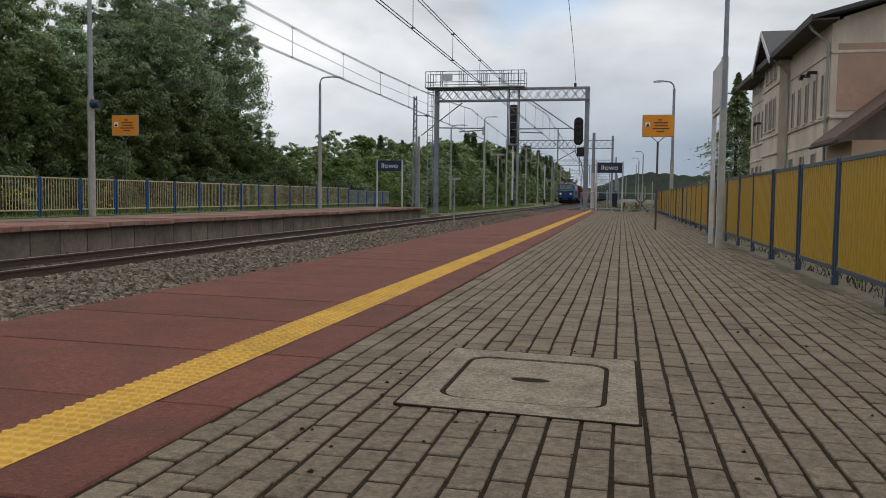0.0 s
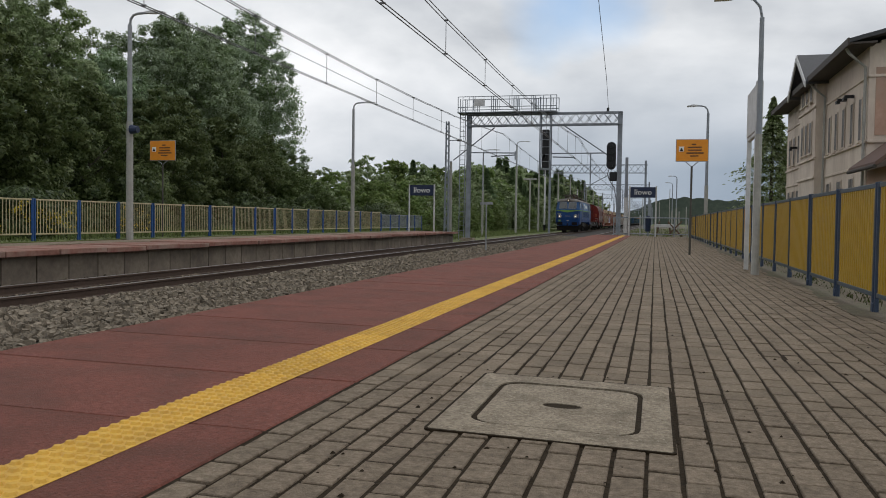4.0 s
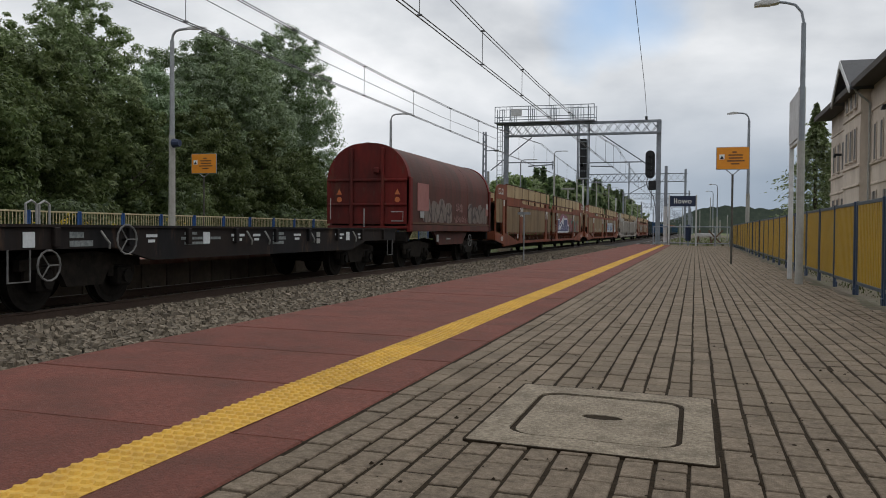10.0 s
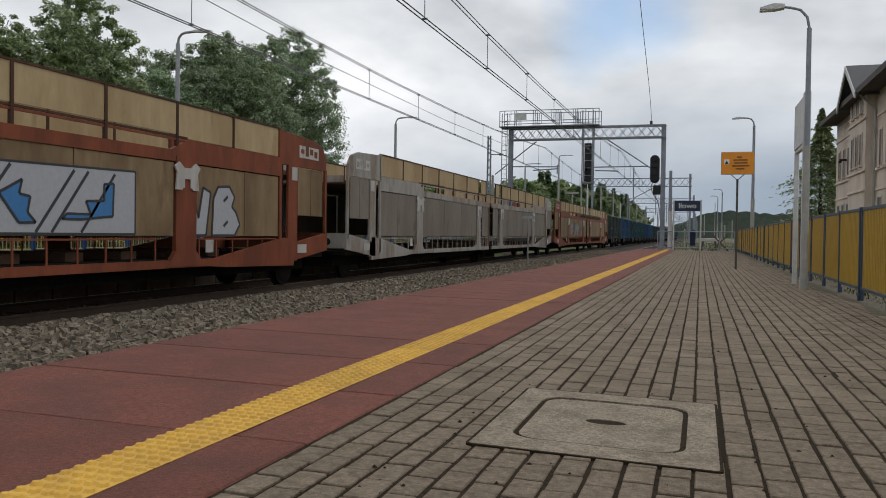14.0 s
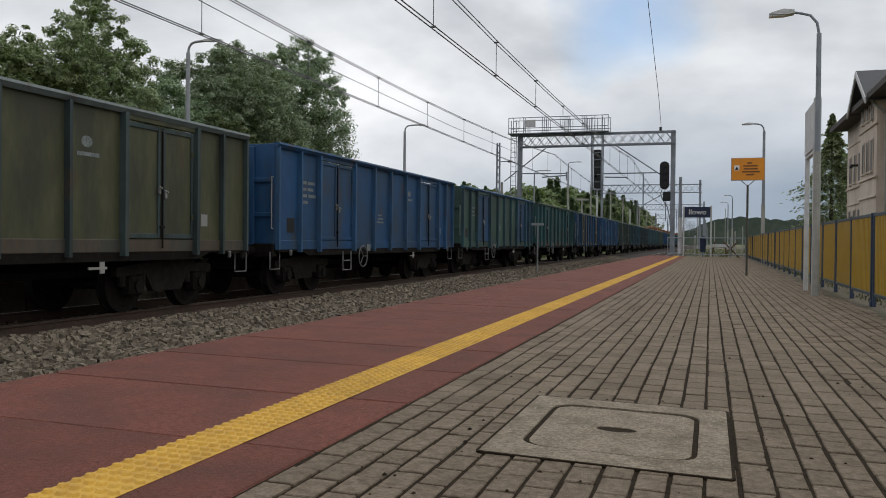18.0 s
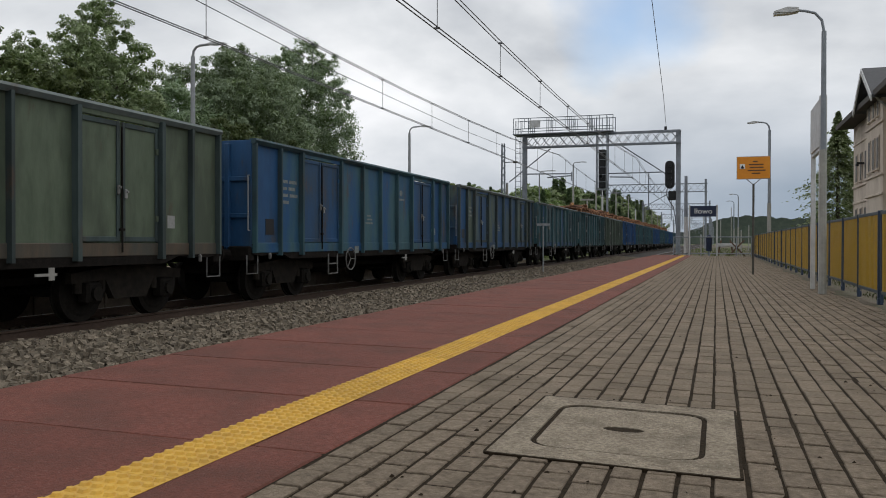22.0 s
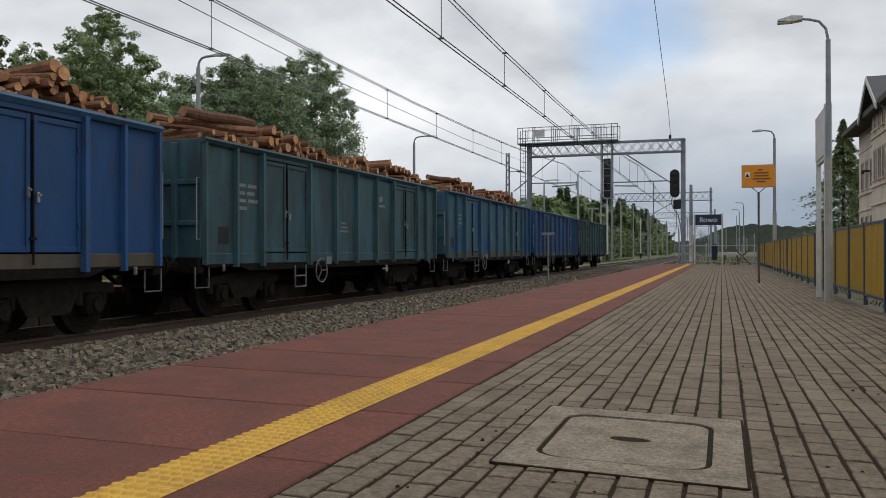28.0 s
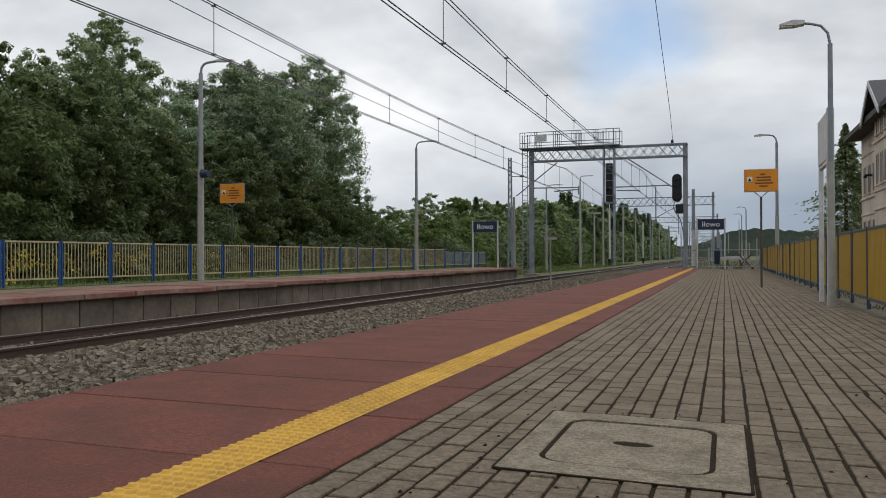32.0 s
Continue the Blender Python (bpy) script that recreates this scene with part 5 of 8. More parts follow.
# shrubs behind the opposite fence and weeds on both sides
def tuft(name, label, boxes, count, size, seed, mat):
    r = np.random.default_rng(seed)
    v = []
    tot = sum((b[1] - b[0]) * (b[3] - b[2]) for b in boxes)
    for x0, x1, y0, y1, z, hh in boxes:
        n = int(count * (x1 - x0) * (y1 - y0) / tot)
        x, y = r.uniform(x0, x1, n), r.uniform(y0, y1, n)
        a = r.uniform(0, 6.28, n)
        hgt = hh * r.uniform(0.35, 1.0, n) * (0.55 + 0.45 * np.sin(x * 1.7 + y * 0.9) * np.sin(y * 0.53))
        lx, ly = r.normal(size=n) * 0.3 * hgt, r.normal(size=n) * 0.3 * hgt
        w = size * r.uniform(0.5, 1.2, n)
        zero = np.full(n, z)
        dx, dy = np.cos(a) * w, np.sin(a) * w
        v.append(np.stack([np.stack([x - dx, y - dy, zero], 1), np.stack([x + dx, y + dy, zero], 1), np.stack([x + lx + dx * 0.3, y + ly + dy * 0.3, z + hgt], 1), np.stack([x + lx - dx * 0.3, y + ly - dy * 0.3, z + hgt], 1)], 1))
    v = np.concatenate(v).reshape(-1, 3)
    return solid(name, quads(name, v, np.arange(len(v)).reshape(-1, 4)), mat, label, "grass", kind="stuff")


tuft("grass", "uneven grass behind the opposite platform and along the track", [(-19, -15.6, 5, 62, 0.0, 0.45), (-19, -13.2, 51, 130, GROUND_L, 0.4), (-16.2, -15.3, 8, 50, 0.02, 0.16)], 26000, 0.02, 31, M["blade"])
tuft("grass", "weeds along the platform fence", [(1.9, 2.35, 4, 46, -0.04, 0.09)], 2600, 0.008, 32, M["weed"])
tuft("grass", "rough grass behind the platform fence", [(2.5, 7, 5, 60, GROUND_R, 0.4)], 9000, 0.012, 37, M["weed"])
tuft("grass", "rough grass beyond the platform end", [(-2.2, 7, 47, 110, -0.35, 0.6)], 9000, 0.04, 33, M["blade"])
# undergrowth low behind the fence, shade put into its leaf colour
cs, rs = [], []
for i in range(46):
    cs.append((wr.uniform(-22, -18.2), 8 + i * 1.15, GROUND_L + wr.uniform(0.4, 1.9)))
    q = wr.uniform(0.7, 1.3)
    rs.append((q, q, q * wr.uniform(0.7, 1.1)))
solid("shrubs", leaves(cs, rs, 60000, 0.1, 41), M["shadeleaf"], "dense undergrowth behind the opposite fence, its leaves coloured dark as if in shade", "shrubs", kind="stuff")
r5 = np.random.default_rng(51)
fl = [(wr.uniform(-18, -16.2), wr.uniform(10, 26), wr.uniform(0.3, 0.75)) for i in range(26)]
M["yflower"] = pmat("yellow_flowers", (0.55, 0.4, 0.02), (0.62, 0.47, 0.03), 8, 0.8)
solid("wildflowers", leaves(fl, [(0.35, 0.35, 0.3)] * len(fl), 1800, 0.03, 42, per=6, spread=0.4), M["yflower"], "yellow wildflowers growing behind the fence", "flowers", kind="stuff")

# distant wooded ridge
g = Geo()
r6 = random.Random(61)
xs6 = [-700 + 3 * i for i in range(500)]
for lay, (yy, hh) in enumerate(((560, 9), (640, 17))):
    n0 = len(g.v)
    for x in xs6:
        t = hh + 2.5 * math.sin(x * 0.021 + lay) + 1.2 * math.sin(x * 0.077 + 1) + r6.uniform(-0.8, 0.8)
        t *= 1.0 - 0.55 * math.exp(-((x + 28) / 26) ** 2)
        g.v += [(x, yy, -2), (x, yy + 2, t * 0.6), (x, yy + 3, t), (x, yy + 90, -2)]
    for i in range(len(xs6) - 1):
        for j in range(3):
            a = n0 + i * 4 + j
            g.f.append((a, a + 4, a + 5, a + 1))
M["ridge"] = pmat("distant_wood", (0.05, 0.068, 0.052), (0.085, 0.105, 0.076), 0.35, 0.95, bump=1.0, bscale=0.6, dirt=(0.04, 0.054, 0.044), dirt_amt=0.7, dscale=0.12)
solid("backdrop_ridge", g, M["ridge"], "distant low wooded ridge", "hills", kind="structure")

# ---- the train: every vehicle has its origin on the rail top below its front end, y runs to its rear
TRAIN = []


def paint(name, base, fade, dirt=(0.06, 0.05, 0.042), amt=0.55, rough=0.6, dscale=0.8, spec=0.25, rust=0.75):
    """Weathered vehicle paint: grain, streaks from top to bottom, grime in patches."""
    m = pmat(name, base, fade, 5, rough, bump=0.16, bscale=40, dirt=dirt, dirt_amt=amt, dscale=dscale, stretch=(1, 1, 0.3), spec=spec, spots=((0.085, 0.052, 0.034), rust, 2.2), shift=True)
    return m


T = {}
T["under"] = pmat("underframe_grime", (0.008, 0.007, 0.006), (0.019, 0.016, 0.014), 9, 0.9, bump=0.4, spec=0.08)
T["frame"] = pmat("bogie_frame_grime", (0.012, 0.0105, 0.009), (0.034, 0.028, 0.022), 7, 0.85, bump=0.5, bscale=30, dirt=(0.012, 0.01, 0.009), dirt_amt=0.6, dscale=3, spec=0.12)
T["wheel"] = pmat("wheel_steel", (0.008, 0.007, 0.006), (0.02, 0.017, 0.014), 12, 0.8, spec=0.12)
T["handrail"] = pmat("handrail_white", (0.24, 0.24, 0.23), (0.32, 0.32, 0.31), 20, 0.5, dirt=(0.3, 0.28, 0.25), dirt_amt=0.6)
T["mark"] = pmat("stencil_white", (0.09, 0.105, 0.105), (0.24, 0.26, 0.255), 22, 0.7)
T["dull"] = pmat("worn_grey_steel", (0.13, 0.128, 0.122), (0.2, 0.197, 0.19), 20, 0.6, dirt=(0.05, 0.045, 0.04), dirt_amt=0.8, dscale=6)
T["mark2"] = pmat("mark_white", (0.5, 0.52, 0.53), (0.6, 0.62, 0.63), 20, 0.6)
T["panto"] = pmat("pantograph_steel", (0.045, 0.034, 0.03), (0.08, 0.06, 0.052), 9, 0.8, metal=0.2)
T["rust"] = pmat("rust_brown", (0.08, 0.045, 0.028), (0.13, 0.075, 0.045), 9, 0.9, bump=0.3)


def wheelset(parent, y, r=0.46):
    w = part("wheelset", Geo().tube((-0.72, y, r), (0.72, y, r), 0.085, n=8), T["wheel"], parent, "steel wheelset")
    for s in (-1, 1):
        g = Geo().tube((s * 0.69, y, r), (s * 0.82, y, r), r, n=24)
        g.tube((s * 0.82, y, r), (s * 0.835, y, r), r * 0.8, r * 0.72, n=24)
        g.tube((s * 0.66, y, r), (s * 0.69, y, r), r + 0.03, n=24)
        part("wheel", g, T["wheel"], w)


def bogie(parent, y, base=1.8, r=0.46, name="bogie"):
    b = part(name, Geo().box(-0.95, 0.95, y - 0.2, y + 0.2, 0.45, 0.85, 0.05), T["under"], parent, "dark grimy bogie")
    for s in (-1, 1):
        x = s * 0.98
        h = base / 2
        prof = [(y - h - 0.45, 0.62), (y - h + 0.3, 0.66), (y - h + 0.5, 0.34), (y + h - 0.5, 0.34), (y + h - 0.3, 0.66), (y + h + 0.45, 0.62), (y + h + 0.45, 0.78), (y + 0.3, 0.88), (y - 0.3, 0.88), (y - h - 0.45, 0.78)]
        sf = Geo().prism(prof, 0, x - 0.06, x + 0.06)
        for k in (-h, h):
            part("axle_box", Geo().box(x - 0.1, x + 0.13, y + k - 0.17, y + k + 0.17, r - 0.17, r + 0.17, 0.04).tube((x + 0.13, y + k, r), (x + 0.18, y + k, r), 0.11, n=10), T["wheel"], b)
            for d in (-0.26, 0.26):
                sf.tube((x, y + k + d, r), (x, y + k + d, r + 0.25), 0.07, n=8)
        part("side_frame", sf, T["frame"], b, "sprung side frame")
    for k in (-base / 2, base / 2):
        wheelset(b, y + k, r)
    return b


def buffers(parent, y, s, mat=None, z=1.02):
    for x in (-0.875, 0.875):
        g = Geo().tube((x, y, z), (x, y + s * 0.32, z), 0.1, 0.085, n=10)
        g.tube((x, y + s * 0.32, z), (x, y + s * 0.6, z), 0.07, n=10)
        g.tube((x, y + s * 0.57, z), (x, y + s * 0.62, z), 0.22, n=16)
        part("buffer", g, mat or T["under"], parent, "dark round buffer")
    part("coupling", Geo().path([(0, y, 0.98), (0, y + s * 0.3, 0.9), (0, y + s * 0.55, 0.72)], 0.05, 6), T["under"], parent)


def handwheel(parent, x, y, z, r=0.24):
    n = 14
    g = Geo()
    pts = [(x, y + r * math.cos(2 * math.pi * i / n), z + r * math.sin(2 * math.pi * i / n)) for i in range(n + 1)]
    g.path(pts, 0.016, 5)
    for i in (0, 5, 9):
        g.tube((x, y, z), pts[i], 0.012, n=5)
    part("handwheel", g, T["dull"], parent, "pale brake handwheel")
    part("spindle", Geo().tube((x - 0.14, y, z), (x, y, z), 0.02, n=6), T["under"], parent)


def bars(parent, x, y0, z0, rows, mat, name="marking", h=0.06, gap=0.1):
    """Unreadable lettering on a side, as plain bars. rows: start and end of each bar along y."""
    for i, (a, c) in enumerate(rows):
        part(name, Geo().box(x, x + 0.004, y0 + a, y0 + c, z0 - i * gap - h, z0 - i * gap), mat, parent)


# -- open wagons
POSTS = [0.0, 1.06, 2.02, 4.05, 5.42, 6.65, 7.93, 9.13, 11.07, 11.92, 12.8]
SIDE = 1.4


def open_wagon():
    w = thing("open_wagon", "four-axle steel open freight wagon", "wagon", group="open wagons")
    L, zb, zt = 12.8, 1.25, 3.28
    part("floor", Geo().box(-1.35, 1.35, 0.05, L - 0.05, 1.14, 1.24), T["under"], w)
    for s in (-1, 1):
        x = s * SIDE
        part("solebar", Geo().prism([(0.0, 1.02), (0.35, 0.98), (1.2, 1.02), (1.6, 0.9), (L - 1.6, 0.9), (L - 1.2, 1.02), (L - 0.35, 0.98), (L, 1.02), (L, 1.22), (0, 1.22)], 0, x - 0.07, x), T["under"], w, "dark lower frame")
        part("bottom_rail", Geo().box(x - 0.05, x + 0.012, 0, L, 1.04, zb, 0.01), M["black"], w, "paint")
        part("top_rail", Geo().prism([(x - 0.06, zt), (x + 0.05, zt - 0.02), (x + s * 0.105, zt + 0.05), (x + s * 0.085, zt + 0.095), (x - s * 0.06, zt + 0.085)] if s > 0 else [(x + 0.06, zt), (x - 0.05, zt - 0.02), (x - 0.105, zt + 0.05), (x - 0.085, zt + 0.095), (x + 0.06, zt + 0.085)], 1, -0.02, L + 0.02), M["black"], w, "paint")
        if s < 0:
            g = Geo().box(x - 0.01, x + 0.04, 0, L, zb, zt)
            for y in POSTS:
                g.box(x - 0.07, x - 0.01, max(y - 0.05, 0), min(y + 0.05, L), zb, zt)
            part("side_wall", g, M["black"], w, "paint")
            continue
        for i, (a, c) in enumerate(zip(POSTS, POSTS[1:])):
            if i in (2, 7):
                m = (a + c) / 2
                for a2, c2 in ((a + 0.06, m - 0.03), (m + 0.03, c - 0.06)):
                    d = part("door", Geo().box(x - 0.04, x + 0.005, a2, c2, zb + 0.02, zt - 0.12, 0.006), M["black"], w, "paint")
                    g = Geo()
                    for u, v in ((a2, a2 + 0.07), (c2 - 0.07, c2)):
                        g.box(x + 0.005, x + 0.03, u, v, zb + 0.02, zt - 0.12, 0.006)
                    for u, v in ((zb + 0.02, zb + 0.1), (zt - 0.2, zt - 0.12)):
                        g.box(x + 0.005, x + 0.027, a2 + 0.07, c2 - 0.07, u, v, 0.006)
                    part("door_frame", g, M["black"], d, "paint")
                part("door_bar", Geo().tube((x + 0.05, m, zb - 0.15), (x + 0.04, m, zt - 0.2), 0.016, n=8).box(x + 0.02, x + 0.06, m - 0.06, m + 0.06, 1.44, 1.48, 0.005), T["under"], w, "dark locking bar")
                for u, z in ((-0.085, 2.1), (0.085, 2.04)):
                    part("door_latch", Geo().box(x + 0.03, x + 0.07, m + u - 0.025, m + u + 0.025, z - 0.09, z + 0.06, 0.012).tube((x + 0.07, m + u, z + 0.02), (x + 0.1, m + u, z + 0.02), 0.018, n=6), T["dull"] if u < 0 else T["handrail"], w, "worn steel door latch")
                for u in (a + 0.1, c - 0.1):
                    part("hinge", Geo().box(x + 0.005, x + 0.05, u - 0.03, u + 0.03, 1.6, 1.7, 0.008).box(x + 0.005, x + 0.05, u - 0.03, u + 0.03, 2.72, 2.82, 0.008), M["black"], w, "paint")
                part("door_header", Geo().box(x - 0.02, x + 0.04, a, c, zt - 0.1, zt, 0.01), M["black"], w, "paint")
            else:
                part("side_panel", Geo().box(x - 0.04, x - 0.01, a, c, zb, zt), M["black"], w, "paint")
        for i, y in enumerate(POSTS):
            d = 0.105 if i in (2, 3, 7, 8) else 0.09
            hw = 0.05 if i in (2, 3, 7, 8) else 0.036
            y2 = min(max(y, hw), L - hw)
            part("side_post", Geo().prism([(x - 0.03 * s, y2 - hw), (x + d * s, y2 - hw * 0.85), (x + d * s, y2 + hw * 0.85), (x - 0.03 * s, y2 + hw)], 2, 0.98 if i not in (0, 10) else 1.04, zt), M["black"], w, "paint")
    for y, s in ((0.0, -1), (L, 1)):
        e = part("end_wall", Geo().box(-SIDE + 0.02, SIDE - 0.02, y - 0.03, y + 0.03, 1.1, zt + 0.06, 0.01), M["black"], w, "paint")
        for x in (-0.85, 0.0, 0.85):
            part("end_rib", Geo().box(x - 0.06, x + 0.06, min(y, y + s * 0.1), max(y, y + s * 0.1), 1.1, zt, 0.015), M["black"], e, "paint")
        for z in (1.75, 2.5):
            part("end_rib", Geo().box(-SIDE + 0.05, SIDE - 0.05, min(y, y + s * 0.08), max(y, y + s * 0.08), z, z + 0.1, 0.015), M["black"], e, "paint")
        part("headstock", Geo().box(-SIDE + 0.02, SIDE - 0.02, y - 0.1, y + 0.1, 0.88, 1.18, 0.02), T["under"], w)
        buffers(w, y + s * 0.08, s)
        yy = y + s * 0.14
        part("corner_rail", Geo().path([(SIDE - 0.05, y, 2.62), (SIDE - 0.02, yy, 2.62), (SIDE - 0.02, yy, 1.5), (SIDE - 0.05, y, 1.5)], 0.012, 6), T["handrail"], w, "white shunter's handrail")
        part("corner_step", Geo().path([(SIDE - 0.05, yy, 1.0), (SIDE - 0.05, yy, 0.62), (SIDE - 0.05, yy - s * 0.42, 0.62), (SIDE - 0.05, yy - s * 0.42, 1.0)], 0.015, 6), T["dull"], w, "worn steel step")
        part("rope_hook", Geo().box(SIDE + 0.01, SIDE + 0.07, y - s * 0.62 - 0.035, y - s * 0.62 + 0.035, 0.9, 1.04, 0.02), T["dull"], w, "pale rope hook")
    for y in (2.0, 10.8):
        bogie(w, y)
    x = SIDE + 0.02
    part("step", Geo().path([(x, 3.42, 0.98), (x, 3.42, 0.5), (x, 3.92, 0.5), (x, 3.92, 0.98)], 0.02, 6).tube((x, 3.42, 0.74), (x, 3.92, 0.74), 0.016, n=6), T["dull"], w, "worn hanging step")
    handwheel(w, x + 0.05, 4.6, 0.84, 0.28)
    part("brake_plate", Geo().box(x, x + 0.01, 4.95, 5.2, 0.98, 1.16), T["mark"], w)
    part("lever", Geo().box(x, x + 0.02, 8.35, 8.75, 0.78, 0.82).box(x, x + 0.02, 8.6, 8.7, 0.72, 0.9), T["handrail"], w)
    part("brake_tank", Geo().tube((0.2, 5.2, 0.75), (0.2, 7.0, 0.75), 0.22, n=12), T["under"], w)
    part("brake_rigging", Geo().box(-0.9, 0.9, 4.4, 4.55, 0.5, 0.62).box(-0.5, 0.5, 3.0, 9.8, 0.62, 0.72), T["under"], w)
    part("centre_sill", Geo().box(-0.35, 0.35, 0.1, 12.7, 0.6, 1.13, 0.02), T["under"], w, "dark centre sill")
    part("data_plate", Geo().box(SIDE - 0.008, SIDE - 0.004, 0.52, 0.86, 1.42, 1.75), M["black"], w, "dark data panel")
    bars(w, SIDE - 0.009, 1.17, 2.62, [(0.0, 0.3), (0.0, 0.26), (0.02, 0.3), (0.0, 0.34)], T["mark"], h=0.07, gap=0.15)
    bars(w, SIDE - 0.009, 1.17, 2.62, [(0.36, 0.7), (0.33, 0.62), (0.38, 0.74)], T["mark"], h=0.07, gap=0.15)
    bars(w, SIDE - 0.009, 5.72, 2.0, [(0.1, 0.35), (0.1, 0.45), (0.0, 0.5)], T["mark"], h=0.045, gap=0.1)
    part("emblem", Geo().prism([(8.35 + 0.12 * math.cos(q), 2.72 + 0.09 * math.sin(q)) for q in np.arange(10) * math.pi / 5], 0, SIDE - 0.009, SIDE - 0.005), T["mark"], w, "faded round emblem")
    part("emblem_bar", Geo().box(SIDE - 0.009, SIDE - 0.005, 8.15, 8.62, 2.5, 2.56), T["mark"], w)
    part("tag", Geo().box(SIDE - 0.009, SIDE - 0.004, 11.3, 11.5, 1.5, 1.72), T["handrail"], w)
    return w


BLUE = paint("wagon_blue", (0.0135, 0.056, 0.14), (0.024, 0.083, 0.19), (0.03, 0.055, 0.085), 0.75, dscale=1.1)
BRIGHT = paint("wagon_bright_blue", (0.011, 0.05, 0.145), (0.018, 0.068, 0.185), (0.03, 0.06, 0.12), 0.4)
OLIVE = paint("wagon_olive", (0.065, 0.068, 0.034), (0.1, 0.1, 0.055), (0.035, 0.04, 0.028), 0.7, dscale=1.3)
GREYGREEN = paint("wagon_grey_green", (0.075, 0.1, 0.066), (0.115, 0.145, 0.1), (0.05, 0.062, 0.045), 0.7, dscale=1.2)
GREEN = paint("wagon_dark_green", (0.0403, 0.0862, 0.0713), (0.069, 0.121, 0.0978), (0.03, 0.042, 0.04), 0.7, dscale=1.2)
TEAL = paint("wagon_teal", (0.0288, 0.0768, 0.096), (0.0504, 0.114, 0.134), (0.028, 0.04, 0.046), 0.7, dscale=1.2)
SLATE = paint("wagon_slate", (0.035, 0.054, 0.056), (0.062, 0.085, 0.082), (0.028, 0.034, 0.034), 0.7, dscale=1.3)
MIX = paint("wagon_green_over_blue", (0.054, 0.0816, 0.0744), (0.096, 0.12, 0.09), (0.014, 0.058, 0.15), 0.9, dscale=0.8)
TEALBLUE = paint("wagon_teal_over_blue", (0.035, 0.085, 0.105), (0.058, 0.125, 0.145), (0.014, 0.07, 0.18), 0.9, dscale=0.9)
SKYBLUE = paint("wagon_rail_light_blue", (0.04, 0.1, 0.19), (0.06, 0.135, 0.24), (0.06, 0.09, 0.14), 0.4)
GREYRIM = paint("wagon_rail_grey", (0.12, 0.15, 0.15), (0.17, 0.2, 0.19), (0.08, 0.09, 0.09), 0.5)
DKGREEN = paint("wagon_dark_grey_green", (0.0552, 0.0768, 0.0588), (0.0864, 0.114, 0.0876), (0.028, 0.034, 0.028), 0.7, dscale=1.2)
RUSTMIX = paint("wagon_rust_over_teal", (0.03, 0.06, 0.062), (0.05, 0.075, 0.07), (0.14, 0.07, 0.03), 0.95, dscale=1.6)
TEALGREEN = paint("wagon_teal_green", (0.022, 0.074, 0.082), (0.036, 0.104, 0.112), (0.025, 0.045, 0.045), 0.7, dscale=1.2)
RUSTY = paint("wagon_rust_streak", (0.11, 0.06, 0.03), (0.16, 0.085, 0.04), (0.05, 0.05, 0.045), 0.5)
DULLRUST = paint("wagon_lower_rust", (0.065, 0.055, 0.042), (0.11, 0.082, 0.056), (0.05, 0.06, 0.055), 0.6, dscale=1.6)
PEEL = pmat("wagon_peeling_paint", (0.4, 0.4, 0.35), (0.012, 0.011, 0.009), 8, 0.8, bump=0.5, bscale=20, stretch=(1, 1, 0.22), dirt=(0.03, 0.028, 0.02), dirt_amt=0.8, dscale=6)
DUST = paint("wagon_dusty_panel", (0.075, 0.078, 0.062), (0.115, 0.115, 0.088), (0.05, 0.05, 0.04), 0.6, dscale=1.6)
PATCHED = {4: {0: PEEL, 1: BLUE, 3: DUST, 4: BLUE, 5: BLUE, 6: BLUE}, 8: {0: BLUE, 4: BLUE, 9: BLUE}, 7: {0: BLUE, 8: BLUE, 9: BLUE}, 9: {1: BLUE, 5: BLUE}}
# side posts: worn body paint, lightened to mimic light catching their faces
LIT_WORN = {}
for nm, m, (a, c) in (("blue", BLUE, ((0.03, 0.088, 0.185), (0.045, 0.12, 0.24))), ("bright", BRIGHT, ((0.022, 0.08, 0.2), (0.035, 0.1, 0.25))), ("olive", OLIVE, ((0.1, 0.1, 0.055), (0.14, 0.14, 0.082))), ("grey_green", GREYGREEN, ((0.11, 0.14, 0.1), (0.16, 0.19, 0.14))),
                      ("teal", TEAL, ((0.04, 0.095, 0.112), (0.065, 0.13, 0.145))), ("dark_green", DKGREEN, ((0.07, 0.095, 0.076), (0.1, 0.128, 0.1))), ("mix", MIX, ((0.06, 0.095, 0.095), (0.1, 0.13, 0.11)))):
    LIT_WORN[m] = paint("worn_rib_" + nm, a, c, (0.045, 0.05, 0.045), 0.5, dscale=2.4, rust=0.5)
POSTTONE = {0: SLATE, 2: TEAL, 6: SLATE, 8: SLATE, 4: BLUE, 7: TEAL}
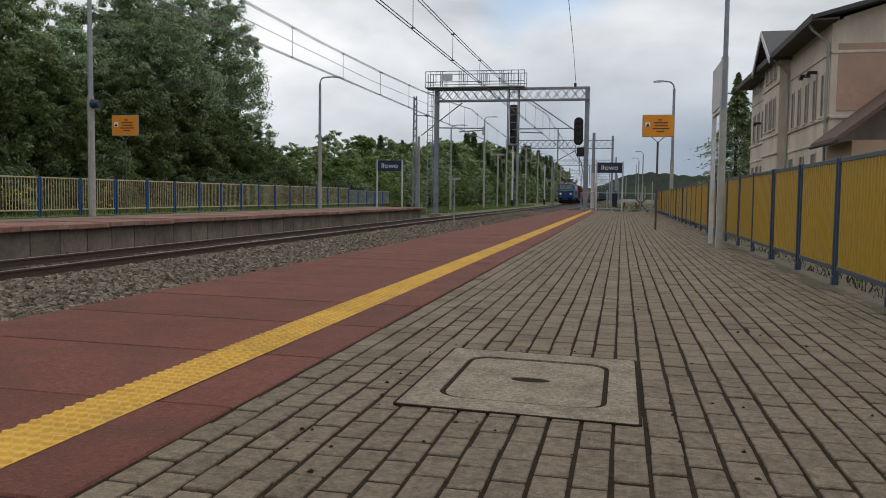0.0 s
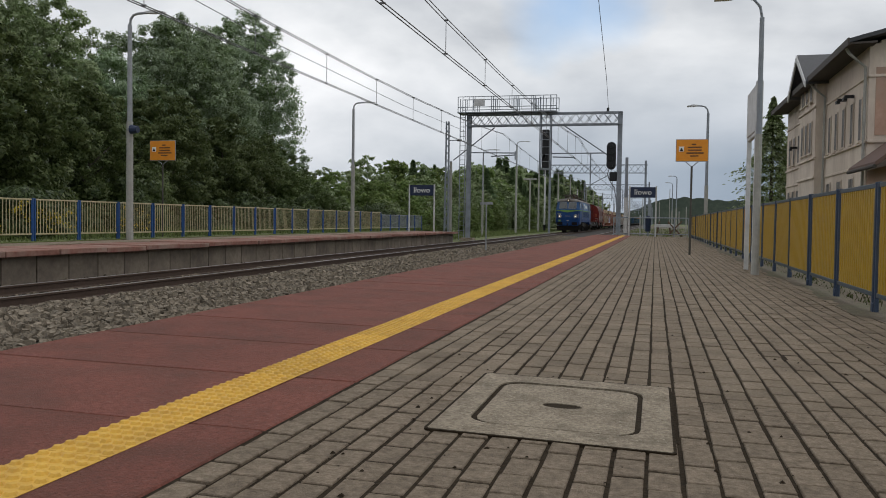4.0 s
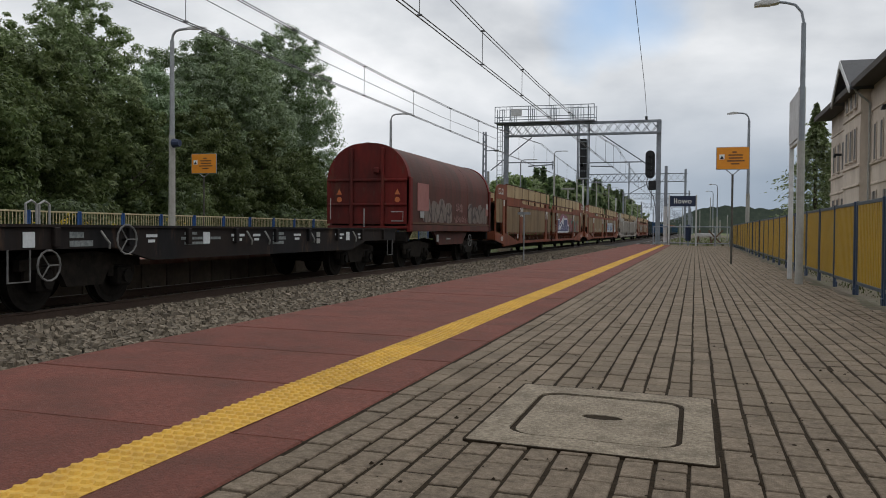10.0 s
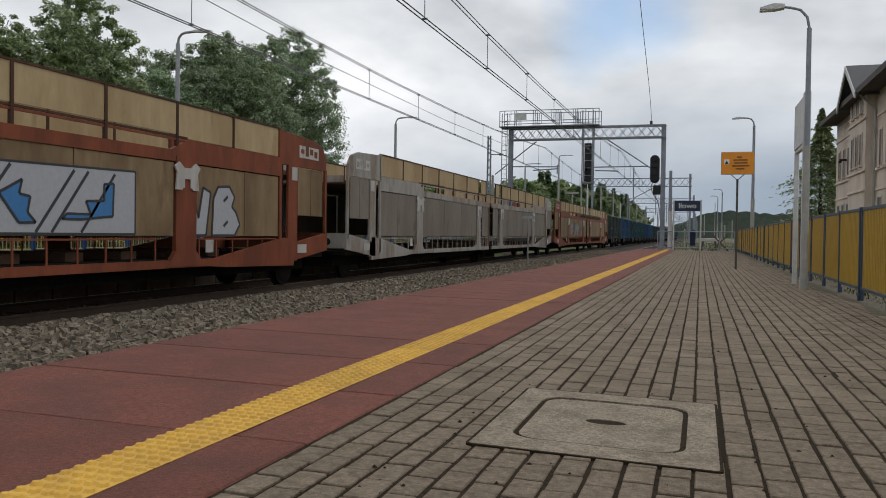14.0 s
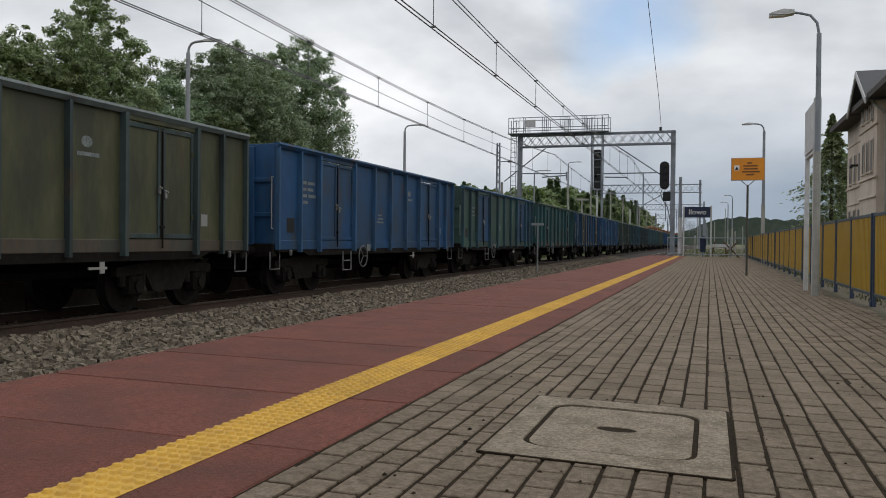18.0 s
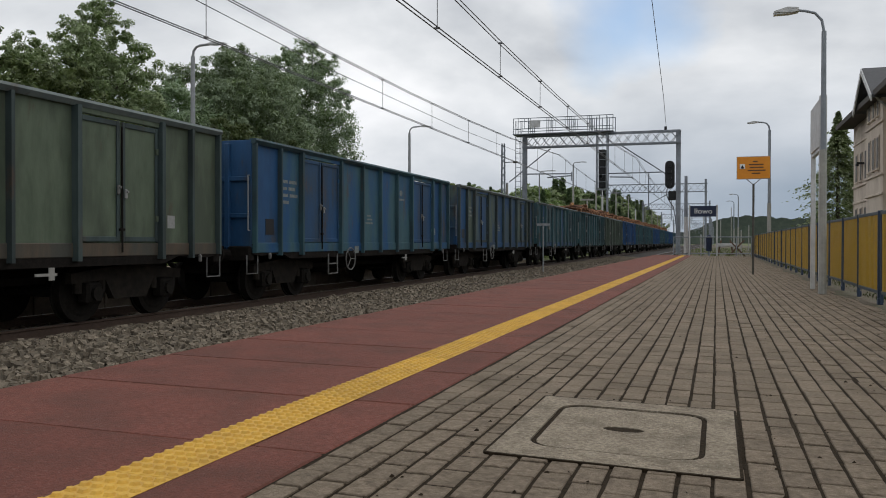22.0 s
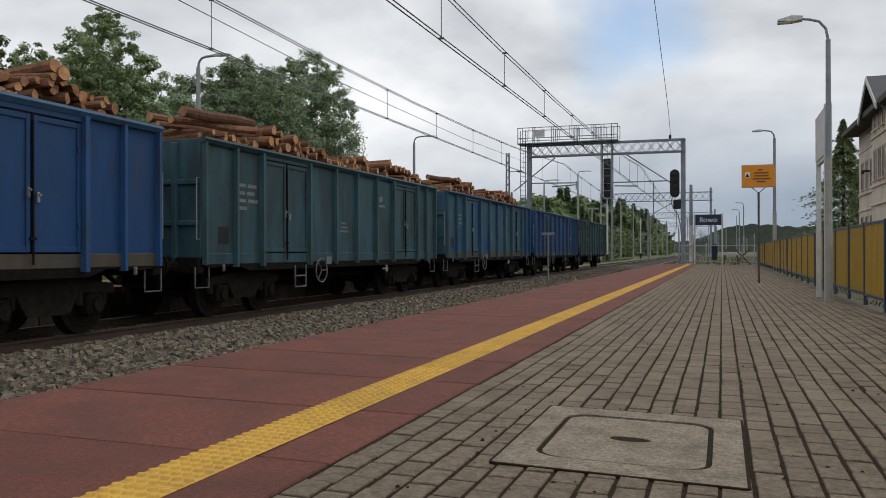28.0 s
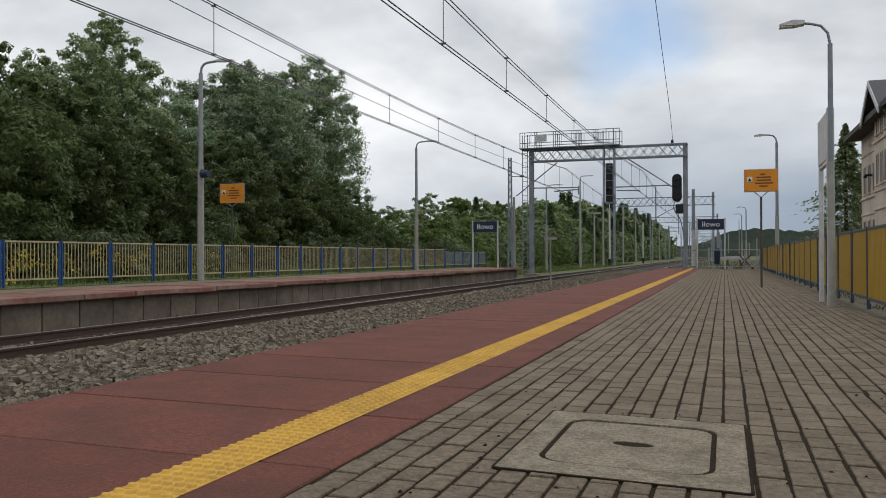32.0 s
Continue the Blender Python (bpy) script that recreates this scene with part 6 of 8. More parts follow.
# body, doors, top rail, label
WAGONS = [
    (OLIVE, OLIVE, GREYRIM, "olive green steel open wagon, empty and grimy"), (BLUE, BLUE, BLUE, "blue steel open wagon with white stencils, empty"),
    (GREEN, BLUE, SKYBLUE, "dark green open wagon with blue doors and rim"), (TEALGREEN, TEALGREEN, GREEN, "teal-green steel open wagon, weathered, empty"),
    (BLUE, OLIVE, GREYRIM, "blue open wagon with peeling white patches and olive doors"), (BLUE, BLUE, BLUE, "blue steel open wagon with white stencils, empty"),
    (GREYGREEN, GREYGREEN, GREYRIM, "grey-green steel open wagon, empty and grimy"), (TEALBLUE, BLUE, TEAL, "teal and blue patched open wagon with blue doors, empty"),
    (MIX, MIX, GREYRIM, "green-grey open wagon with blue patches, empty"), (TEAL, TEAL, GREYRIM, "dark teal open wagon with blue lower patches"),
    (TEAL, TEAL, TEAL, "teal open wagon loaded with cut logs"), (DKGREEN, DKGREEN, GREYRIM, "dark grey-green open wagon loaded with cut logs"),
    (BRIGHT, BRIGHT, BLUE, "bright blue open wagon loaded with cut logs"), (TEAL, TEAL, TEAL, "teal open wagon loaded with cut logs"),
    (TEAL, TEAL, TEAL, "dark teal open wagon loaded with cut logs"), (BRIGHT, BRIGHT, SKYBLUE, "blue open wagon loaded with cut logs"),
    (TEAL, TEAL, TEAL, "dark teal open wagon loaded with cut logs"), (TEALBLUE, TEALBLUE, BLUE, "dark blue and green open wagon loaded with cut logs"),
    (BRIGHT, BLUE, SKYBLUE, "bright blue empty open wagon near the train's end"), (TEAL, TEAL, TEAL, "teal last wagon with a rusty front end, empty")]
proto = open_wagon()
first = True
for i, (body, door, rim, label) in enumerate(WAGONS):
    w = proto if first else copy_thing(proto, Matrix.Identity(4))
    first = False
    w["label"] = label
    for o in w.children_recursive:
        if o.get("label") == "paint":
            o.material_slots[0].link = "OBJECT"
            kind = o.name.split(".")[0]
            o.material_slots[0].material = door if kind in ("door", "door_frame") else rim if kind == "top_rail" else body
            if i == 19 and kind in ("end_wall", "end_rib") and o.matrix_local.translation.y < 99 and max(v.co.y for v in o.data.vertices) < 1:
                o.material_slots[0].material = DKGREEN
            if i == 19 and kind == "side_panel" and max(v.co.y for v in o.data.vertices) < 1.2:
                o.material_slots[0].material = RUSTMIX
            if i == 19 and kind == "side_post" and max(v.co.y for v in o.data.vertices) < 0.3:
                o.material_slots[0].material = RUSTY
            if i == 2 and kind == "side_panel" and min(v.co.y for v in o.data.vertices) > 11:
                o.material_slots[0].material = BLUE
            if kind == "side_panel" and i in PATCHED:
                bay = sum(min(v.co.y for v in o.data.vertices) + 0.1 > p for p in POSTS) - 1
                o.material_slots[0].material = PATCHED[i].get(bay, o.material_slots[0].material)
            if i == 4 and kind in ("door", "door_frame"):
                o.material_slots[0].material = DUST if kind == "door" else OLIVE
            if i == 7 and kind in ("end_wall", "end_rib"):
                o.material_slots[0].material = BLUE
            if kind == "side_post" and body in LIT_WORN:
                o.material_slots[0].material = LIT_WORN[body]
            if kind == "side_post" and i in POSTTONE:
                o.material_slots[0].material = POSTTONE[i]
            if kind == "door_frame" and i in (0, 6, 8):
                o.material_slots[0].material = SLATE
            if kind == "bottom_rail":
                o.material_slots[0].material = BLUE if i in (8, 9) else DULLRUST if i % 3 == 0 or i in (4, 14, 17) else body
    bare = {6: ("emblem",), 8: ("emblem", "tag"), 11: ("emblem", "marking"), 12: ("tag",), 14: ("emblem",), 15: ("emblem", "data_plate", "tag"), 16: ("tag",), 18: ("emblem", "marking", "data_plate", "tag"), 19: ("emblem", "marking", "tag")}.get(i, ())
    for o in list(w.children):
        if o.name.split(".")[0] in bare or ("emblem" in bare and o.name.startswith("emblem_bar")):
            bpy.data.objects.remove(o)
    TRAIN.append((w, 14.04 * i))
for w, u in TRAIN:
    for o in w.children_recursive:
        if o.get("label") == "paint":
            del o["label"]

# log loads, crosswise bundles with a few laid lengthwise
M["logend"] = pmat("sawn_log_end", (0.34, 0.15, 0.062), (0.52, 0.29, 0.14), 14, 0.85, rand=0.34)
M["logbark"] = pmat("pine_bark", (0.1, 0.05, 0.03), (0.27, 0.13, 0.07), 9, 0.9, bump=1.0, bscale=30, rand=0.34)
log_meshes = []
jr = random.Random(78)
for r in (0.062, 0.076, 0.09, 0.105, 0.08, 0.095):
    n = 9
    k = [r * jr.uniform(0.84, 1.1) for i in range(n)]
    if len(log_meshes) > 3:
        k[1:4] = [q * 0.45 for q in k[1:4]]
    bend = [0.0, jr.uniform(-0.02, 0.02), jr.uniform(-0.03, 0.03), 0.0]
    g = Geo()
    for x, z in zip((-1.16, -0.4, 0.4, 1.16), bend):
        g.v += [(x + jr.uniform(-0.012, 0.012), q * math.cos(6.2832 * i / n), z + q * math.sin(6.2832 * i / n)) for i, q in enumerate(k)]
    g.f += [(j * n + i, j * n + (i + 1) % n, (j + 1) * n + (i + 1) % n, (j + 1) * n + i) for j in range(3) for i in range(n)] + [tuple(range(n - 1, -1, -1)), tuple(range(3 * n, 4 * n))]
    me = g.mesh("log")
    me.materials.append(M["logbark"])
    me.materials.append(M["logend"])
    for p in me.polygons:
        p.material_index = 1 if len(p.vertices) > 4 else 0
    log_meshes.append((me, r))
lr = random.Random(77)
for i in range(10, 18):
    ld = thing("log_load", "heap of sawn pine logs piled above the wagon sides", "logs", group="log loads")
    y = 0.75
    part("lower_layer", Geo().box(-1.3, 1.3, 0.15, 12.65, 2.7, 3.2, 0.1), M["logbark"], ld, "logs packed below the rim")
    for layer in range(1, 4):
        y = 0.35 + layer * 0.12 + lr.uniform(0, 0.3)
        while y < 12.4 - layer * 0.2:
            me, r = lr.choice(log_meshes)
            bump = 0.12 * math.sin(y * 1.1 + i) + 0.08 * math.sin(y * 2.7 + i * 2)
            z = 3.27 + layer * 0.155 + bump * (layer / 3)
            if not (layer == 3 and math.sin(y * 1.7 + i * 1.3) < 0.1):
                o = part("log", me, M["logbark"], ld)
                o.location, o.rotation_euler = (lr.uniform(-0.24, 0.2), y, z + lr.uniform(-0.05, 0.06)), (lr.uniform(0, 6), lr.uniform(-0.08, 0.08), lr.gauss(0, 0.14))
            y += 2 * r + lr.uniform(-0.01, 0.02)
    for q in range(4):
        o = part("long_log", log_meshes[q % 4][0], M["logbark"], ld)
        o.location, o.rotation_euler = (lr.uniform(-0.9, 1.0), 1.3, 3.72 + 0.07 * q), (0, lr.uniform(-0.04, 0.04), 1.57 + lr.uniform(-0.3, 0.3))
    TRAIN.append((ld, 14.04 * i))

# -- car-carrier units
RED = paint("carrier_red", (0.172, 0.0494, 0.0253), (0.236, 0.0713, 0.0356), (0.1, 0.036, 0.022), 0.6, spec=0.12, dscale=1.3)
RUSTDK = paint("guard_post_rust", (0.06, 0.03, 0.02), (0.1, 0.05, 0.032), (0.03, 0.02, 0.016), 0.6, spec=0.1)
GREYW = paint("carrier_grey", (0.27, 0.255, 0.23), (0.36, 0.34, 0.31), (0.17, 0.1, 0.065), 0.6, spec=0.15, dscale=1.4)
CREAM = paint("guard_cream", (0.367, 0.27, 0.146), (0.454, 0.346, 0.2), (0.27, 0.18, 0.09), 0.5, spec=0.12, rust=0.3)
TAN = paint("screen_tan", (0.196, 0.132, 0.0725), (0.259, 0.182, 0.103), (0.11, 0.075, 0.045), 0.6, spec=0.1, rust=0.4, dscale=1.0)
GREYTAN = paint("screen_grey", (0.17, 0.145, 0.115), (0.22, 0.19, 0.155), (0.13, 0.105, 0.08), 0.5)
BRACKET = paint("bracket_grey", (0.4, 0.38, 0.35), (0.5, 0.48, 0.45), (0.25, 0.22, 0.2), 0.5)
GRAF = {k: pmat("graffiti_" + k, c, tuple(v * 1.15 for v in c), 12, 0.55) for k, c in (("white", (0.6, 0.6, 0.62)), ("violet", (0.045, 0.045, 0.13)), ("green", (0.03, 0.12, 0.08)), ("red", (0.2, 0.03, 0.035)), ("sky", (0.04, 0.16, 0.36)), ("dark", (0.03, 0.03, 0.035)), ("magenta", (0.2, 0.05, 0.09)), ("silver", (0.33, 0.33, 0.32)), ("faded", (0.2, 0.165, 0.14)), ("pinkish", (0.36, 0.22, 0.2)), ("pale", (0.34, 0.35, 0.37)))}
UL, HALF = 31.5, 15.45


def carrier(frame_m, screen_m, label):
    c = thing("car_carrier", label, "wagon", group="car carriers")

    def both(name, fn, mat, lab="", kids=None):
        """The part on the front half, and its mirror on the rear half."""
        out = []
        for f in (lambda y: y, lambda y: UL - y):
            g = Geo()
            fn(g, f)
            out.append(part(name, g, mat, c, lab))
        return out

    def b(g, f, x0, x1, y0, y1, z0, z1, bev=0.0):
        a, e = sorted((f(y0), f(y1)))
        g.box(x0, x1, a, e, z0, z1, bev)

    def p(g, f, poly, x0, x1):
        g.prism([(f(y), z) for y, z in poly], 0, x0, x1)

    for s in (-1, 1):
        x = s * 1.42
        xo, xi = (x - 0.05, x + 0.02) if s > 0 else (x - 0.02, x + 0.05)
        both("end_beam", lambda g, f: p(g, f, [(0.0, 0.82), (1.75, 0.62), (1.75, 1.02), (0.0, 1.25)], xo, xi), frame_m, "stepped end beam")
        both("sill", lambda g, f: p(g, f, [(1.75, 0.5), (4.6, 0.56), (5.2, 0.6), (HALF, 0.6), (HALF, 0.74), (6.4, 0.74), (5.0, 0.74), (2.4, 1.12), (1.75, 1.15)], xo, xi), frame_m, "lower side sill")
        both("end_plate", lambda g, f: p(g, f, [(0.08, 2.78), (2.4, 2.78), (2.4, 3.52), (0.75, 3.46), (0.3, 3.34), (0.1, 3.1)], xo, xi), frame_m, "rounded upper end plate")
        both("end_pillar", lambda g, f: b(g, f, xo, xi, 1.6, 2.05, 0.6, 2.8, 0.01), frame_m)
        both("end_upright", lambda g, f: b(g, f, x - 0.04, x + 0.02, 0.05, 0.13, 1.1, 2.8), frame_m)
        both("inner_pillar", lambda g, f: b(g, f, xo, xi, 2.34, 2.46, 0.7, 3.55, 0.01), frame_m)
        both("upper_beam", lambda g, f: p(g, f, [(2.46, 2.5), (5.9, 2.5), (HALF, 2.45), (HALF, 2.66), (6.4, 2.7), (5.9, 2.92), (2.46, 2.92)], xo, xi), frame_m, "deep upper deck beam")
        both("deck_rail", lambda g, f: b(g, f, x - 0.03, x, 5.9, HALF - 0.1, 2.88, 2.92), frame_m)
        both("pillar", lambda g, f: p(g, f, [(5.35, 0.62), (6.5, 0.62), (6.26, 0.9), (6.26, 2.6), (5.64, 2.6), (5.64, 0.9)], xo, xi + s * 0.01), frame_m, "flared side pillar")
        both("pillar", lambda g, f: p(g, f, [(13.1, 0.62), (14.2, 0.62), (13.95, 0.9), (13.95, 2.55), (13.35, 2.55), (13.35, 0.9)], xo, xi + s * 0.01), frame_m, "flared side pillar")
        both("end_screen", lambda g, f: b(g, f, x - 0.03, x, 0.25, 0.88, 1.65, 2.76, 0.005), screen_m, "wire-mesh screen")
        both("end_screen", lambda g, f: b(g, f, x - 0.03, x, 0.9, 1.55, 1.65, 2.76, 0.005), screen_m, "wire-mesh screen")
        for a, e in ((2.5, 3.9), (3.92, 5.6), (6.3, 8.75), (8.77, 11.0), (11.02, 13.3), (14.3, 15.25)):
            both("screen", lambda g, f: b(g, f, x - 0.03, x - 0.0, a, e, 1.17, 2.48, 0.006), screen_m, "wire-mesh side screen")
        for a in np.arange(6):
            y0 = 2.5 + 1.86 * a
            both("guard_panel", lambda g, f: b(g, f, x - 0.03, x - 0.005, y0, y0 + 1.82, 2.98 if a > 1 else 2.93, 3.54, 0.006), CREAM, "cream guard panel of the upper deck")
            both("guard_post", lambda g, f: b(g, f, x - 0.04, x + 0.012, y0 + 1.815, y0 + 1.875, 2.66, 3.57), RUSTDK)
        both("guard_panel", lambda g, f: b(g, f, x - 0.03, x - 0.005, 14.1, 14.85, 2.98, 3.54, 0.006), CREAM, "narrow cream guard panel")
        both("guard_post", lambda g, f: b(g, f, x - 0.04, x + 0.012, 14.85, 14.9, 2.66, 3.57), RUSTDK)
        both("guard_rail", lambda g, f: b(g, f, x - 0.04, x + 0.01, 2.4, 15.0, 3.54, 3.575), RUSTDK)
        both("guard_foot", lambda g, f: b(g, f, x - 0.04, x + 0.004, 5.9, 15.0, 2.93, 2.965), RUSTDK)
        for a, e, n in ((2.6, 5.5, 5), (6.8, 13.0, 10), (14.3, 15.3, 3)):
            def rail(g, f):
                b(g, f, x - 0.02, x, a, e, 1.1, 1.13)
                for k in range(n + 1):
                    yy = a + (e - a) * k / n
                    b(g, f, x - 0.02, x, yy - 0.015, yy + 0.015, 0.74, 1.12)
            both("low_railing", rail, frame_m, "thin railing along the sill")
    for s in (1,):
        x = s * 1.445
        both("bracket", lambda g, f: p(g, f, [(5.6, 2.0), (5.78, 2.0), (5.82, 2.04), (5.86, 2.04), (5.86, 2.2), (6.04, 2.2), (6.04, 2.04), (6.08, 2.04), (6.12, 2.0), (6.3, 2.0), (6.26, 2.3), (6.34, 2.42), (6.2, 2.5), (6.05, 2.4), (5.85, 2.4), (5.7, 2.5), (5.56, 2.42), (5.64, 2.3)], x, x + 0.03), BRACKET, "pale grey support bracket")
        both("bracket", lambda g, f: p(g, f, [(13.35, 1.98), (13.48, 2.02), (13.48, 2.3), (13.8, 2.3), (13.8, 2.02), (13.95, 1.98), (13.95, 2.46), (13.65, 2.42), (13.35, 2.46)], x, x + 0.03), BRACKET, "pale grey support bracket")
        both("name_shape", lambda g, f: b(g, f, x, x + 0.006, 0.55, 1.55, 3.0, 3.28), BRACKET, "white blurred owner mark")
        both("mark_stroke", lambda g, f: [b(g, f, x + 0.006, x + 0.01, 0.62 + 0.23 * k, 0.78 + 0.23 * k, 3.05 + 0.05 * (k % 2), 3.2 + 0.04 * (k % 3)) for k in range(4)], frame_m)
        both("notice", lambda g, f: b(g, f, x - 0.01, x + 0.006, 1.64, 1.9, 2.45, 2.75), BRACKET, "small white notice")
        both("notice", lambda g, f: b(g, f, x - 0.01, x + 0.006, 1.15, 1.6, 0.78, 0.98), BRACKET, "small white notice")
        for k, (a, e) in enumerate(((0, 0.3), (0, 0.35), (0, 0.4), (0.05, 0.4), (0, 0.3))):
            both("stencil", lambda g, f: b(g, f, x, x + 0.004, 5.74 + a, 5.74 + e, 1.78 - k * 0.13, 1.85 - k * 0.13), BRACKET)
        both("paper", lambda g, f: b(g, f, x - 0.03, x - 0.01, 5.05, 5.3, 0.86, 1.1), BRACKET)
        both("ladder", lambda g, f: [b(g, f, x - 0.06, x - 0.03, 14.0, 14.28, 0.85 + 0.28 * k, 0.88 + 0.28 * k) for k in range(6)], frame_m, "steel ladder")
        both("jack", lambda g, f: g.tube((x - 0.12, f(2.15), 0.9), (x - 0.12, f(2.2), 2.9), 0.05, n=8), T["under"], "dark lifting screw")
    both("lower_deck", lambda g, f: b(g, f, -1.36, 1.36, 0.1, HALF - 0.1, 0.66, 0.76), T["under"], "dark lower deck")
    both("upper_deck", lambda g, f: b(g, f, -1.36, 1.36, 0.15, HALF - 0.05, 2.56, 2.66), T["rust"], "rusty upper deck")
    both("end_frame", lambda g, f: (b(g, f, -1.36, 1.36, 0.0, 0.1, 0.85, 1.25), b(g, f, -1.3, 1.3, 0.02, 0.08, 2.6, 2.78)), frame_m)
    both("deck_clutter", lambda g, f: [b(g, f, -0.9, 0.95, 2.8 + 1.3 * k, 3.2 + 1.3 * k, 0.76, 0.9) for k in range(9)], T["rust"], "rusty wheel chocks on the deck")
    for o in c.children:
        if o.name.startswith("deck_clutter"):
            o["kind"] = "stuff"
    for y in (1.2, HALF, UL - 1.2):
        if y == HALF:
            wheelset(c, HALF + 0.15, 0.4)
        wheelset(c, y + 0.1, 0.38)
    both("under_beam", lambda g, f: b(g, f, -0.9, 0.9, 0.3, HALF - 0.4, 0.36, 0.66), T["under"], "dark underframe")
    part("middle_joint", Geo().box(-1.2, 1.2, HALF - 0.35, UL - HALF + 0.35, 0.55, 1.0, 0.03).box(1.0, 1.3, HALF - 0.02, UL - HALF + 0.02, 0.7, 2.5), T["rust"], c, "dark joint between the two halves")
    buffers(c, 0.0, -1)
    buffers(c, UL, 1)
    return c


def squiggle(parent, y0, z0, w, h, n, mats, seed, x=1.425):
    """Spray-painted shapes that spell nothing: jagged overlapping patches."""
    r = random.Random(seed)
    for i in range(n):
        a = y0 + w * i / n
        d = w / n
        k = [(a, z0 + h * r.uniform(0, 0.15)), (a + d * 0.45, z0 + h * r.uniform(0, 0.1)), (a + d * 0.55, z0 + h * r.uniform(0.3, 0.5)), (a + d * 0.95, z0 + h * r.uniform(0.02, 0.2)), (a + d * 1.05, z0 + h * r.uniform(0.75, 1.0)), (a + d * 0.7, z0 + h * r.uniform(0.85, 1.0)), (a + d * 0.5, z0 + h * r.uniform(0.55, 0.75)), (a + d * 0.1, z0 + h * r.uniform(0.8, 1.0))]
        part("graffiti", Geo().prism(k, 0, x, x + 0.004), mats[i % len(mats)], parent, "spray-painted shape")
        for q in range(2):
            b0 = a + d * r.uniform(0.1, 0.6)
            z = z0 + h * r.uniform(0.1, 0.5)
            part("graffiti_stroke", Geo().beam((x + 0.006, b0, z), (x + 0.006, b0 + d * r.uniform(0.2, 0.5), z + h * r.uniform(0.2, 0.45)), 0.004, h * 0.06), mats[(i + 1) % len(mats)], parent)


ca = carrier(RED, TAN, "rusty red two-deck car carrier with tan screens")
cb = copy_thing(ca, Matrix.Identity(4))
cb["label"] = "rusty red two-deck car carrier with graffiti on its screens"
cc = carrier(GREYW, GREYTAN, "pale grey two-deck car carrier with grey screens")
cd = copy_thing(ca, Matrix.Identity(4))
cd["label"] = "red two-deck car carrier with dark graffiti, last of its kind"


def spray(parent, pts, fill, edge, x=1.424, w=0.035):
    """One sprayed field with its outline. pts: y and z round the field."""
    part("graffiti", Geo().prism(pts, 0, x, x + 0.003), GRAF[fill], parent, fill + " spray-painted field")
    if edge:
        g = Geo()
        for p, q in zip(pts, pts[1:] + pts[:1]):
            g.beam((x + 0.004, *p), (x + 0.004, *q), 0.004, w)
        part("graffiti_outline", g, GRAF[edge], parent)


def strokes(parent, y, z, w, h, n, mat, seed, x=1.426, t=0.018):
    """A thin scrawl of short bent lines."""
    r = random.Random(seed)
    for i in range(n):
        a = y + w * i / n
        pts = [(x, a + w / n * r.uniform(0, 0.9), z + h * k) for k in (r.uniform(0, 0.2), r.uniform(0.3, 0.5), r.uniform(0.6, 1))]
        g = Geo()
        for p, q in zip(pts, pts[1:]):
            g.beam(p, q, 0.003, t)
        part("graffiti_stroke", g, GRAF[mat], parent)


spray(ca, [(17.95, 1.19), (23.4, 1.19), (23.5, 1.75), (22.6, 2.3), (20.4, 2.5), (19.2, 2.2), (18.0, 2.0)], "magenta", None, 1.4225)
spray(ca, [(18.15, 1.2), (23.2, 1.2), (23.35, 1.7), (22.8, 1.65), (22.5, 2.15), (21.3, 2.1), (20.7, 2.3), (20.2, 2.0), (19.3, 1.75), (19.1, 2.05), (18.2, 2.05)], "violet", "white", 1.426, 0.09)
spray(ca, [(18.9, 1.95), (19.1, 1.5), (20.1, 1.8), (20.5, 2.2), (20.8, 2.2), (20.85, 1.6), (20.5, 1.85), (19.1, 1.3), (18.75, 1.5)], "white", None, 1.4295)
for k in range(9):
    y = 18.4 + 0.5 * k
    strokes(ca, y, 1.28, 0.4, 0.45, 1, "white", 60 + k, 1.43, 0.03)
spray(ca, [(23.6, 1.75), (24.0, 1.2), (24.7, 1.2), (25.6, 1.2), (25.9, 1.9), (25.2, 2.2), (24.2, 2.2), (24.0, 1.9)], "red", "dark", 1.4225)
spray(ca, [(23.6, 1.6), (24.0, 1.19), (24.3, 1.6), (24.9, 1.9), (25.6, 1.6), (25.9, 1.9), (25.3, 2.15), (24.6, 2.0), (24.1, 1.45)], "green", "dark", 1.426)
spray(ca, [(24.8, 1.19), (25.4, 1.19), (25.4, 1.5), (25.1, 1.65), (24.8, 1.5)], "dark", None, 1.4295)
spray(ca, [(26.0, 1.19), (26.3, 2.0), (26.6, 2.1), (26.9, 1.6), (27.0, 2.0), (27.3, 2.0), (27.2, 1.19), (26.9, 1.19), (26.5, 1.6), (26.4, 1.19)], "green", "dark", 1.426)
spray(ca, [(26.9, 1.2), (27.3, 2.0), (27.0, 2.0), (26.75, 1.6)], "red", None, 1.4295)
spray(ca, [(27.45, 1.19), (28.1, 1.25), (28.3, 1.6), (27.8, 1.75), (28.15, 1.95), (27.9, 2.15), (27.5, 2.0), (27.45, 1.7), (27.9, 1.5), (27.45, 1.4)], "red", "dark", 1.426)
spray(ca, [(27.6, 1.75), (28.1, 1.9), (27.9, 2.13), (27.55, 2.0)], "green", None, 1.4295)
strokes(ca, 17.3, 1.2, 0.35, 0.7, 4, "white", 31, 1.446)
strokes(cb, 7.4, 1.24, 1.1, 0.32, 7, "silver", 32)
strokes(cb, 10.3, 1.24, 1.9, 0.34, 10, "silver", 33)
spray(cb, [(17.9, 1.2), (24.15, 1.2), (24.15, 2.23), (21.2, 2.18), (17.9, 2.1)], "pale", "dark", 1.4225)
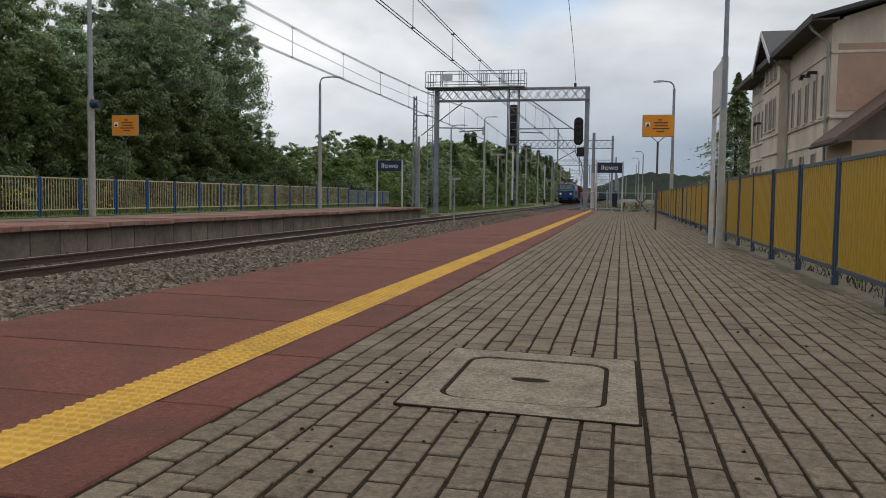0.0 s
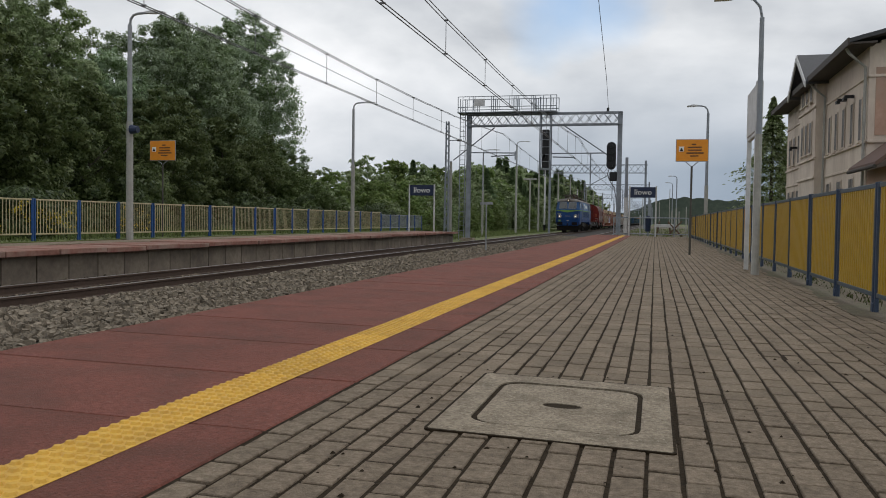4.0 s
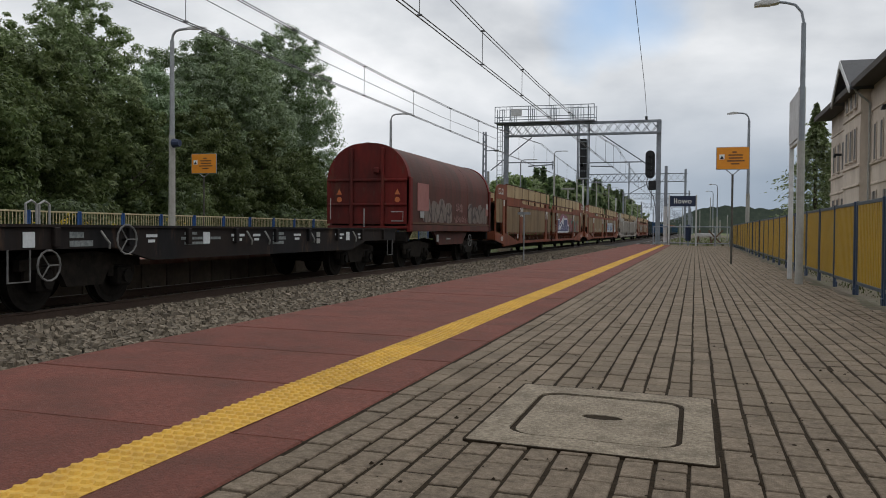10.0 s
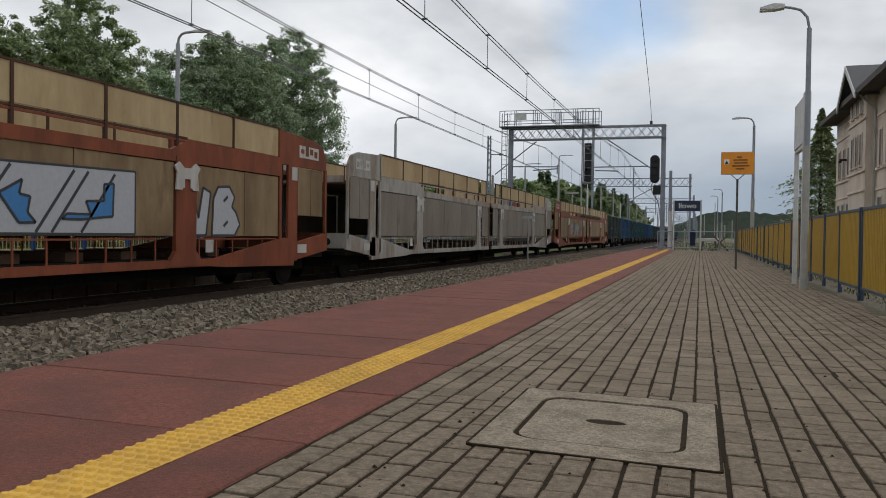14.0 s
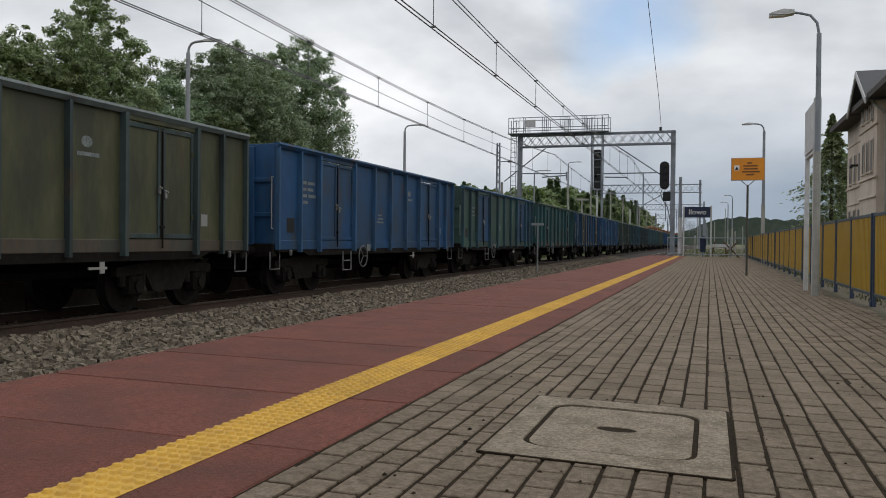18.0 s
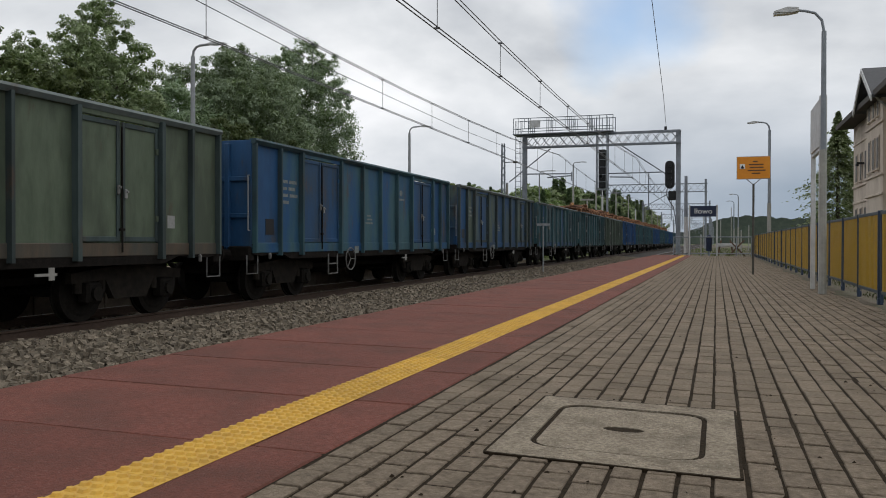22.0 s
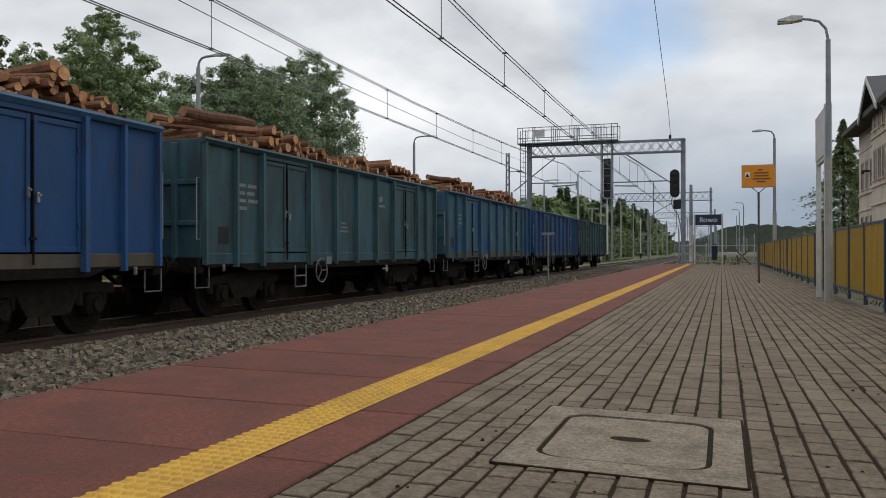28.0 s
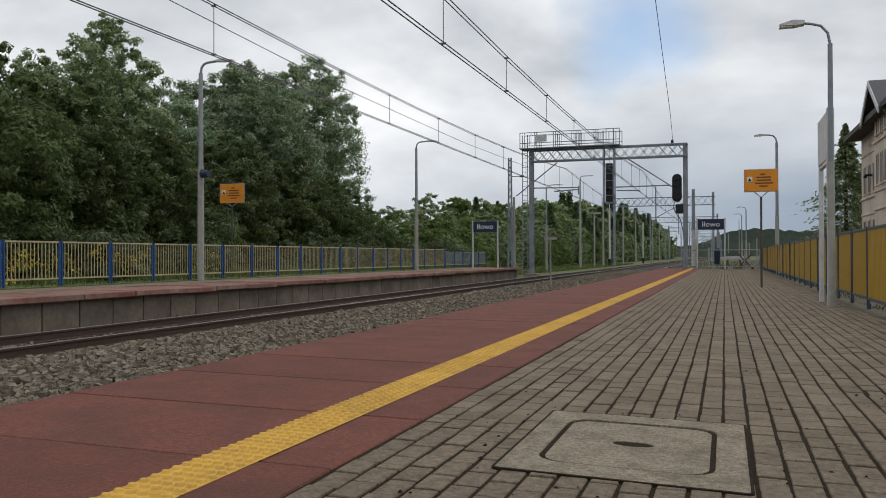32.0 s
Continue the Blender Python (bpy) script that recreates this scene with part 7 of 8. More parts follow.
for p in ([(21.35, 1.75), (21.75, 1.95), (21.7, 1.75), (21.9, 1.72), (21.85, 1.5), (22.0, 1.36), (21.7, 1.35)], [(22.5, 1.42), (22.6, 1.5), (23.1, 1.5), (23.0, 1.7), (23.4, 1.72), (23.4, 1.98), (23.62, 2.0), (23.6, 1.48), (22.9, 1.42)], [(18.3, 1.4), (18.9, 1.9), (19.3, 1.9), (18.9, 1.5)], [(19.6, 1.45), (20.2, 1.45), (20.5, 1.95), (20.1, 1.95)]):
    spray(cb, p, "sky", "dark", 1.4265, 0.04)
for y in (18.2, 19.5, 20.8, 22.0, 22.3, 22.9):
    part("graffiti_stroke", Geo().beam((1.428, y, 1.22), (1.428, y + 0.75, 2.15), 0.003, 0.05), GRAF["dark"], cb)
spray(cb, [(25.75, 1.18), (26.2, 1.18), (26.35, 2.0), (26.1, 2.08), (25.95, 1.5), (25.75, 2.08), (25.42, 2.02)], "pale", "dark", 1.4265, 0.05)
spray(cb, [(26.4, 1.18), (27.2, 1.18), (27.4, 1.4), (27.25, 1.65), (27.1, 1.75), (27.2, 1.95), (27.0, 2.15), (26.6, 2.12), (26.45, 1.9)], "pale", "dark", 1.4265, 0.05)
for z in (1.36, 1.85):
    part("graffiti_stroke", Geo().beam((1.43, 26.8, z), (1.43, 26.95, z + 0.1), 0.003, 0.06), GRAF["dark"], cb)
squiggle(cd, 7.0, 1.3, 5.5, 0.95, 5, [GRAF["faded"], GRAF["dark"], GRAF["faded"]], 9, 1.427)
for i, c in enumerate((ca, cb, cc, cd)):
    TRAIN.append((c, -130.7 + 32.7 * i))

# -- coil wagon with a rounded hood
MAROON = paint("hood_maroon", (0.085, 0.03, 0.024), (0.125, 0.048, 0.038), (0.055, 0.032, 0.026), 0.7, spec=0.12)
DKRED = paint("end_dark_red", (0.11, 0.014, 0.012), (0.15, 0.022, 0.018), (0.04, 0.017, 0.015), 0.7, spec=0.12)
cw = thing("coil_wagon", "maroon covered coil wagon with a rounded telescopic hood", "wagon")
CL = 11.0
arc = [(1.42, 1.45), (1.43, 2.6)] + [(1.43 * math.cos(q) ** 0.8, 2.75 + 1.33 * math.sin(q)) for q in np.linspace(0.06, math.pi / 2 - 0.06, 18)]
arc = arc + [(0.0, 4.1)] + [(-x, z) for x, z in reversed(arc)]
for a, c, k in ((0.3, 3.9, 1.0), (3.9, 7.3, 0.9985), (7.3, CL - 0.25, 1.0)):
    part("hood", Geo().prism([(x * k, 1.45 + (z - 1.45) * k) for x, z in arc], 1, a, c), MAROON, cw, "maroon hood section")
for y0, y1, sgn in ((0.0, 0.26, -1), (CL - 0.26, CL, 1)):
    e = part("end_wall", Geo().prism([(x * 1.015, 1.2 + (z - 1.2) * 1.012) for x, z in arc], 1, y0, y1), DKRED, cw, "dark red ribbed end wall")
    yf = y0 if sgn < 0 else y1
    for x in (-0.55, 0.55):
        part("end_rib", Geo().box(x - 0.06, x + 0.06, min(yf, yf + sgn * 0.09), max(yf, yf + sgn * 0.09), 1.2, 3.95, 0.02), DKRED, e)
    for z in (1.3, 2.05, 2.85):
        part("end_rib", Geo().box(-1.4, 1.4, min(yf, yf + sgn * 0.08), max(yf, yf + sgn * 0.08), z, z + 0.09, 0.02), DKRED, e)
    for x in (-1.0, 1.05):
        part("mark", Geo().tube((x, yf, 2.25), (x, yf + sgn * 0.012, 2.25), 0.09, n=10).prism([(x - 0.09, 2.42), (x + 0.09, 2.42), (x, 2.6)], 1, min(yf, yf + sgn * 0.012), max(yf, yf + sgn * 0.012)), pmat("mark_orange", (0.4, 0.1, 0.03), (0.5, 0.15, 0.05), 8, 0.6), e)
    part("corner_post", Geo().box(1.36, 1.5, y0, y1, 1.2, 3.0, 0.02), DKRED, cw)
    part("tail_lamp", Geo().box(0.25, 0.45, min(yf, yf + sgn * 0.15), max(yf, yf + sgn * 0.15), 3.1, 3.3, 0.04), DKRED, e)
    part("handrail", Geo().path([(-0.05, yf + sgn * 0.15, 1.35), (-0.05, yf + sgn * 0.15, 1.95)], 0.02, 6).path([(-1.25, yf + sgn * 0.15, 1.6), (-1.25, yf + sgn * 0.15, 2.3)], 0.018, 6).path([(0.9, yf + sgn * 0.15, 1.55), (1.3, yf + sgn * 0.15, 1.55), (1.3, yf + sgn * 0.15, 1.85), (0.9, yf + sgn * 0.15, 1.85)], 0.018, 6), T["handrail"], cw)
    part("headstock", Geo().box(-1.35, 1.35, y0, y1, 0.88, 1.2, 0.02), T["under"], cw)
    buffers(cw, yf, sgn)
for s in (-1, 1):
    part("side_sill", Geo().box(s * 1.42 - 0.06, s * 1.42 + 0.06, 0.26, CL - 0.26, 1.22, 1.45, 0.02), MAROON, cw)
    part("hood_rail", Geo().box(s * 1.46 - 0.03, s * 1.46 + 0.03, 0.3, CL - 0.3, 1.47, 1.52), T["rust"], cw)
    part("frame_web", Geo().prism([(3.3, 1.2), (7.9, 1.2), (7.2, 0.72), (4.0, 0.72)], 0, s * 1.2 - 0.05, s * 1.2 + 0.05), MAROON, cw, "maroon frame web")
pk = pmat("faded_pink_panel", (0.26, 0.1, 0.09), (0.32, 0.14, 0.125), 6, 0.7, dirt=(0.2, 0.07, 0.06), dirt_amt=0.5)
part("side_plate", Geo().box(1.43, 1.45, 0.9, 2.1, 1.92, 2.85), pk, cw, "faded pink side plate")
part("notice", Geo().box(1.45, 1.46, 1.15, 1.55, 1.68, 1.9), T["handrail"], cw)
part("notice", Geo().box(1.44, 1.45, CL - 0.7, CL - 0.3, 1.9, 2.45), pk, cw)
part("notice", Geo().box(1.45, 1.455, CL - 0.66, CL - 0.34, 2.2, 2.42), T["handrail"], cw)


def sprayed(name, fill, fade, edge, scale, stretch):
    """Faded bubble graffiti: rounded pale cells with dark outlines, worn off in patches."""
    m = pmat(name, fill, fade, 7, 0.6, dirt=edge, dirt_amt=0.35, dscale=2.5)
    n, l = m.node_tree.nodes, m.node_tree.links
    b = n["Principled BSDF"]
    old = b.inputs["Base Color"].links[0].from_socket
    co = n.new("ShaderNodeTexCoord")
    wob = n.new("ShaderNodeTexNoise")
    wob.inputs["Scale"].default_value = 1.6
    add = n.new("ShaderNodeVectorMath")
    add.operation = "MULTIPLY_ADD"
    add.inputs[1].default_value = (0.0, 0.55, 0.45)
    mp = n.new("ShaderNodeMapping")
    mp.inputs["Scale"].default_value = stretch
    vo = n.new("ShaderNodeTexVoronoi")
    vo.feature = "DISTANCE_TO_EDGE"
    vo.inputs["Scale"].default_value = scale
    rg = n.new("ShaderNodeMapRange")
    rg.inputs["From Min"].default_value, rg.inputs["From Max"].default_value = 0.03, 0.07
    mx = n.new("ShaderNodeMix")
    mx.data_type = "RGBA"
    mx.inputs["A"].default_value = (*edge, 1)
    l.new(co.outputs["Object"], wob.inputs["Vector"])
    l.new(wob.outputs[1], add.inputs[0]), l.new(co.outputs["Object"], add.inputs[2])
    l.new(add.outputs[0], mp.inputs["Vector"]), l.new(mp.outputs[0], vo.inputs["Vector"])
    l.new(vo.outputs["Distance"], rg.inputs["Value"]), l.new(rg.outputs[0], mx.inputs["Factor"])
    l.new(old, mx.inputs["B"]), l.new(mx.outputs["Result"], b.inputs["Base Color"])
    return m


GRAF["band"] = sprayed("graffiti_band", (0.12, 0.088, 0.072), (0.2, 0.165, 0.14), (0.035, 0.02, 0.018), 2.2, (0.01, 1.0, 0.42))


def throw_up(parent, y, z, w, h, n, seed, x):
    """A sprayed band with a scalloped outline."""
    r = random.Random(seed)
    top, low = [], []
    for i in range(n * 6 + 1):
        u = i / 6
        k = abs(math.sin(math.pi * u)) ** 0.35
        top.append((y + w * u / n, z + h * (0.66 + 0.26 * k + r.uniform(0, 0.04) - 0.12 * (int(u) % 2))))
        low.append((y + w * u / n, z + h * (0.08 - 0.08 * k + r.uniform(0, 0.02))))
    g = Geo()
    m = len(top)
    g.add([(x, *p) for p in low] + [(x, *p) for p in top], [(i, i + 1, m + i + 1, m + i) for i in range(m - 1)])
    g.add([(x - 0.004, *p) for p in low] + [(x - 0.004, *p) for p in top], [(i, m + i, m + i + 1, i + 1) for i in range(m - 1)])
    part("graffiti", g, GRAF["band"], parent, "faded grey bubble graffiti band")


throw_up(cw, 1.5, 1.52, 3.5, 0.95, 4, 11, 1.438)
throw_up(cw, 7.3, 1.54, 3.2, 0.88, 4, 13, 1.438)
strokes(cw, 5.4, 1.55, 1.75, 0.32, 16, "pinkish", 14, 1.436)
strokes(cw, 5.6, 1.95, 0.95, 0.38, 9, "pinkish", 15, 1.436)
for y in (2.0, CL - 2.0):
    bogie(cw, y)
handwheel(cw, 1.5, 7.4, 0.86)
part("lever", Geo().box(1.42, 1.45, 4.3, 4.8, 0.92, 0.97).box(1.42, 1.45, 3.1, 3.3, 0.85, 1.1), T["handrail"], cw)
part("brake_tank", Geo().tube((0, 4.4, 0.7), (0, 6.4, 0.7), 0.2, n=10), T["under"], cw)
TRAIN.append((cw, -142.9))

# -- flat wagon
FLATB = paint("flat_black", (0.009, 0.009, 0.01), (0.02, 0.019, 0.02), (0.03, 0.02, 0.015), 0.5, spec=0.1)
fwg = thing("flat_wagon", "empty black flat wagon with low sides", "wagon")
FL = 15.4
part("deck", Geo().box(-1.38, 1.38, 0.0, FL, 1.16, 1.25, 0.01), T["rust"], fwg, "worn deck boards")
for s in (-1, 1):
    part("side_girder", Geo().prism([(0, 0.95), (2.4, 0.95), (3.4, 0.72), (FL - 3.4, 0.72), (FL - 2.4, 0.95), (FL, 0.95), (FL, 1.3), (0, 1.3)], 0, s * 1.38 - 0.05, s * 1.38 + 0.05), FLATB, fwg, "black fish-bellied side girder")
    part("girder_flange", Geo().box(s * 1.4 - 0.08, s * 1.4 + 0.08, 0, FL, 1.27, 1.31), FLATB, fwg)
    for k in range(9):
        y = 1.1 + k * 1.65
        part("stake_pocket", Geo().box(s * 1.44 - 0.03, s * 1.44 + 0.06, y - 0.06, y + 0.06, 0.98, 1.27, 0.01), FLATB, fwg)
bars(fwg, 1.435, 4.2, 1.2, [(0.1, 0.5), (0.0, 1.3), (0.1, 0.9)], T["mark"], h=0.05, gap=0.09)
bars(fwg, 1.435, 7.6, 1.2, [(0.0, 0.5), (0.0, 0.6), (0.0, 0.5)], T["mark"], h=0.07, gap=0.1)
bars(fwg, 1.435, 9.8, 1.2, [(0.0, 0.2), (0.0, 0.2)], T["handrail"], h=0.12, gap=0.16)
bars(fwg, 1.435, 1.4, 1.2, [(0.0, 0.3), (0.0, 0.5)], T["mark"], h=0.09, gap=0.13)
for y, w_ in ((5.9, 0.5), (6.75, 0.3), (8.6, 0.35), (10.9, 0.55), (12.4, 0.4), (3.2, 0.3)):
    bars(fwg, 1.435, y, 1.16, [(0.0, w_), (0.05, w_ * 0.8)], T["mark2"], h=0.05, gap=0.09)
for y in (2.05, 6.45, 7.2, 9.4, 12.0):
    part("lashing_hook", Geo().path([(1.46, y, 1.22), (1.5, y + 0.05, 1.12), (1.5, y + 0.16, 1.02), (1.46, y + 0.2, 0.94)], 0.018, 6), T["handrail"], fwg, "pale lashing hook")
for y in (0.5, 4.9, 11.6):
    part("marker_plate", Geo().box(1.435, 1.442, y, y + 0.22, 0.98, 1.2), T["mark2"], fwg, "white marking plate")
for y, s in ((0.0, -1), (FL, 1)):
    part("headstock", Geo().box(-1.38, 1.38, y - 0.08, y + 0.08, 0.86, 1.25, 0.02), FLATB, fwg)
    buffers(fwg, y, s)
    part("corner_step", Geo().path([(1.42, y - s * 0.25, 0.95), (1.42, y - s * 0.25, 0.5), (1.42, y - s * 0.65, 0.5), (1.42, y - s * 0.65, 0.95)], 0.015, 6), T["dull"], fwg)
for y in (0.7, 0.95):
    part("end_stake", Geo().path([(1.3, y, 1.25), (1.3, y, 1.6), (1.3, y + 0.1, 1.65), (1.3, y + 0.2, 1.6), (1.3, y + 0.2, 1.25)], 0.018, 6), T["handrail"], fwg, "white hooped handrail")
for y in (2.2, FL - 2.2):
    bogie(fwg, y)
handwheel(fwg, 1.52, 2.6, 1.08, 0.24)
handwheel(fwg, 1.52, 0.9, 0.72, 0.22)
TRAIN.append((fwg, -159.5))

# -- electric locomotive
LB = paint("loco_blue", (0.009, 0.042, 0.15), (0.014, 0.056, 0.185), (0.012, 0.038, 0.11), 0.6, rough=0.48, spec=0.2, rust=0.1)
LMID = paint("loco_mid_blue", (0.0202, 0.0699, 0.184), (0.0294, 0.0902, 0.221), (0.034, 0.07, 0.14), 0.5, rough=0.48, spec=0.2, rust=0.1)
LPALE = paint("loco_pale_blue", (0.05, 0.115, 0.235), (0.07, 0.145, 0.28), (0.05, 0.095, 0.18), 0.5, rough=0.48, spec=0.2, rust=0.1)
LDARK = paint("loco_dark_panel", (0.004, 0.021, 0.075), (0.007, 0.028, 0.095), (0.008, 0.02, 0.05), 0.5, rough=0.55, spec=0.12, rust=0.0)
LIME = paint("loco_lime", (0.15, 0.3, 0.06), (0.2, 0.36, 0.085), (0.12, 0.2, 0.07), 0.4)
LROOF = paint("loco_roof", (0.085, 0.08, 0.07), (0.13, 0.122, 0.108), (0.07, 0.045, 0.033), 0.75, dscale=1.4)
LGLASS = glassmat("cab_glass", (0.085, 0.09, 0.088), 0.08)
LAMP = glow("headlamp_glow", (1.0, 0.78, 0.55), 0.8)
REFL = pmat("reflector", (0.3, 0.24, 0.18), (0.4, 0.32, 0.25), 12, 0.25, metal=0.7)
LAMPRING = pmat("lamp_ring", (0.35, 0.33, 0.3), (0.45, 0.43, 0.4), 10, 0.4, metal=0.5)
lo = thing("locomotive", "blue electric freight locomotive with a lime stripe", "locomotive")
LL = 17.4


def plan(hw, yf, yr, r, n=5):
    """Rounded outline seen from above."""
    pts = []
    for cx, cy, a in ((hw - r, yr - r, 0), (-hw + r, yr - r, 90), (-hw + r, yf + r, 180), (hw - r, yf + r, 270)):
        pts += [(cx + r * math.cos(radians(a + 90 * k / n)), cy + r * math.sin(radians(a + 90 * k / n))) for k in range(n + 1)]
    return pts


def loft(levels):
    """A shell through outlines at rising heights."""
    g = Geo()
    rings = []
    for z, hw, yf, r in levels:
        pts = plan(hw, yf, LL - yf, r)
        k = len(g.v)
        g.v += [(x, y, z) for x, y in pts]
        rings.append(list(range(k, k + len(pts))))
    for a, c in zip(rings, rings[1:]):
        n = len(a)
        g.f += [(a[i], a[(i + 1) % n], c[(i + 1) % n], c[i]) for i in range(n)]
    g.f.append(tuple(reversed(rings[0])))
    g.f.append(tuple(rings[-1]))
    return g


part("lower_body", loft([(1.22, 1.47, 0.04, 0.35), (1.7, 1.49, 0.0, 0.4), (2.6, 1.49, 0.04, 0.42)]), LB, lo, "dark blue lower body")
part("stripe", loft([(2.615, 1.497, 0.035, 0.42), (2.69, 1.495, 0.05, 0.42)]), LIME, lo, "lime green stripe round the body")
part("upper_body", loft([(2.7, 1.49, 0.05, 0.42), (3.3, 1.4194, 0.26, 0.42), (3.72, 1.37, 0.42, 0.42)]), LMID, lo, "mid blue upper body")
part("roof", loft([(3.72, 1.39, 0.38, 0.42), (3.8, 1.36, 0.42, 0.45), (3.98, 1.15, 0.75, 0.5), (4.1, 0.8, 1.2, 0.5), (4.14, 0.45, 1.6, 0.3)]), LROOF, lo, "weathered grey roof")
for y0, y1 in ((0.1, 1.35), (LL - 1.35, LL - 0.1)):
    k = 1 if y0 < 5 else -1
    a, c = (0.12, 1.9) if k > 0 else (LL - 0.12, LL - 1.9)
    for s in (-1, 1):
        part("skirt", Geo().prism([(a, 0.95), (a + k * 1.2, 0.95), (c, 1.24), (a, 1.24)], 0, s * 1.43 - 0.03, s * 1.43 + 0.03), LB, lo)
for yf, k in ((0.0, 1), (LL, -1)):
    def yy(d):
        return yf + k * d
    part("front_apron", Geo().box(-1.3, 1.3, *sorted((yy(0.1), yy(0.25))), 0.8, 1.24, 0.02), LB, lo)
    part("snow_plough", Geo().prism([(-1.2, 0.2), (1.2, 0.2), (1.3, 0.55), (1.3, 0.75), (-1.3, 0.75), (-1.3, 0.55)], 1, *sorted((yy(-0.1), yy(0.0)))), T["under"], lo, "dark plough below the buffers")
    for x in (-0.875, 0.875):
        g = Geo().tube((x, yy(0.05), 1.05), (x, yy(-0.3), 1.05), 0.14, n=12).tube((x, yy(-0.3), 1.05), (x, yy(-0.5), 1.05), 0.09, n=10)
        g.box(x - 0.32, x + 0.32, *sorted((yy(-0.5), yy(-0.55))), 0.87, 1.23, 0.02)
        part("buffer", g, T["under"], lo, "square dark buffer")
    part("coupling", Geo().path([(0, yy(0), 1.05), (0, yy(-0.35), 0.95), (0, yy(-0.4), 0.6)], 0.06, 6), T["under"], lo)
    for x in (-0.95, 0.95):
        h = part("headlamp", Geo().tube((x, yy(0.05), 1.95), (x, yy(-0.07), 1.95), 0.23, 0.21, n=20), LAMPRING, lo, "round headlamp in a pale ring")
        part("lamp_glass", Geo().tube((x, yy(-0.07), 1.95), (x, yy(-0.085), 1.95), 0.16, n=18), LGLASS if k < 0 else REFL, h)
        if k > 0:
            part("bulb", Geo().tube((x, yy(-0.085), 1.93), (x, yy(-0.1), 1.93), 0.08, n=12), LAMP, h, "lit bulb")
    h = part("top_lamp", Geo().tube((0, yy(0.55), 3.92), (0, yy(0.3), 3.9), 0.26, 0.22, n=18), LROOF, lo, "round lamp on the cab roof")
    part("lamp_glass", Geo().tube((0, yy(0.3), 3.9), (0, yy(0.285), 3.9), 0.16, n=16), REFL if k > 0 else LGLASS, h)
    if k > 0:
        part("bulb", Geo().tube((0, yy(0.285), 3.89), (0, yy(0.275), 3.89), 0.06, n=12), LAMP, h, "lit bulb")
    for x0, x1 in ((-1.02, -0.08), (0.08, 1.02)):
        d0, d1 = 0.105, 0.375
        vs = [(x0, yy(d0 - 0.012), 2.88), (x1, yy(d0 - 0.012), 2.88), (x1 - 0.02, yy(d1 - 0.012), 3.62), (x0 + 0.02, yy(d1 - 0.012), 3.62)]
        vs += [(x, y + k * 0.03, z) for x, y, z in vs]
        ws_ = part("windscreen", Geo().add(vs, [(0, 1, 2, 3), (7, 6, 5, 4), (0, 4, 5, 1), (1, 5, 6, 2), (2, 6, 7, 3), (3, 7, 4, 0)]), LGLASS, lo, "cab windscreen")
        part("wiper", Geo().tube((x0 + 0.62, yy(0.06), 2.85), (x0 + 0.78, yy(0.2), 3.3), 0.012, n=5), T["under"], ws_)
        part("windscreen_seal", Geo().path([tuple(v) for v in vs[:4]] + [tuple(vs[0])], 0.022, 5), T["handrail"], ws_, "pale window seal")
    part("nose_chevron", Geo().prism([(-1.2, 2.6), (0, 2.4), (1.2, 2.6), (1.2, 2.69), (-1.2, 2.69)], 1, *sorted((yy(0.01), yy(-0.004)))), LIME, lo, "lime chevron on the nose")
    bx = sorted((yy(0.0), yy(-0.008)))
    part("number_bar", Geo().box(-1.25, -0.75, *bx, 2.22, 2.33).box(-0.3, 0.3, *bx, 1.92, 2.0), T["mark"], lo)
    part("front_badge", Geo().box(-0.12, 0.12, *bx, 1.36, 1.46, 0.003), T["handrail"], lo)
    part("end_sign", Geo().box(-1.1, -0.86, *bx, 1.32, 1.5), LIME if k > 0 else T["mark"], lo, "small pale signal plate")
    for x in (-1.32, 1.32):
        part("handrail", Geo().path([(x, yy(0.12), 1.7), (x, yy(0.02), 1.7), (x, yy(0.02), 2.2), (x, yy(0.12), 2.2)], 0.016, 6), T["handrail"], lo)
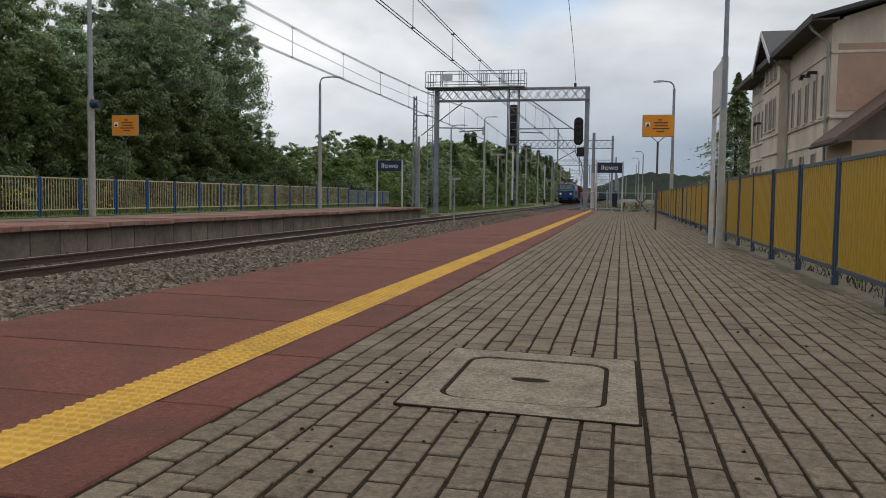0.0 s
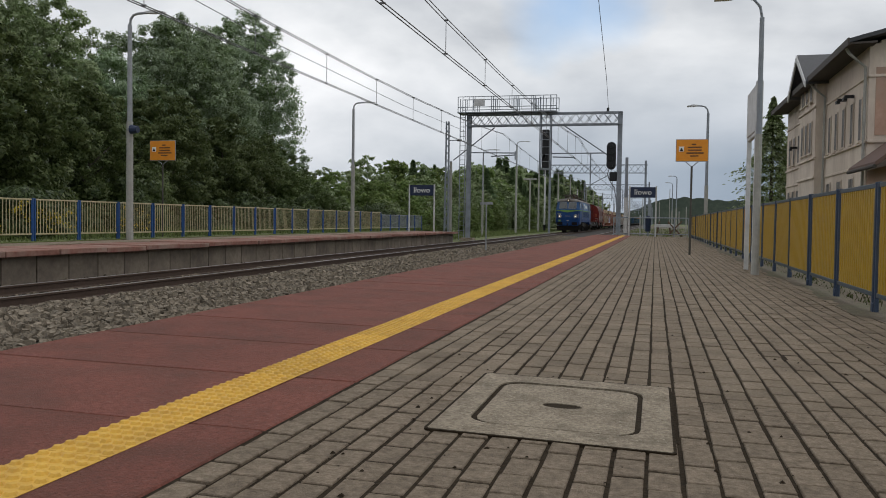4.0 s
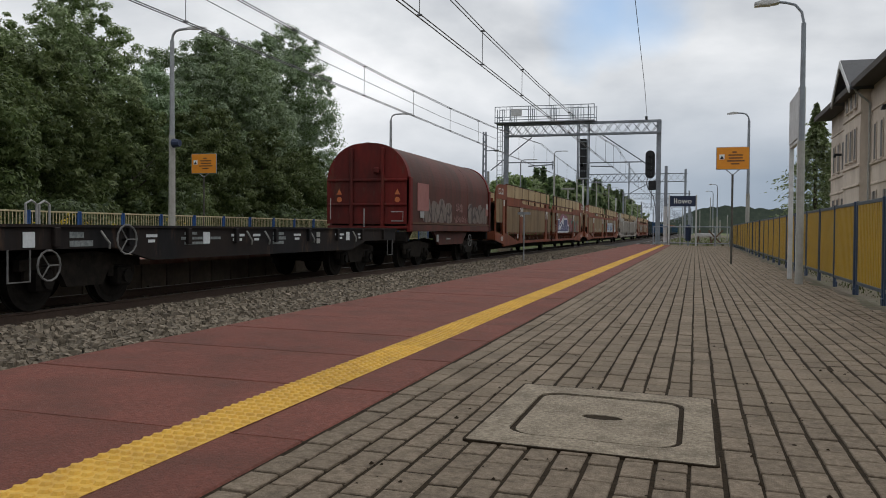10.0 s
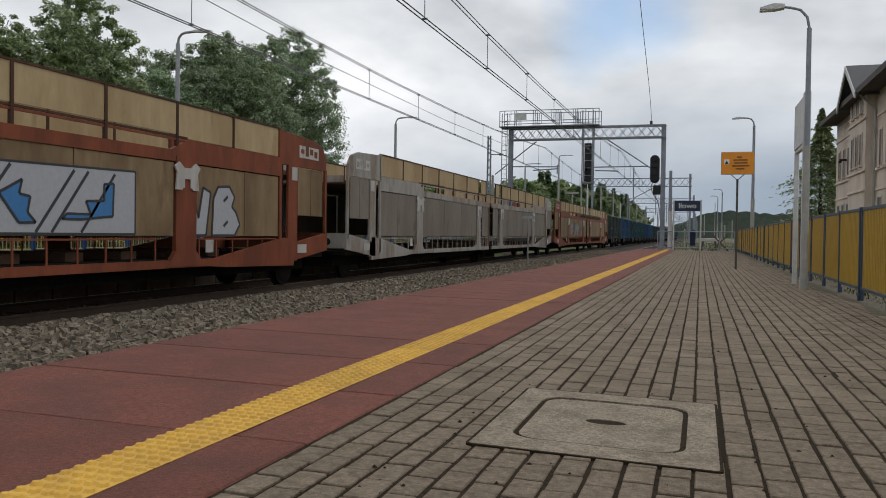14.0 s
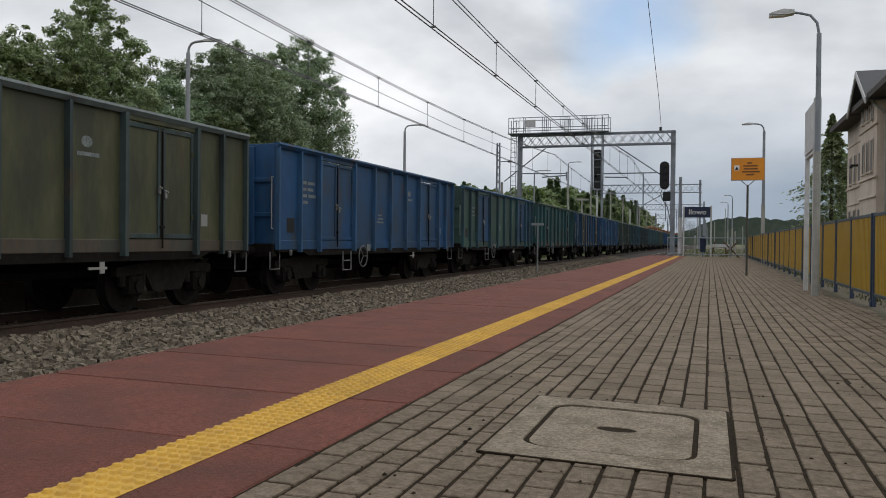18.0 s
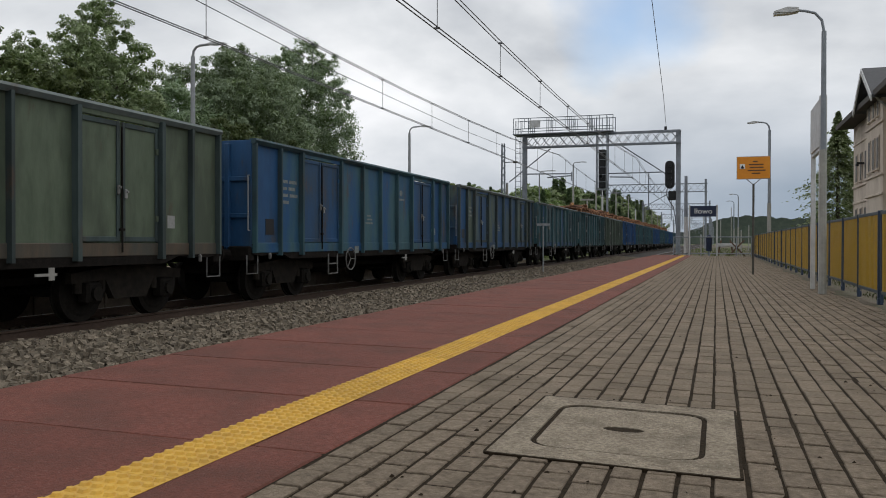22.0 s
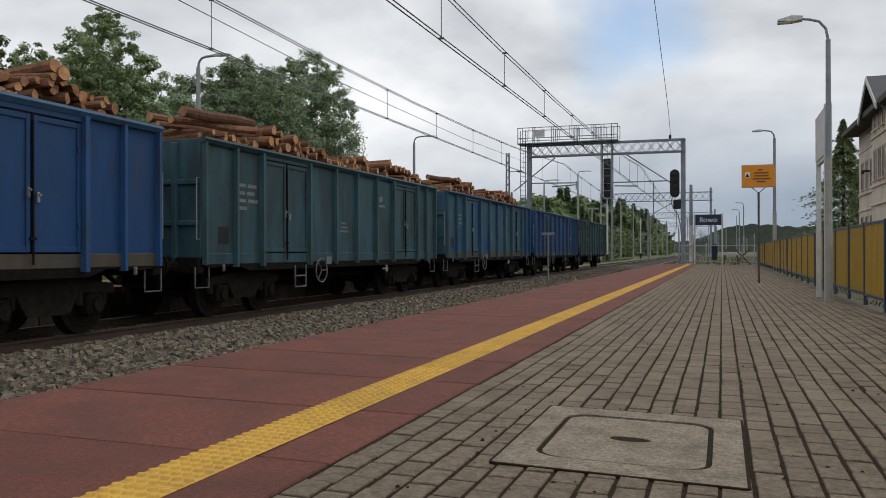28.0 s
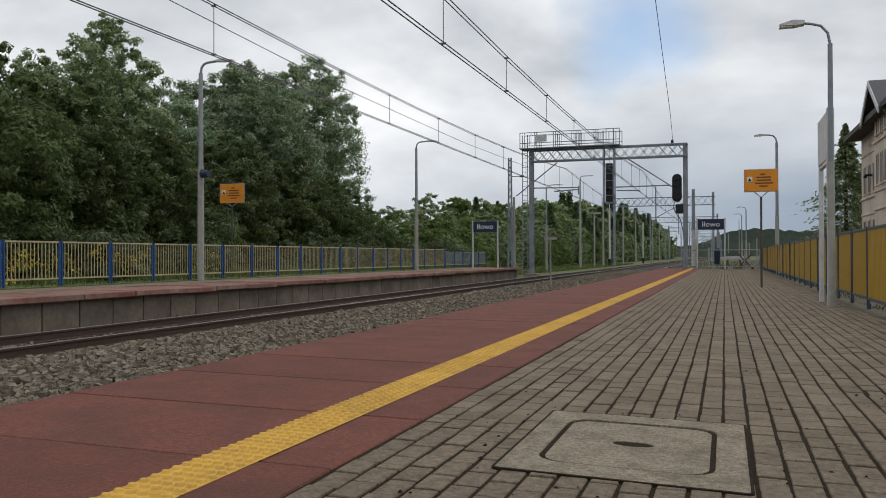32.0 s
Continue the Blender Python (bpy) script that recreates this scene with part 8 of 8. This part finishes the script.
for s in (-1, 1):
    def sx(z, d=0.0):
        return s * ((1.49 if z < 2.7 else 1.49 - (z - 2.7) * 0.118) + d)

    def panel(name, y0, y1, z0, z1, mat, label="", d=0.008, parent=None):
        a, b0 = sx(z0, d), sx(z1, d)
        vs = [(a, y0, z0), (a, y1, z0), (b0, y1, z1), (b0, y0, z1)]
        vs += [(x - s * 0.03, y, z) for x, y, z in vs]
        return part(name, Geo().add(vs, [(0, 1, 2, 3), (7, 6, 5, 4), (0, 4, 5, 1), (1, 5, 6, 2), (2, 6, 7, 3), (3, 7, 4, 0)]), mat, parent or lo, label)

    for f in ((lambda y: y), (lambda y: LL - y)):
        def pp(name, y0, y1, *rest, **kw):
            a, c = sorted((f(y0), f(y1)))
            return panel(name, a, c, *rest, **kw)
        pp("cab_window_seal", 0.72, 1.46, 2.86, 3.64, T["under"], d=0.004)
        pp("cab_window", 0.77, 1.41, 2.91, 3.59, LGLASS, "cab side window", d=0.01)
        pp("quarter_light", 0.46, 0.66, 2.94, 3.56, LGLASS, "narrow corner window", d=0.004)
        dr = pp("cab_door", 2.72, 3.46, 1.64, 3.62, LB, "blue cab door", d=0.006)
        pp("door_upper", 2.74, 3.44, 2.72, 3.6, LMID, d=0.01, parent=dr)
        pp("door_seal", 2.8, 3.32, 2.86, 3.56, T["under"], d=0.012, parent=dr)
        pp("door_glass", 2.84, 3.28, 2.9, 3.52, LGLASS, d=0.016, parent=dr)
        for y in (2.68, 3.54):
            part("grab_rail", Geo().path([(sx(1.6, 0.0), f(y), 1.62), (sx(1.6, 0.07), f(y), 1.66), (sx(3.5, 0.07), f(y), 3.52), (sx(3.5, 0), f(y), 3.56)], 0.018, 6), T["handrail"], lo, "white grab rail")
        pp("step_recess", 2.92, 3.3, 1.33, 1.5, T["under"])
        pp("vent_panel", 3.74, 5.0, 2.87, 3.59, LDARK, "dark ventilation panel")
    for y0, y1 in ((3.9, 5.06), (5.8, 6.9), (7.28, 8.4), (8.88, 9.7), (10.06, 11.15), (11.62, 12.8), (13.42, 14.5)):
        gr = panel("grille", y0, y1, 1.85, 2.585, LDARK, "dark louvred grille")
        for q in range(6 if s > 0 else 0):
            z = 1.9 + q * 0.112
            panel("louvre", y0 + 0.04, y1 - 0.04, z, z + 0.05, LDARK, d=0.013, parent=gr)
    panel("mark_field", 5.15, 12.1, 2.71, 3.69, LPALE, "pale blue field behind the mark", d=0.003)
    # owner's mark as plain shapes
    cx, cz = 7.34, 3.24
    for k in range(2):
        q0 = 0.6 if k == 0 else 0.6 + math.pi
        arcp = [(cx + 0.5 * math.cos(q0 + t), cz + 0.35 * math.sin(q0 + t)) for t in np.linspace(0, 2.5, 8)] + [(cx + 0.22 * math.cos(q0 + t), cz + 0.13 * math.sin(q0 + t)) for t in np.linspace(2.6, 0.1, 6)]
        n = len(arcp)
        vs = [(sx(z, 0.004), y, z) for y, z in arcp] + [(sx(z, 0.01), y, z) for y, z in arcp]
        part("owner_mark", Geo().add(vs, [tuple(range(n)), tuple(range(2 * n - 1, n - 1, -1))] + [(i, (i + 1) % n, n + (i + 1) % n, n + i) for i in range(n)]), T["mark2"], lo, "white swirl mark")
    for k in range(8):
        y0 = 8.05 + 0.455 * k
        panel("mark_bar", y0, y0 + 0.34, 3.02, 3.43, T["mark2"], "white block of the owner mark", d=0.008)
    bars(lo, 1.49 if s > 0 else -1.5, 8.3, 1.68, [(0, 1.6), (0.6, 1.0), (0.6, 1.0)], T["mark"], h=0.09, gap=0.14)
    part("number_bar", Geo().box(*sorted((s * 1.488, s * 1.497)), 15.7, 16.5, 1.5, 1.64), T["handrail"], lo)
    part("equipment_box", Geo().box(*sorted((s * 0.9, s * 1.35)), 7.6, 9.6, 0.55, 1.15, 0.04), T["wheel"], lo, "grey equipment case")
    part("equipment_box", Geo().box(*sorted((s * 0.95, s * 1.32)), 6.9, 7.4, 0.7, 1.15, 0.03), LROOF, lo)
    part("equipment_box", Geo().box(*sorted((s * 0.95, s * 1.32)), 9.8, 10.3, 0.7, 1.15, 0.03), LROOF, lo)
for y0 in (3.6, LL - 3.6):
    b = part("bogie", Geo().box(-0.9, 0.9, y0 - 2.5, y0 + 2.5, 0.75, 1.1, 0.05), T["under"], lo, "three-axle bogie")
    for s in (-1, 1):
        part("bogie_frame", Geo().prism([(y0 - 2.6, 0.75), (y0 - 2.3, 0.55), (y0 + 2.3, 0.55), (y0 + 2.6, 0.75), (y0 + 2.6, 1.0), (y0 - 2.6, 1.0)], 0, s * 1.1 - 0.08, s * 1.1 + 0.08), T["under"], b)
        for k in (-1.75, 0, 1.75):
            part("axle_box", Geo().box(s * 1.12 - 0.15, s * 1.12 + 0.15, y0 + k - 0.25, y0 + k + 0.25, 0.42, 0.82, 0.05).tube((s * 1.2, y0 + k, 0.6), (s * 1.3, y0 + k, 0.6), 0.16, n=12), T["wheel"], b)
            part("brake_gear", Geo().box(s * 1.05 - 0.06, s * 1.05 + 0.06, y0 + k + 0.65, y0 + k + 0.9, 0.2, 0.85, 0.03), T["wheel"], b)
            for d in (-0.4, 0.4):
                part("spring", Geo().tube((s * 1.15, y0 + k + d, 0.6), (s * 1.15, y0 + k + d, 0.95), 0.09, n=10), T["under"], b)
    for k in (-1.75, 0, 1.75):
        wheelset(b, y0 + k, 0.62)
part("transformer", Geo().box(-0.85, 0.85, 6.4, LL - 6.4, 0.5, 1.2, 0.05), T["under"], lo)
# roof gear
part("roof_walk", Geo().box(-0.55, 0.55, 5.6, 12.0, 4.12, 4.18), T["under"], lo)
for k in range(8):
    y = 6.0 + 0.8 * k
    g = Geo().path([(1.22, y, 3.86), (1.12, y, 4.12), (0.85, y, 4.26), (0.4, y, 4.3), (-0.4, y, 4.3), (-0.85, y, 4.26), (-1.12, y, 4.12), (-1.22, y, 3.86)], 0.035, 6)
    part("roof_hoop", g, LROOF, lo, "grey roof hoop")
for z, x in ((4.16, 1.08), (4.28, 0.75)):
    part("roof_rail", Geo().tube((x, 5.8, z), (x, 11.8, z), 0.02, n=6).tube((-x, 5.8, z), (-x, 11.8, z), 0.02, n=6), T["under"], lo)
part("roof_grid", Geo().box(-1.05, 1.05, 5.8, 11.7, 3.98, 4.1), T["under"], lo, "dark resistor grid under the hoops")
part("roof_box", Geo().box(0.15, 0.75, 5.0, 5.6, 4.1, 4.62, 0.02), LROOF, lo, "grey roof box")
part("roof_line", Geo().path([(0.5, 2.2, 4.35), (0.5, 5.5, 4.42), (0.5, 12, 4.5), (0.5, 14.6, 4.4)], 0.02, 6), T["rust"], lo)
for y in (2.4, 4.0, 12.4, 13.6, 14.6):
    part("insulator", Geo().tube((0.5, y, 4.08), (0.5, y, 4.36), 0.07, n=8), T["rust"], lo)


def pantograph(y, up):
    p = part("pantograph", Geo().box(-0.65, 0.65, y - 0.75, y - 0.68, 4.34, 4.4).box(-0.65, 0.65, y + 0.68, y + 0.75, 4.34, 4.4).box(-0.6, -0.54, y - 0.75, y + 0.75, 4.34, 4.4).box(0.54, 0.6, y - 0.75, y + 0.75, 4.34, 4.4), T["panto"], lo, "raised pantograph" if up else "folded pantograph")
    hk, top = (4.95, 5.52) if up else (4.5, 4.62)
    w = 1.15 if up else 1.75
    for s in (-1, 1):
        for k in (-1, 1):
            part("lower_arm", Geo().tube((s * 0.5, y + k * 0.3, 4.4), (s * 0.62, y + k * w, hk), 0.028, n=6), T["panto"], p)
            part("upper_arm", Geo().tube((s * 0.62, y + k * w, hk), (s * 0.45, y + k * 0.16, top), 0.02, n=6), T["panto"], p)
    for k in (-1, 1):
        part("cross_tube", Geo().tube((-0.62, y + k * w, hk), (0.62, y + k * w, hk), 0.022, n=6).tube((-0.62, y + k * w, hk), (0.45, y + k * 0.16, top), 0.014, n=5), T["panto"], p)
        part("pan_head", Geo().path([(-0.95, y + k * 0.16, top - 0.12), (-0.7, y + k * 0.16, top + 0.03), (0.7, y + k * 0.16, top + 0.03), (0.95, y + k * 0.16, top - 0.12)], 0.025, 6), T["panto"], p)
    for s in (-1, 1):
        for k in (-0.7, 0.7):
            part("insulator", Geo().tube((s * 0.57, y + k, 4.06), (s * 0.57, y + k, 4.36), 0.06, n=8), T["panto"], p)


pantograph(3.2, False)
pantograph(13.6, True)
TRAIN.append((lo, -177.4))

# ---- single paving bricks near the manhole, last
for x, y, dz in placed:
    o = part("brick", brick, M["brick"], paving)
    o.location, o.rotation_euler = (x, y, dz), (rng.uniform(-0.008, 0.008), rng.uniform(-0.012, 0.012), rng.uniform(-0.008, 0.008))


# ---- the train's run: where the first open wagon's front is at each second
RUN = [
    (0, 334.99), (1, 323.00), (2, 309.55), (3, 294.81), (4, 278.96), (5, 262.14),
    (6, 244.49), (7, 226.14), (8, 207.19), (9, 186.04), (10, 168.27), (11, 148.07),
    (12, 127.36), (13, 105.92), (14, 85.42), (15, 64.69), (16, 43.62), (17, 23.07),
    (18, 1.88), (19, -19.50), (20, -41.20), (21, -62.48), (22, -83.52), (23, -104.28),
    (24, -125.70), (25, -147.00), (26, -169.11), (27, -190.51), (28, -211.78), (29, -233.37),
    (30, -254.15), (31, -276.34), (32, -297.84),
]


def motions():
    for t, u in TRAIN:
        walk(t, [(s, pose(TRACK_X, y + u, RAIL_Z)) for s, y in RUN])


motions()
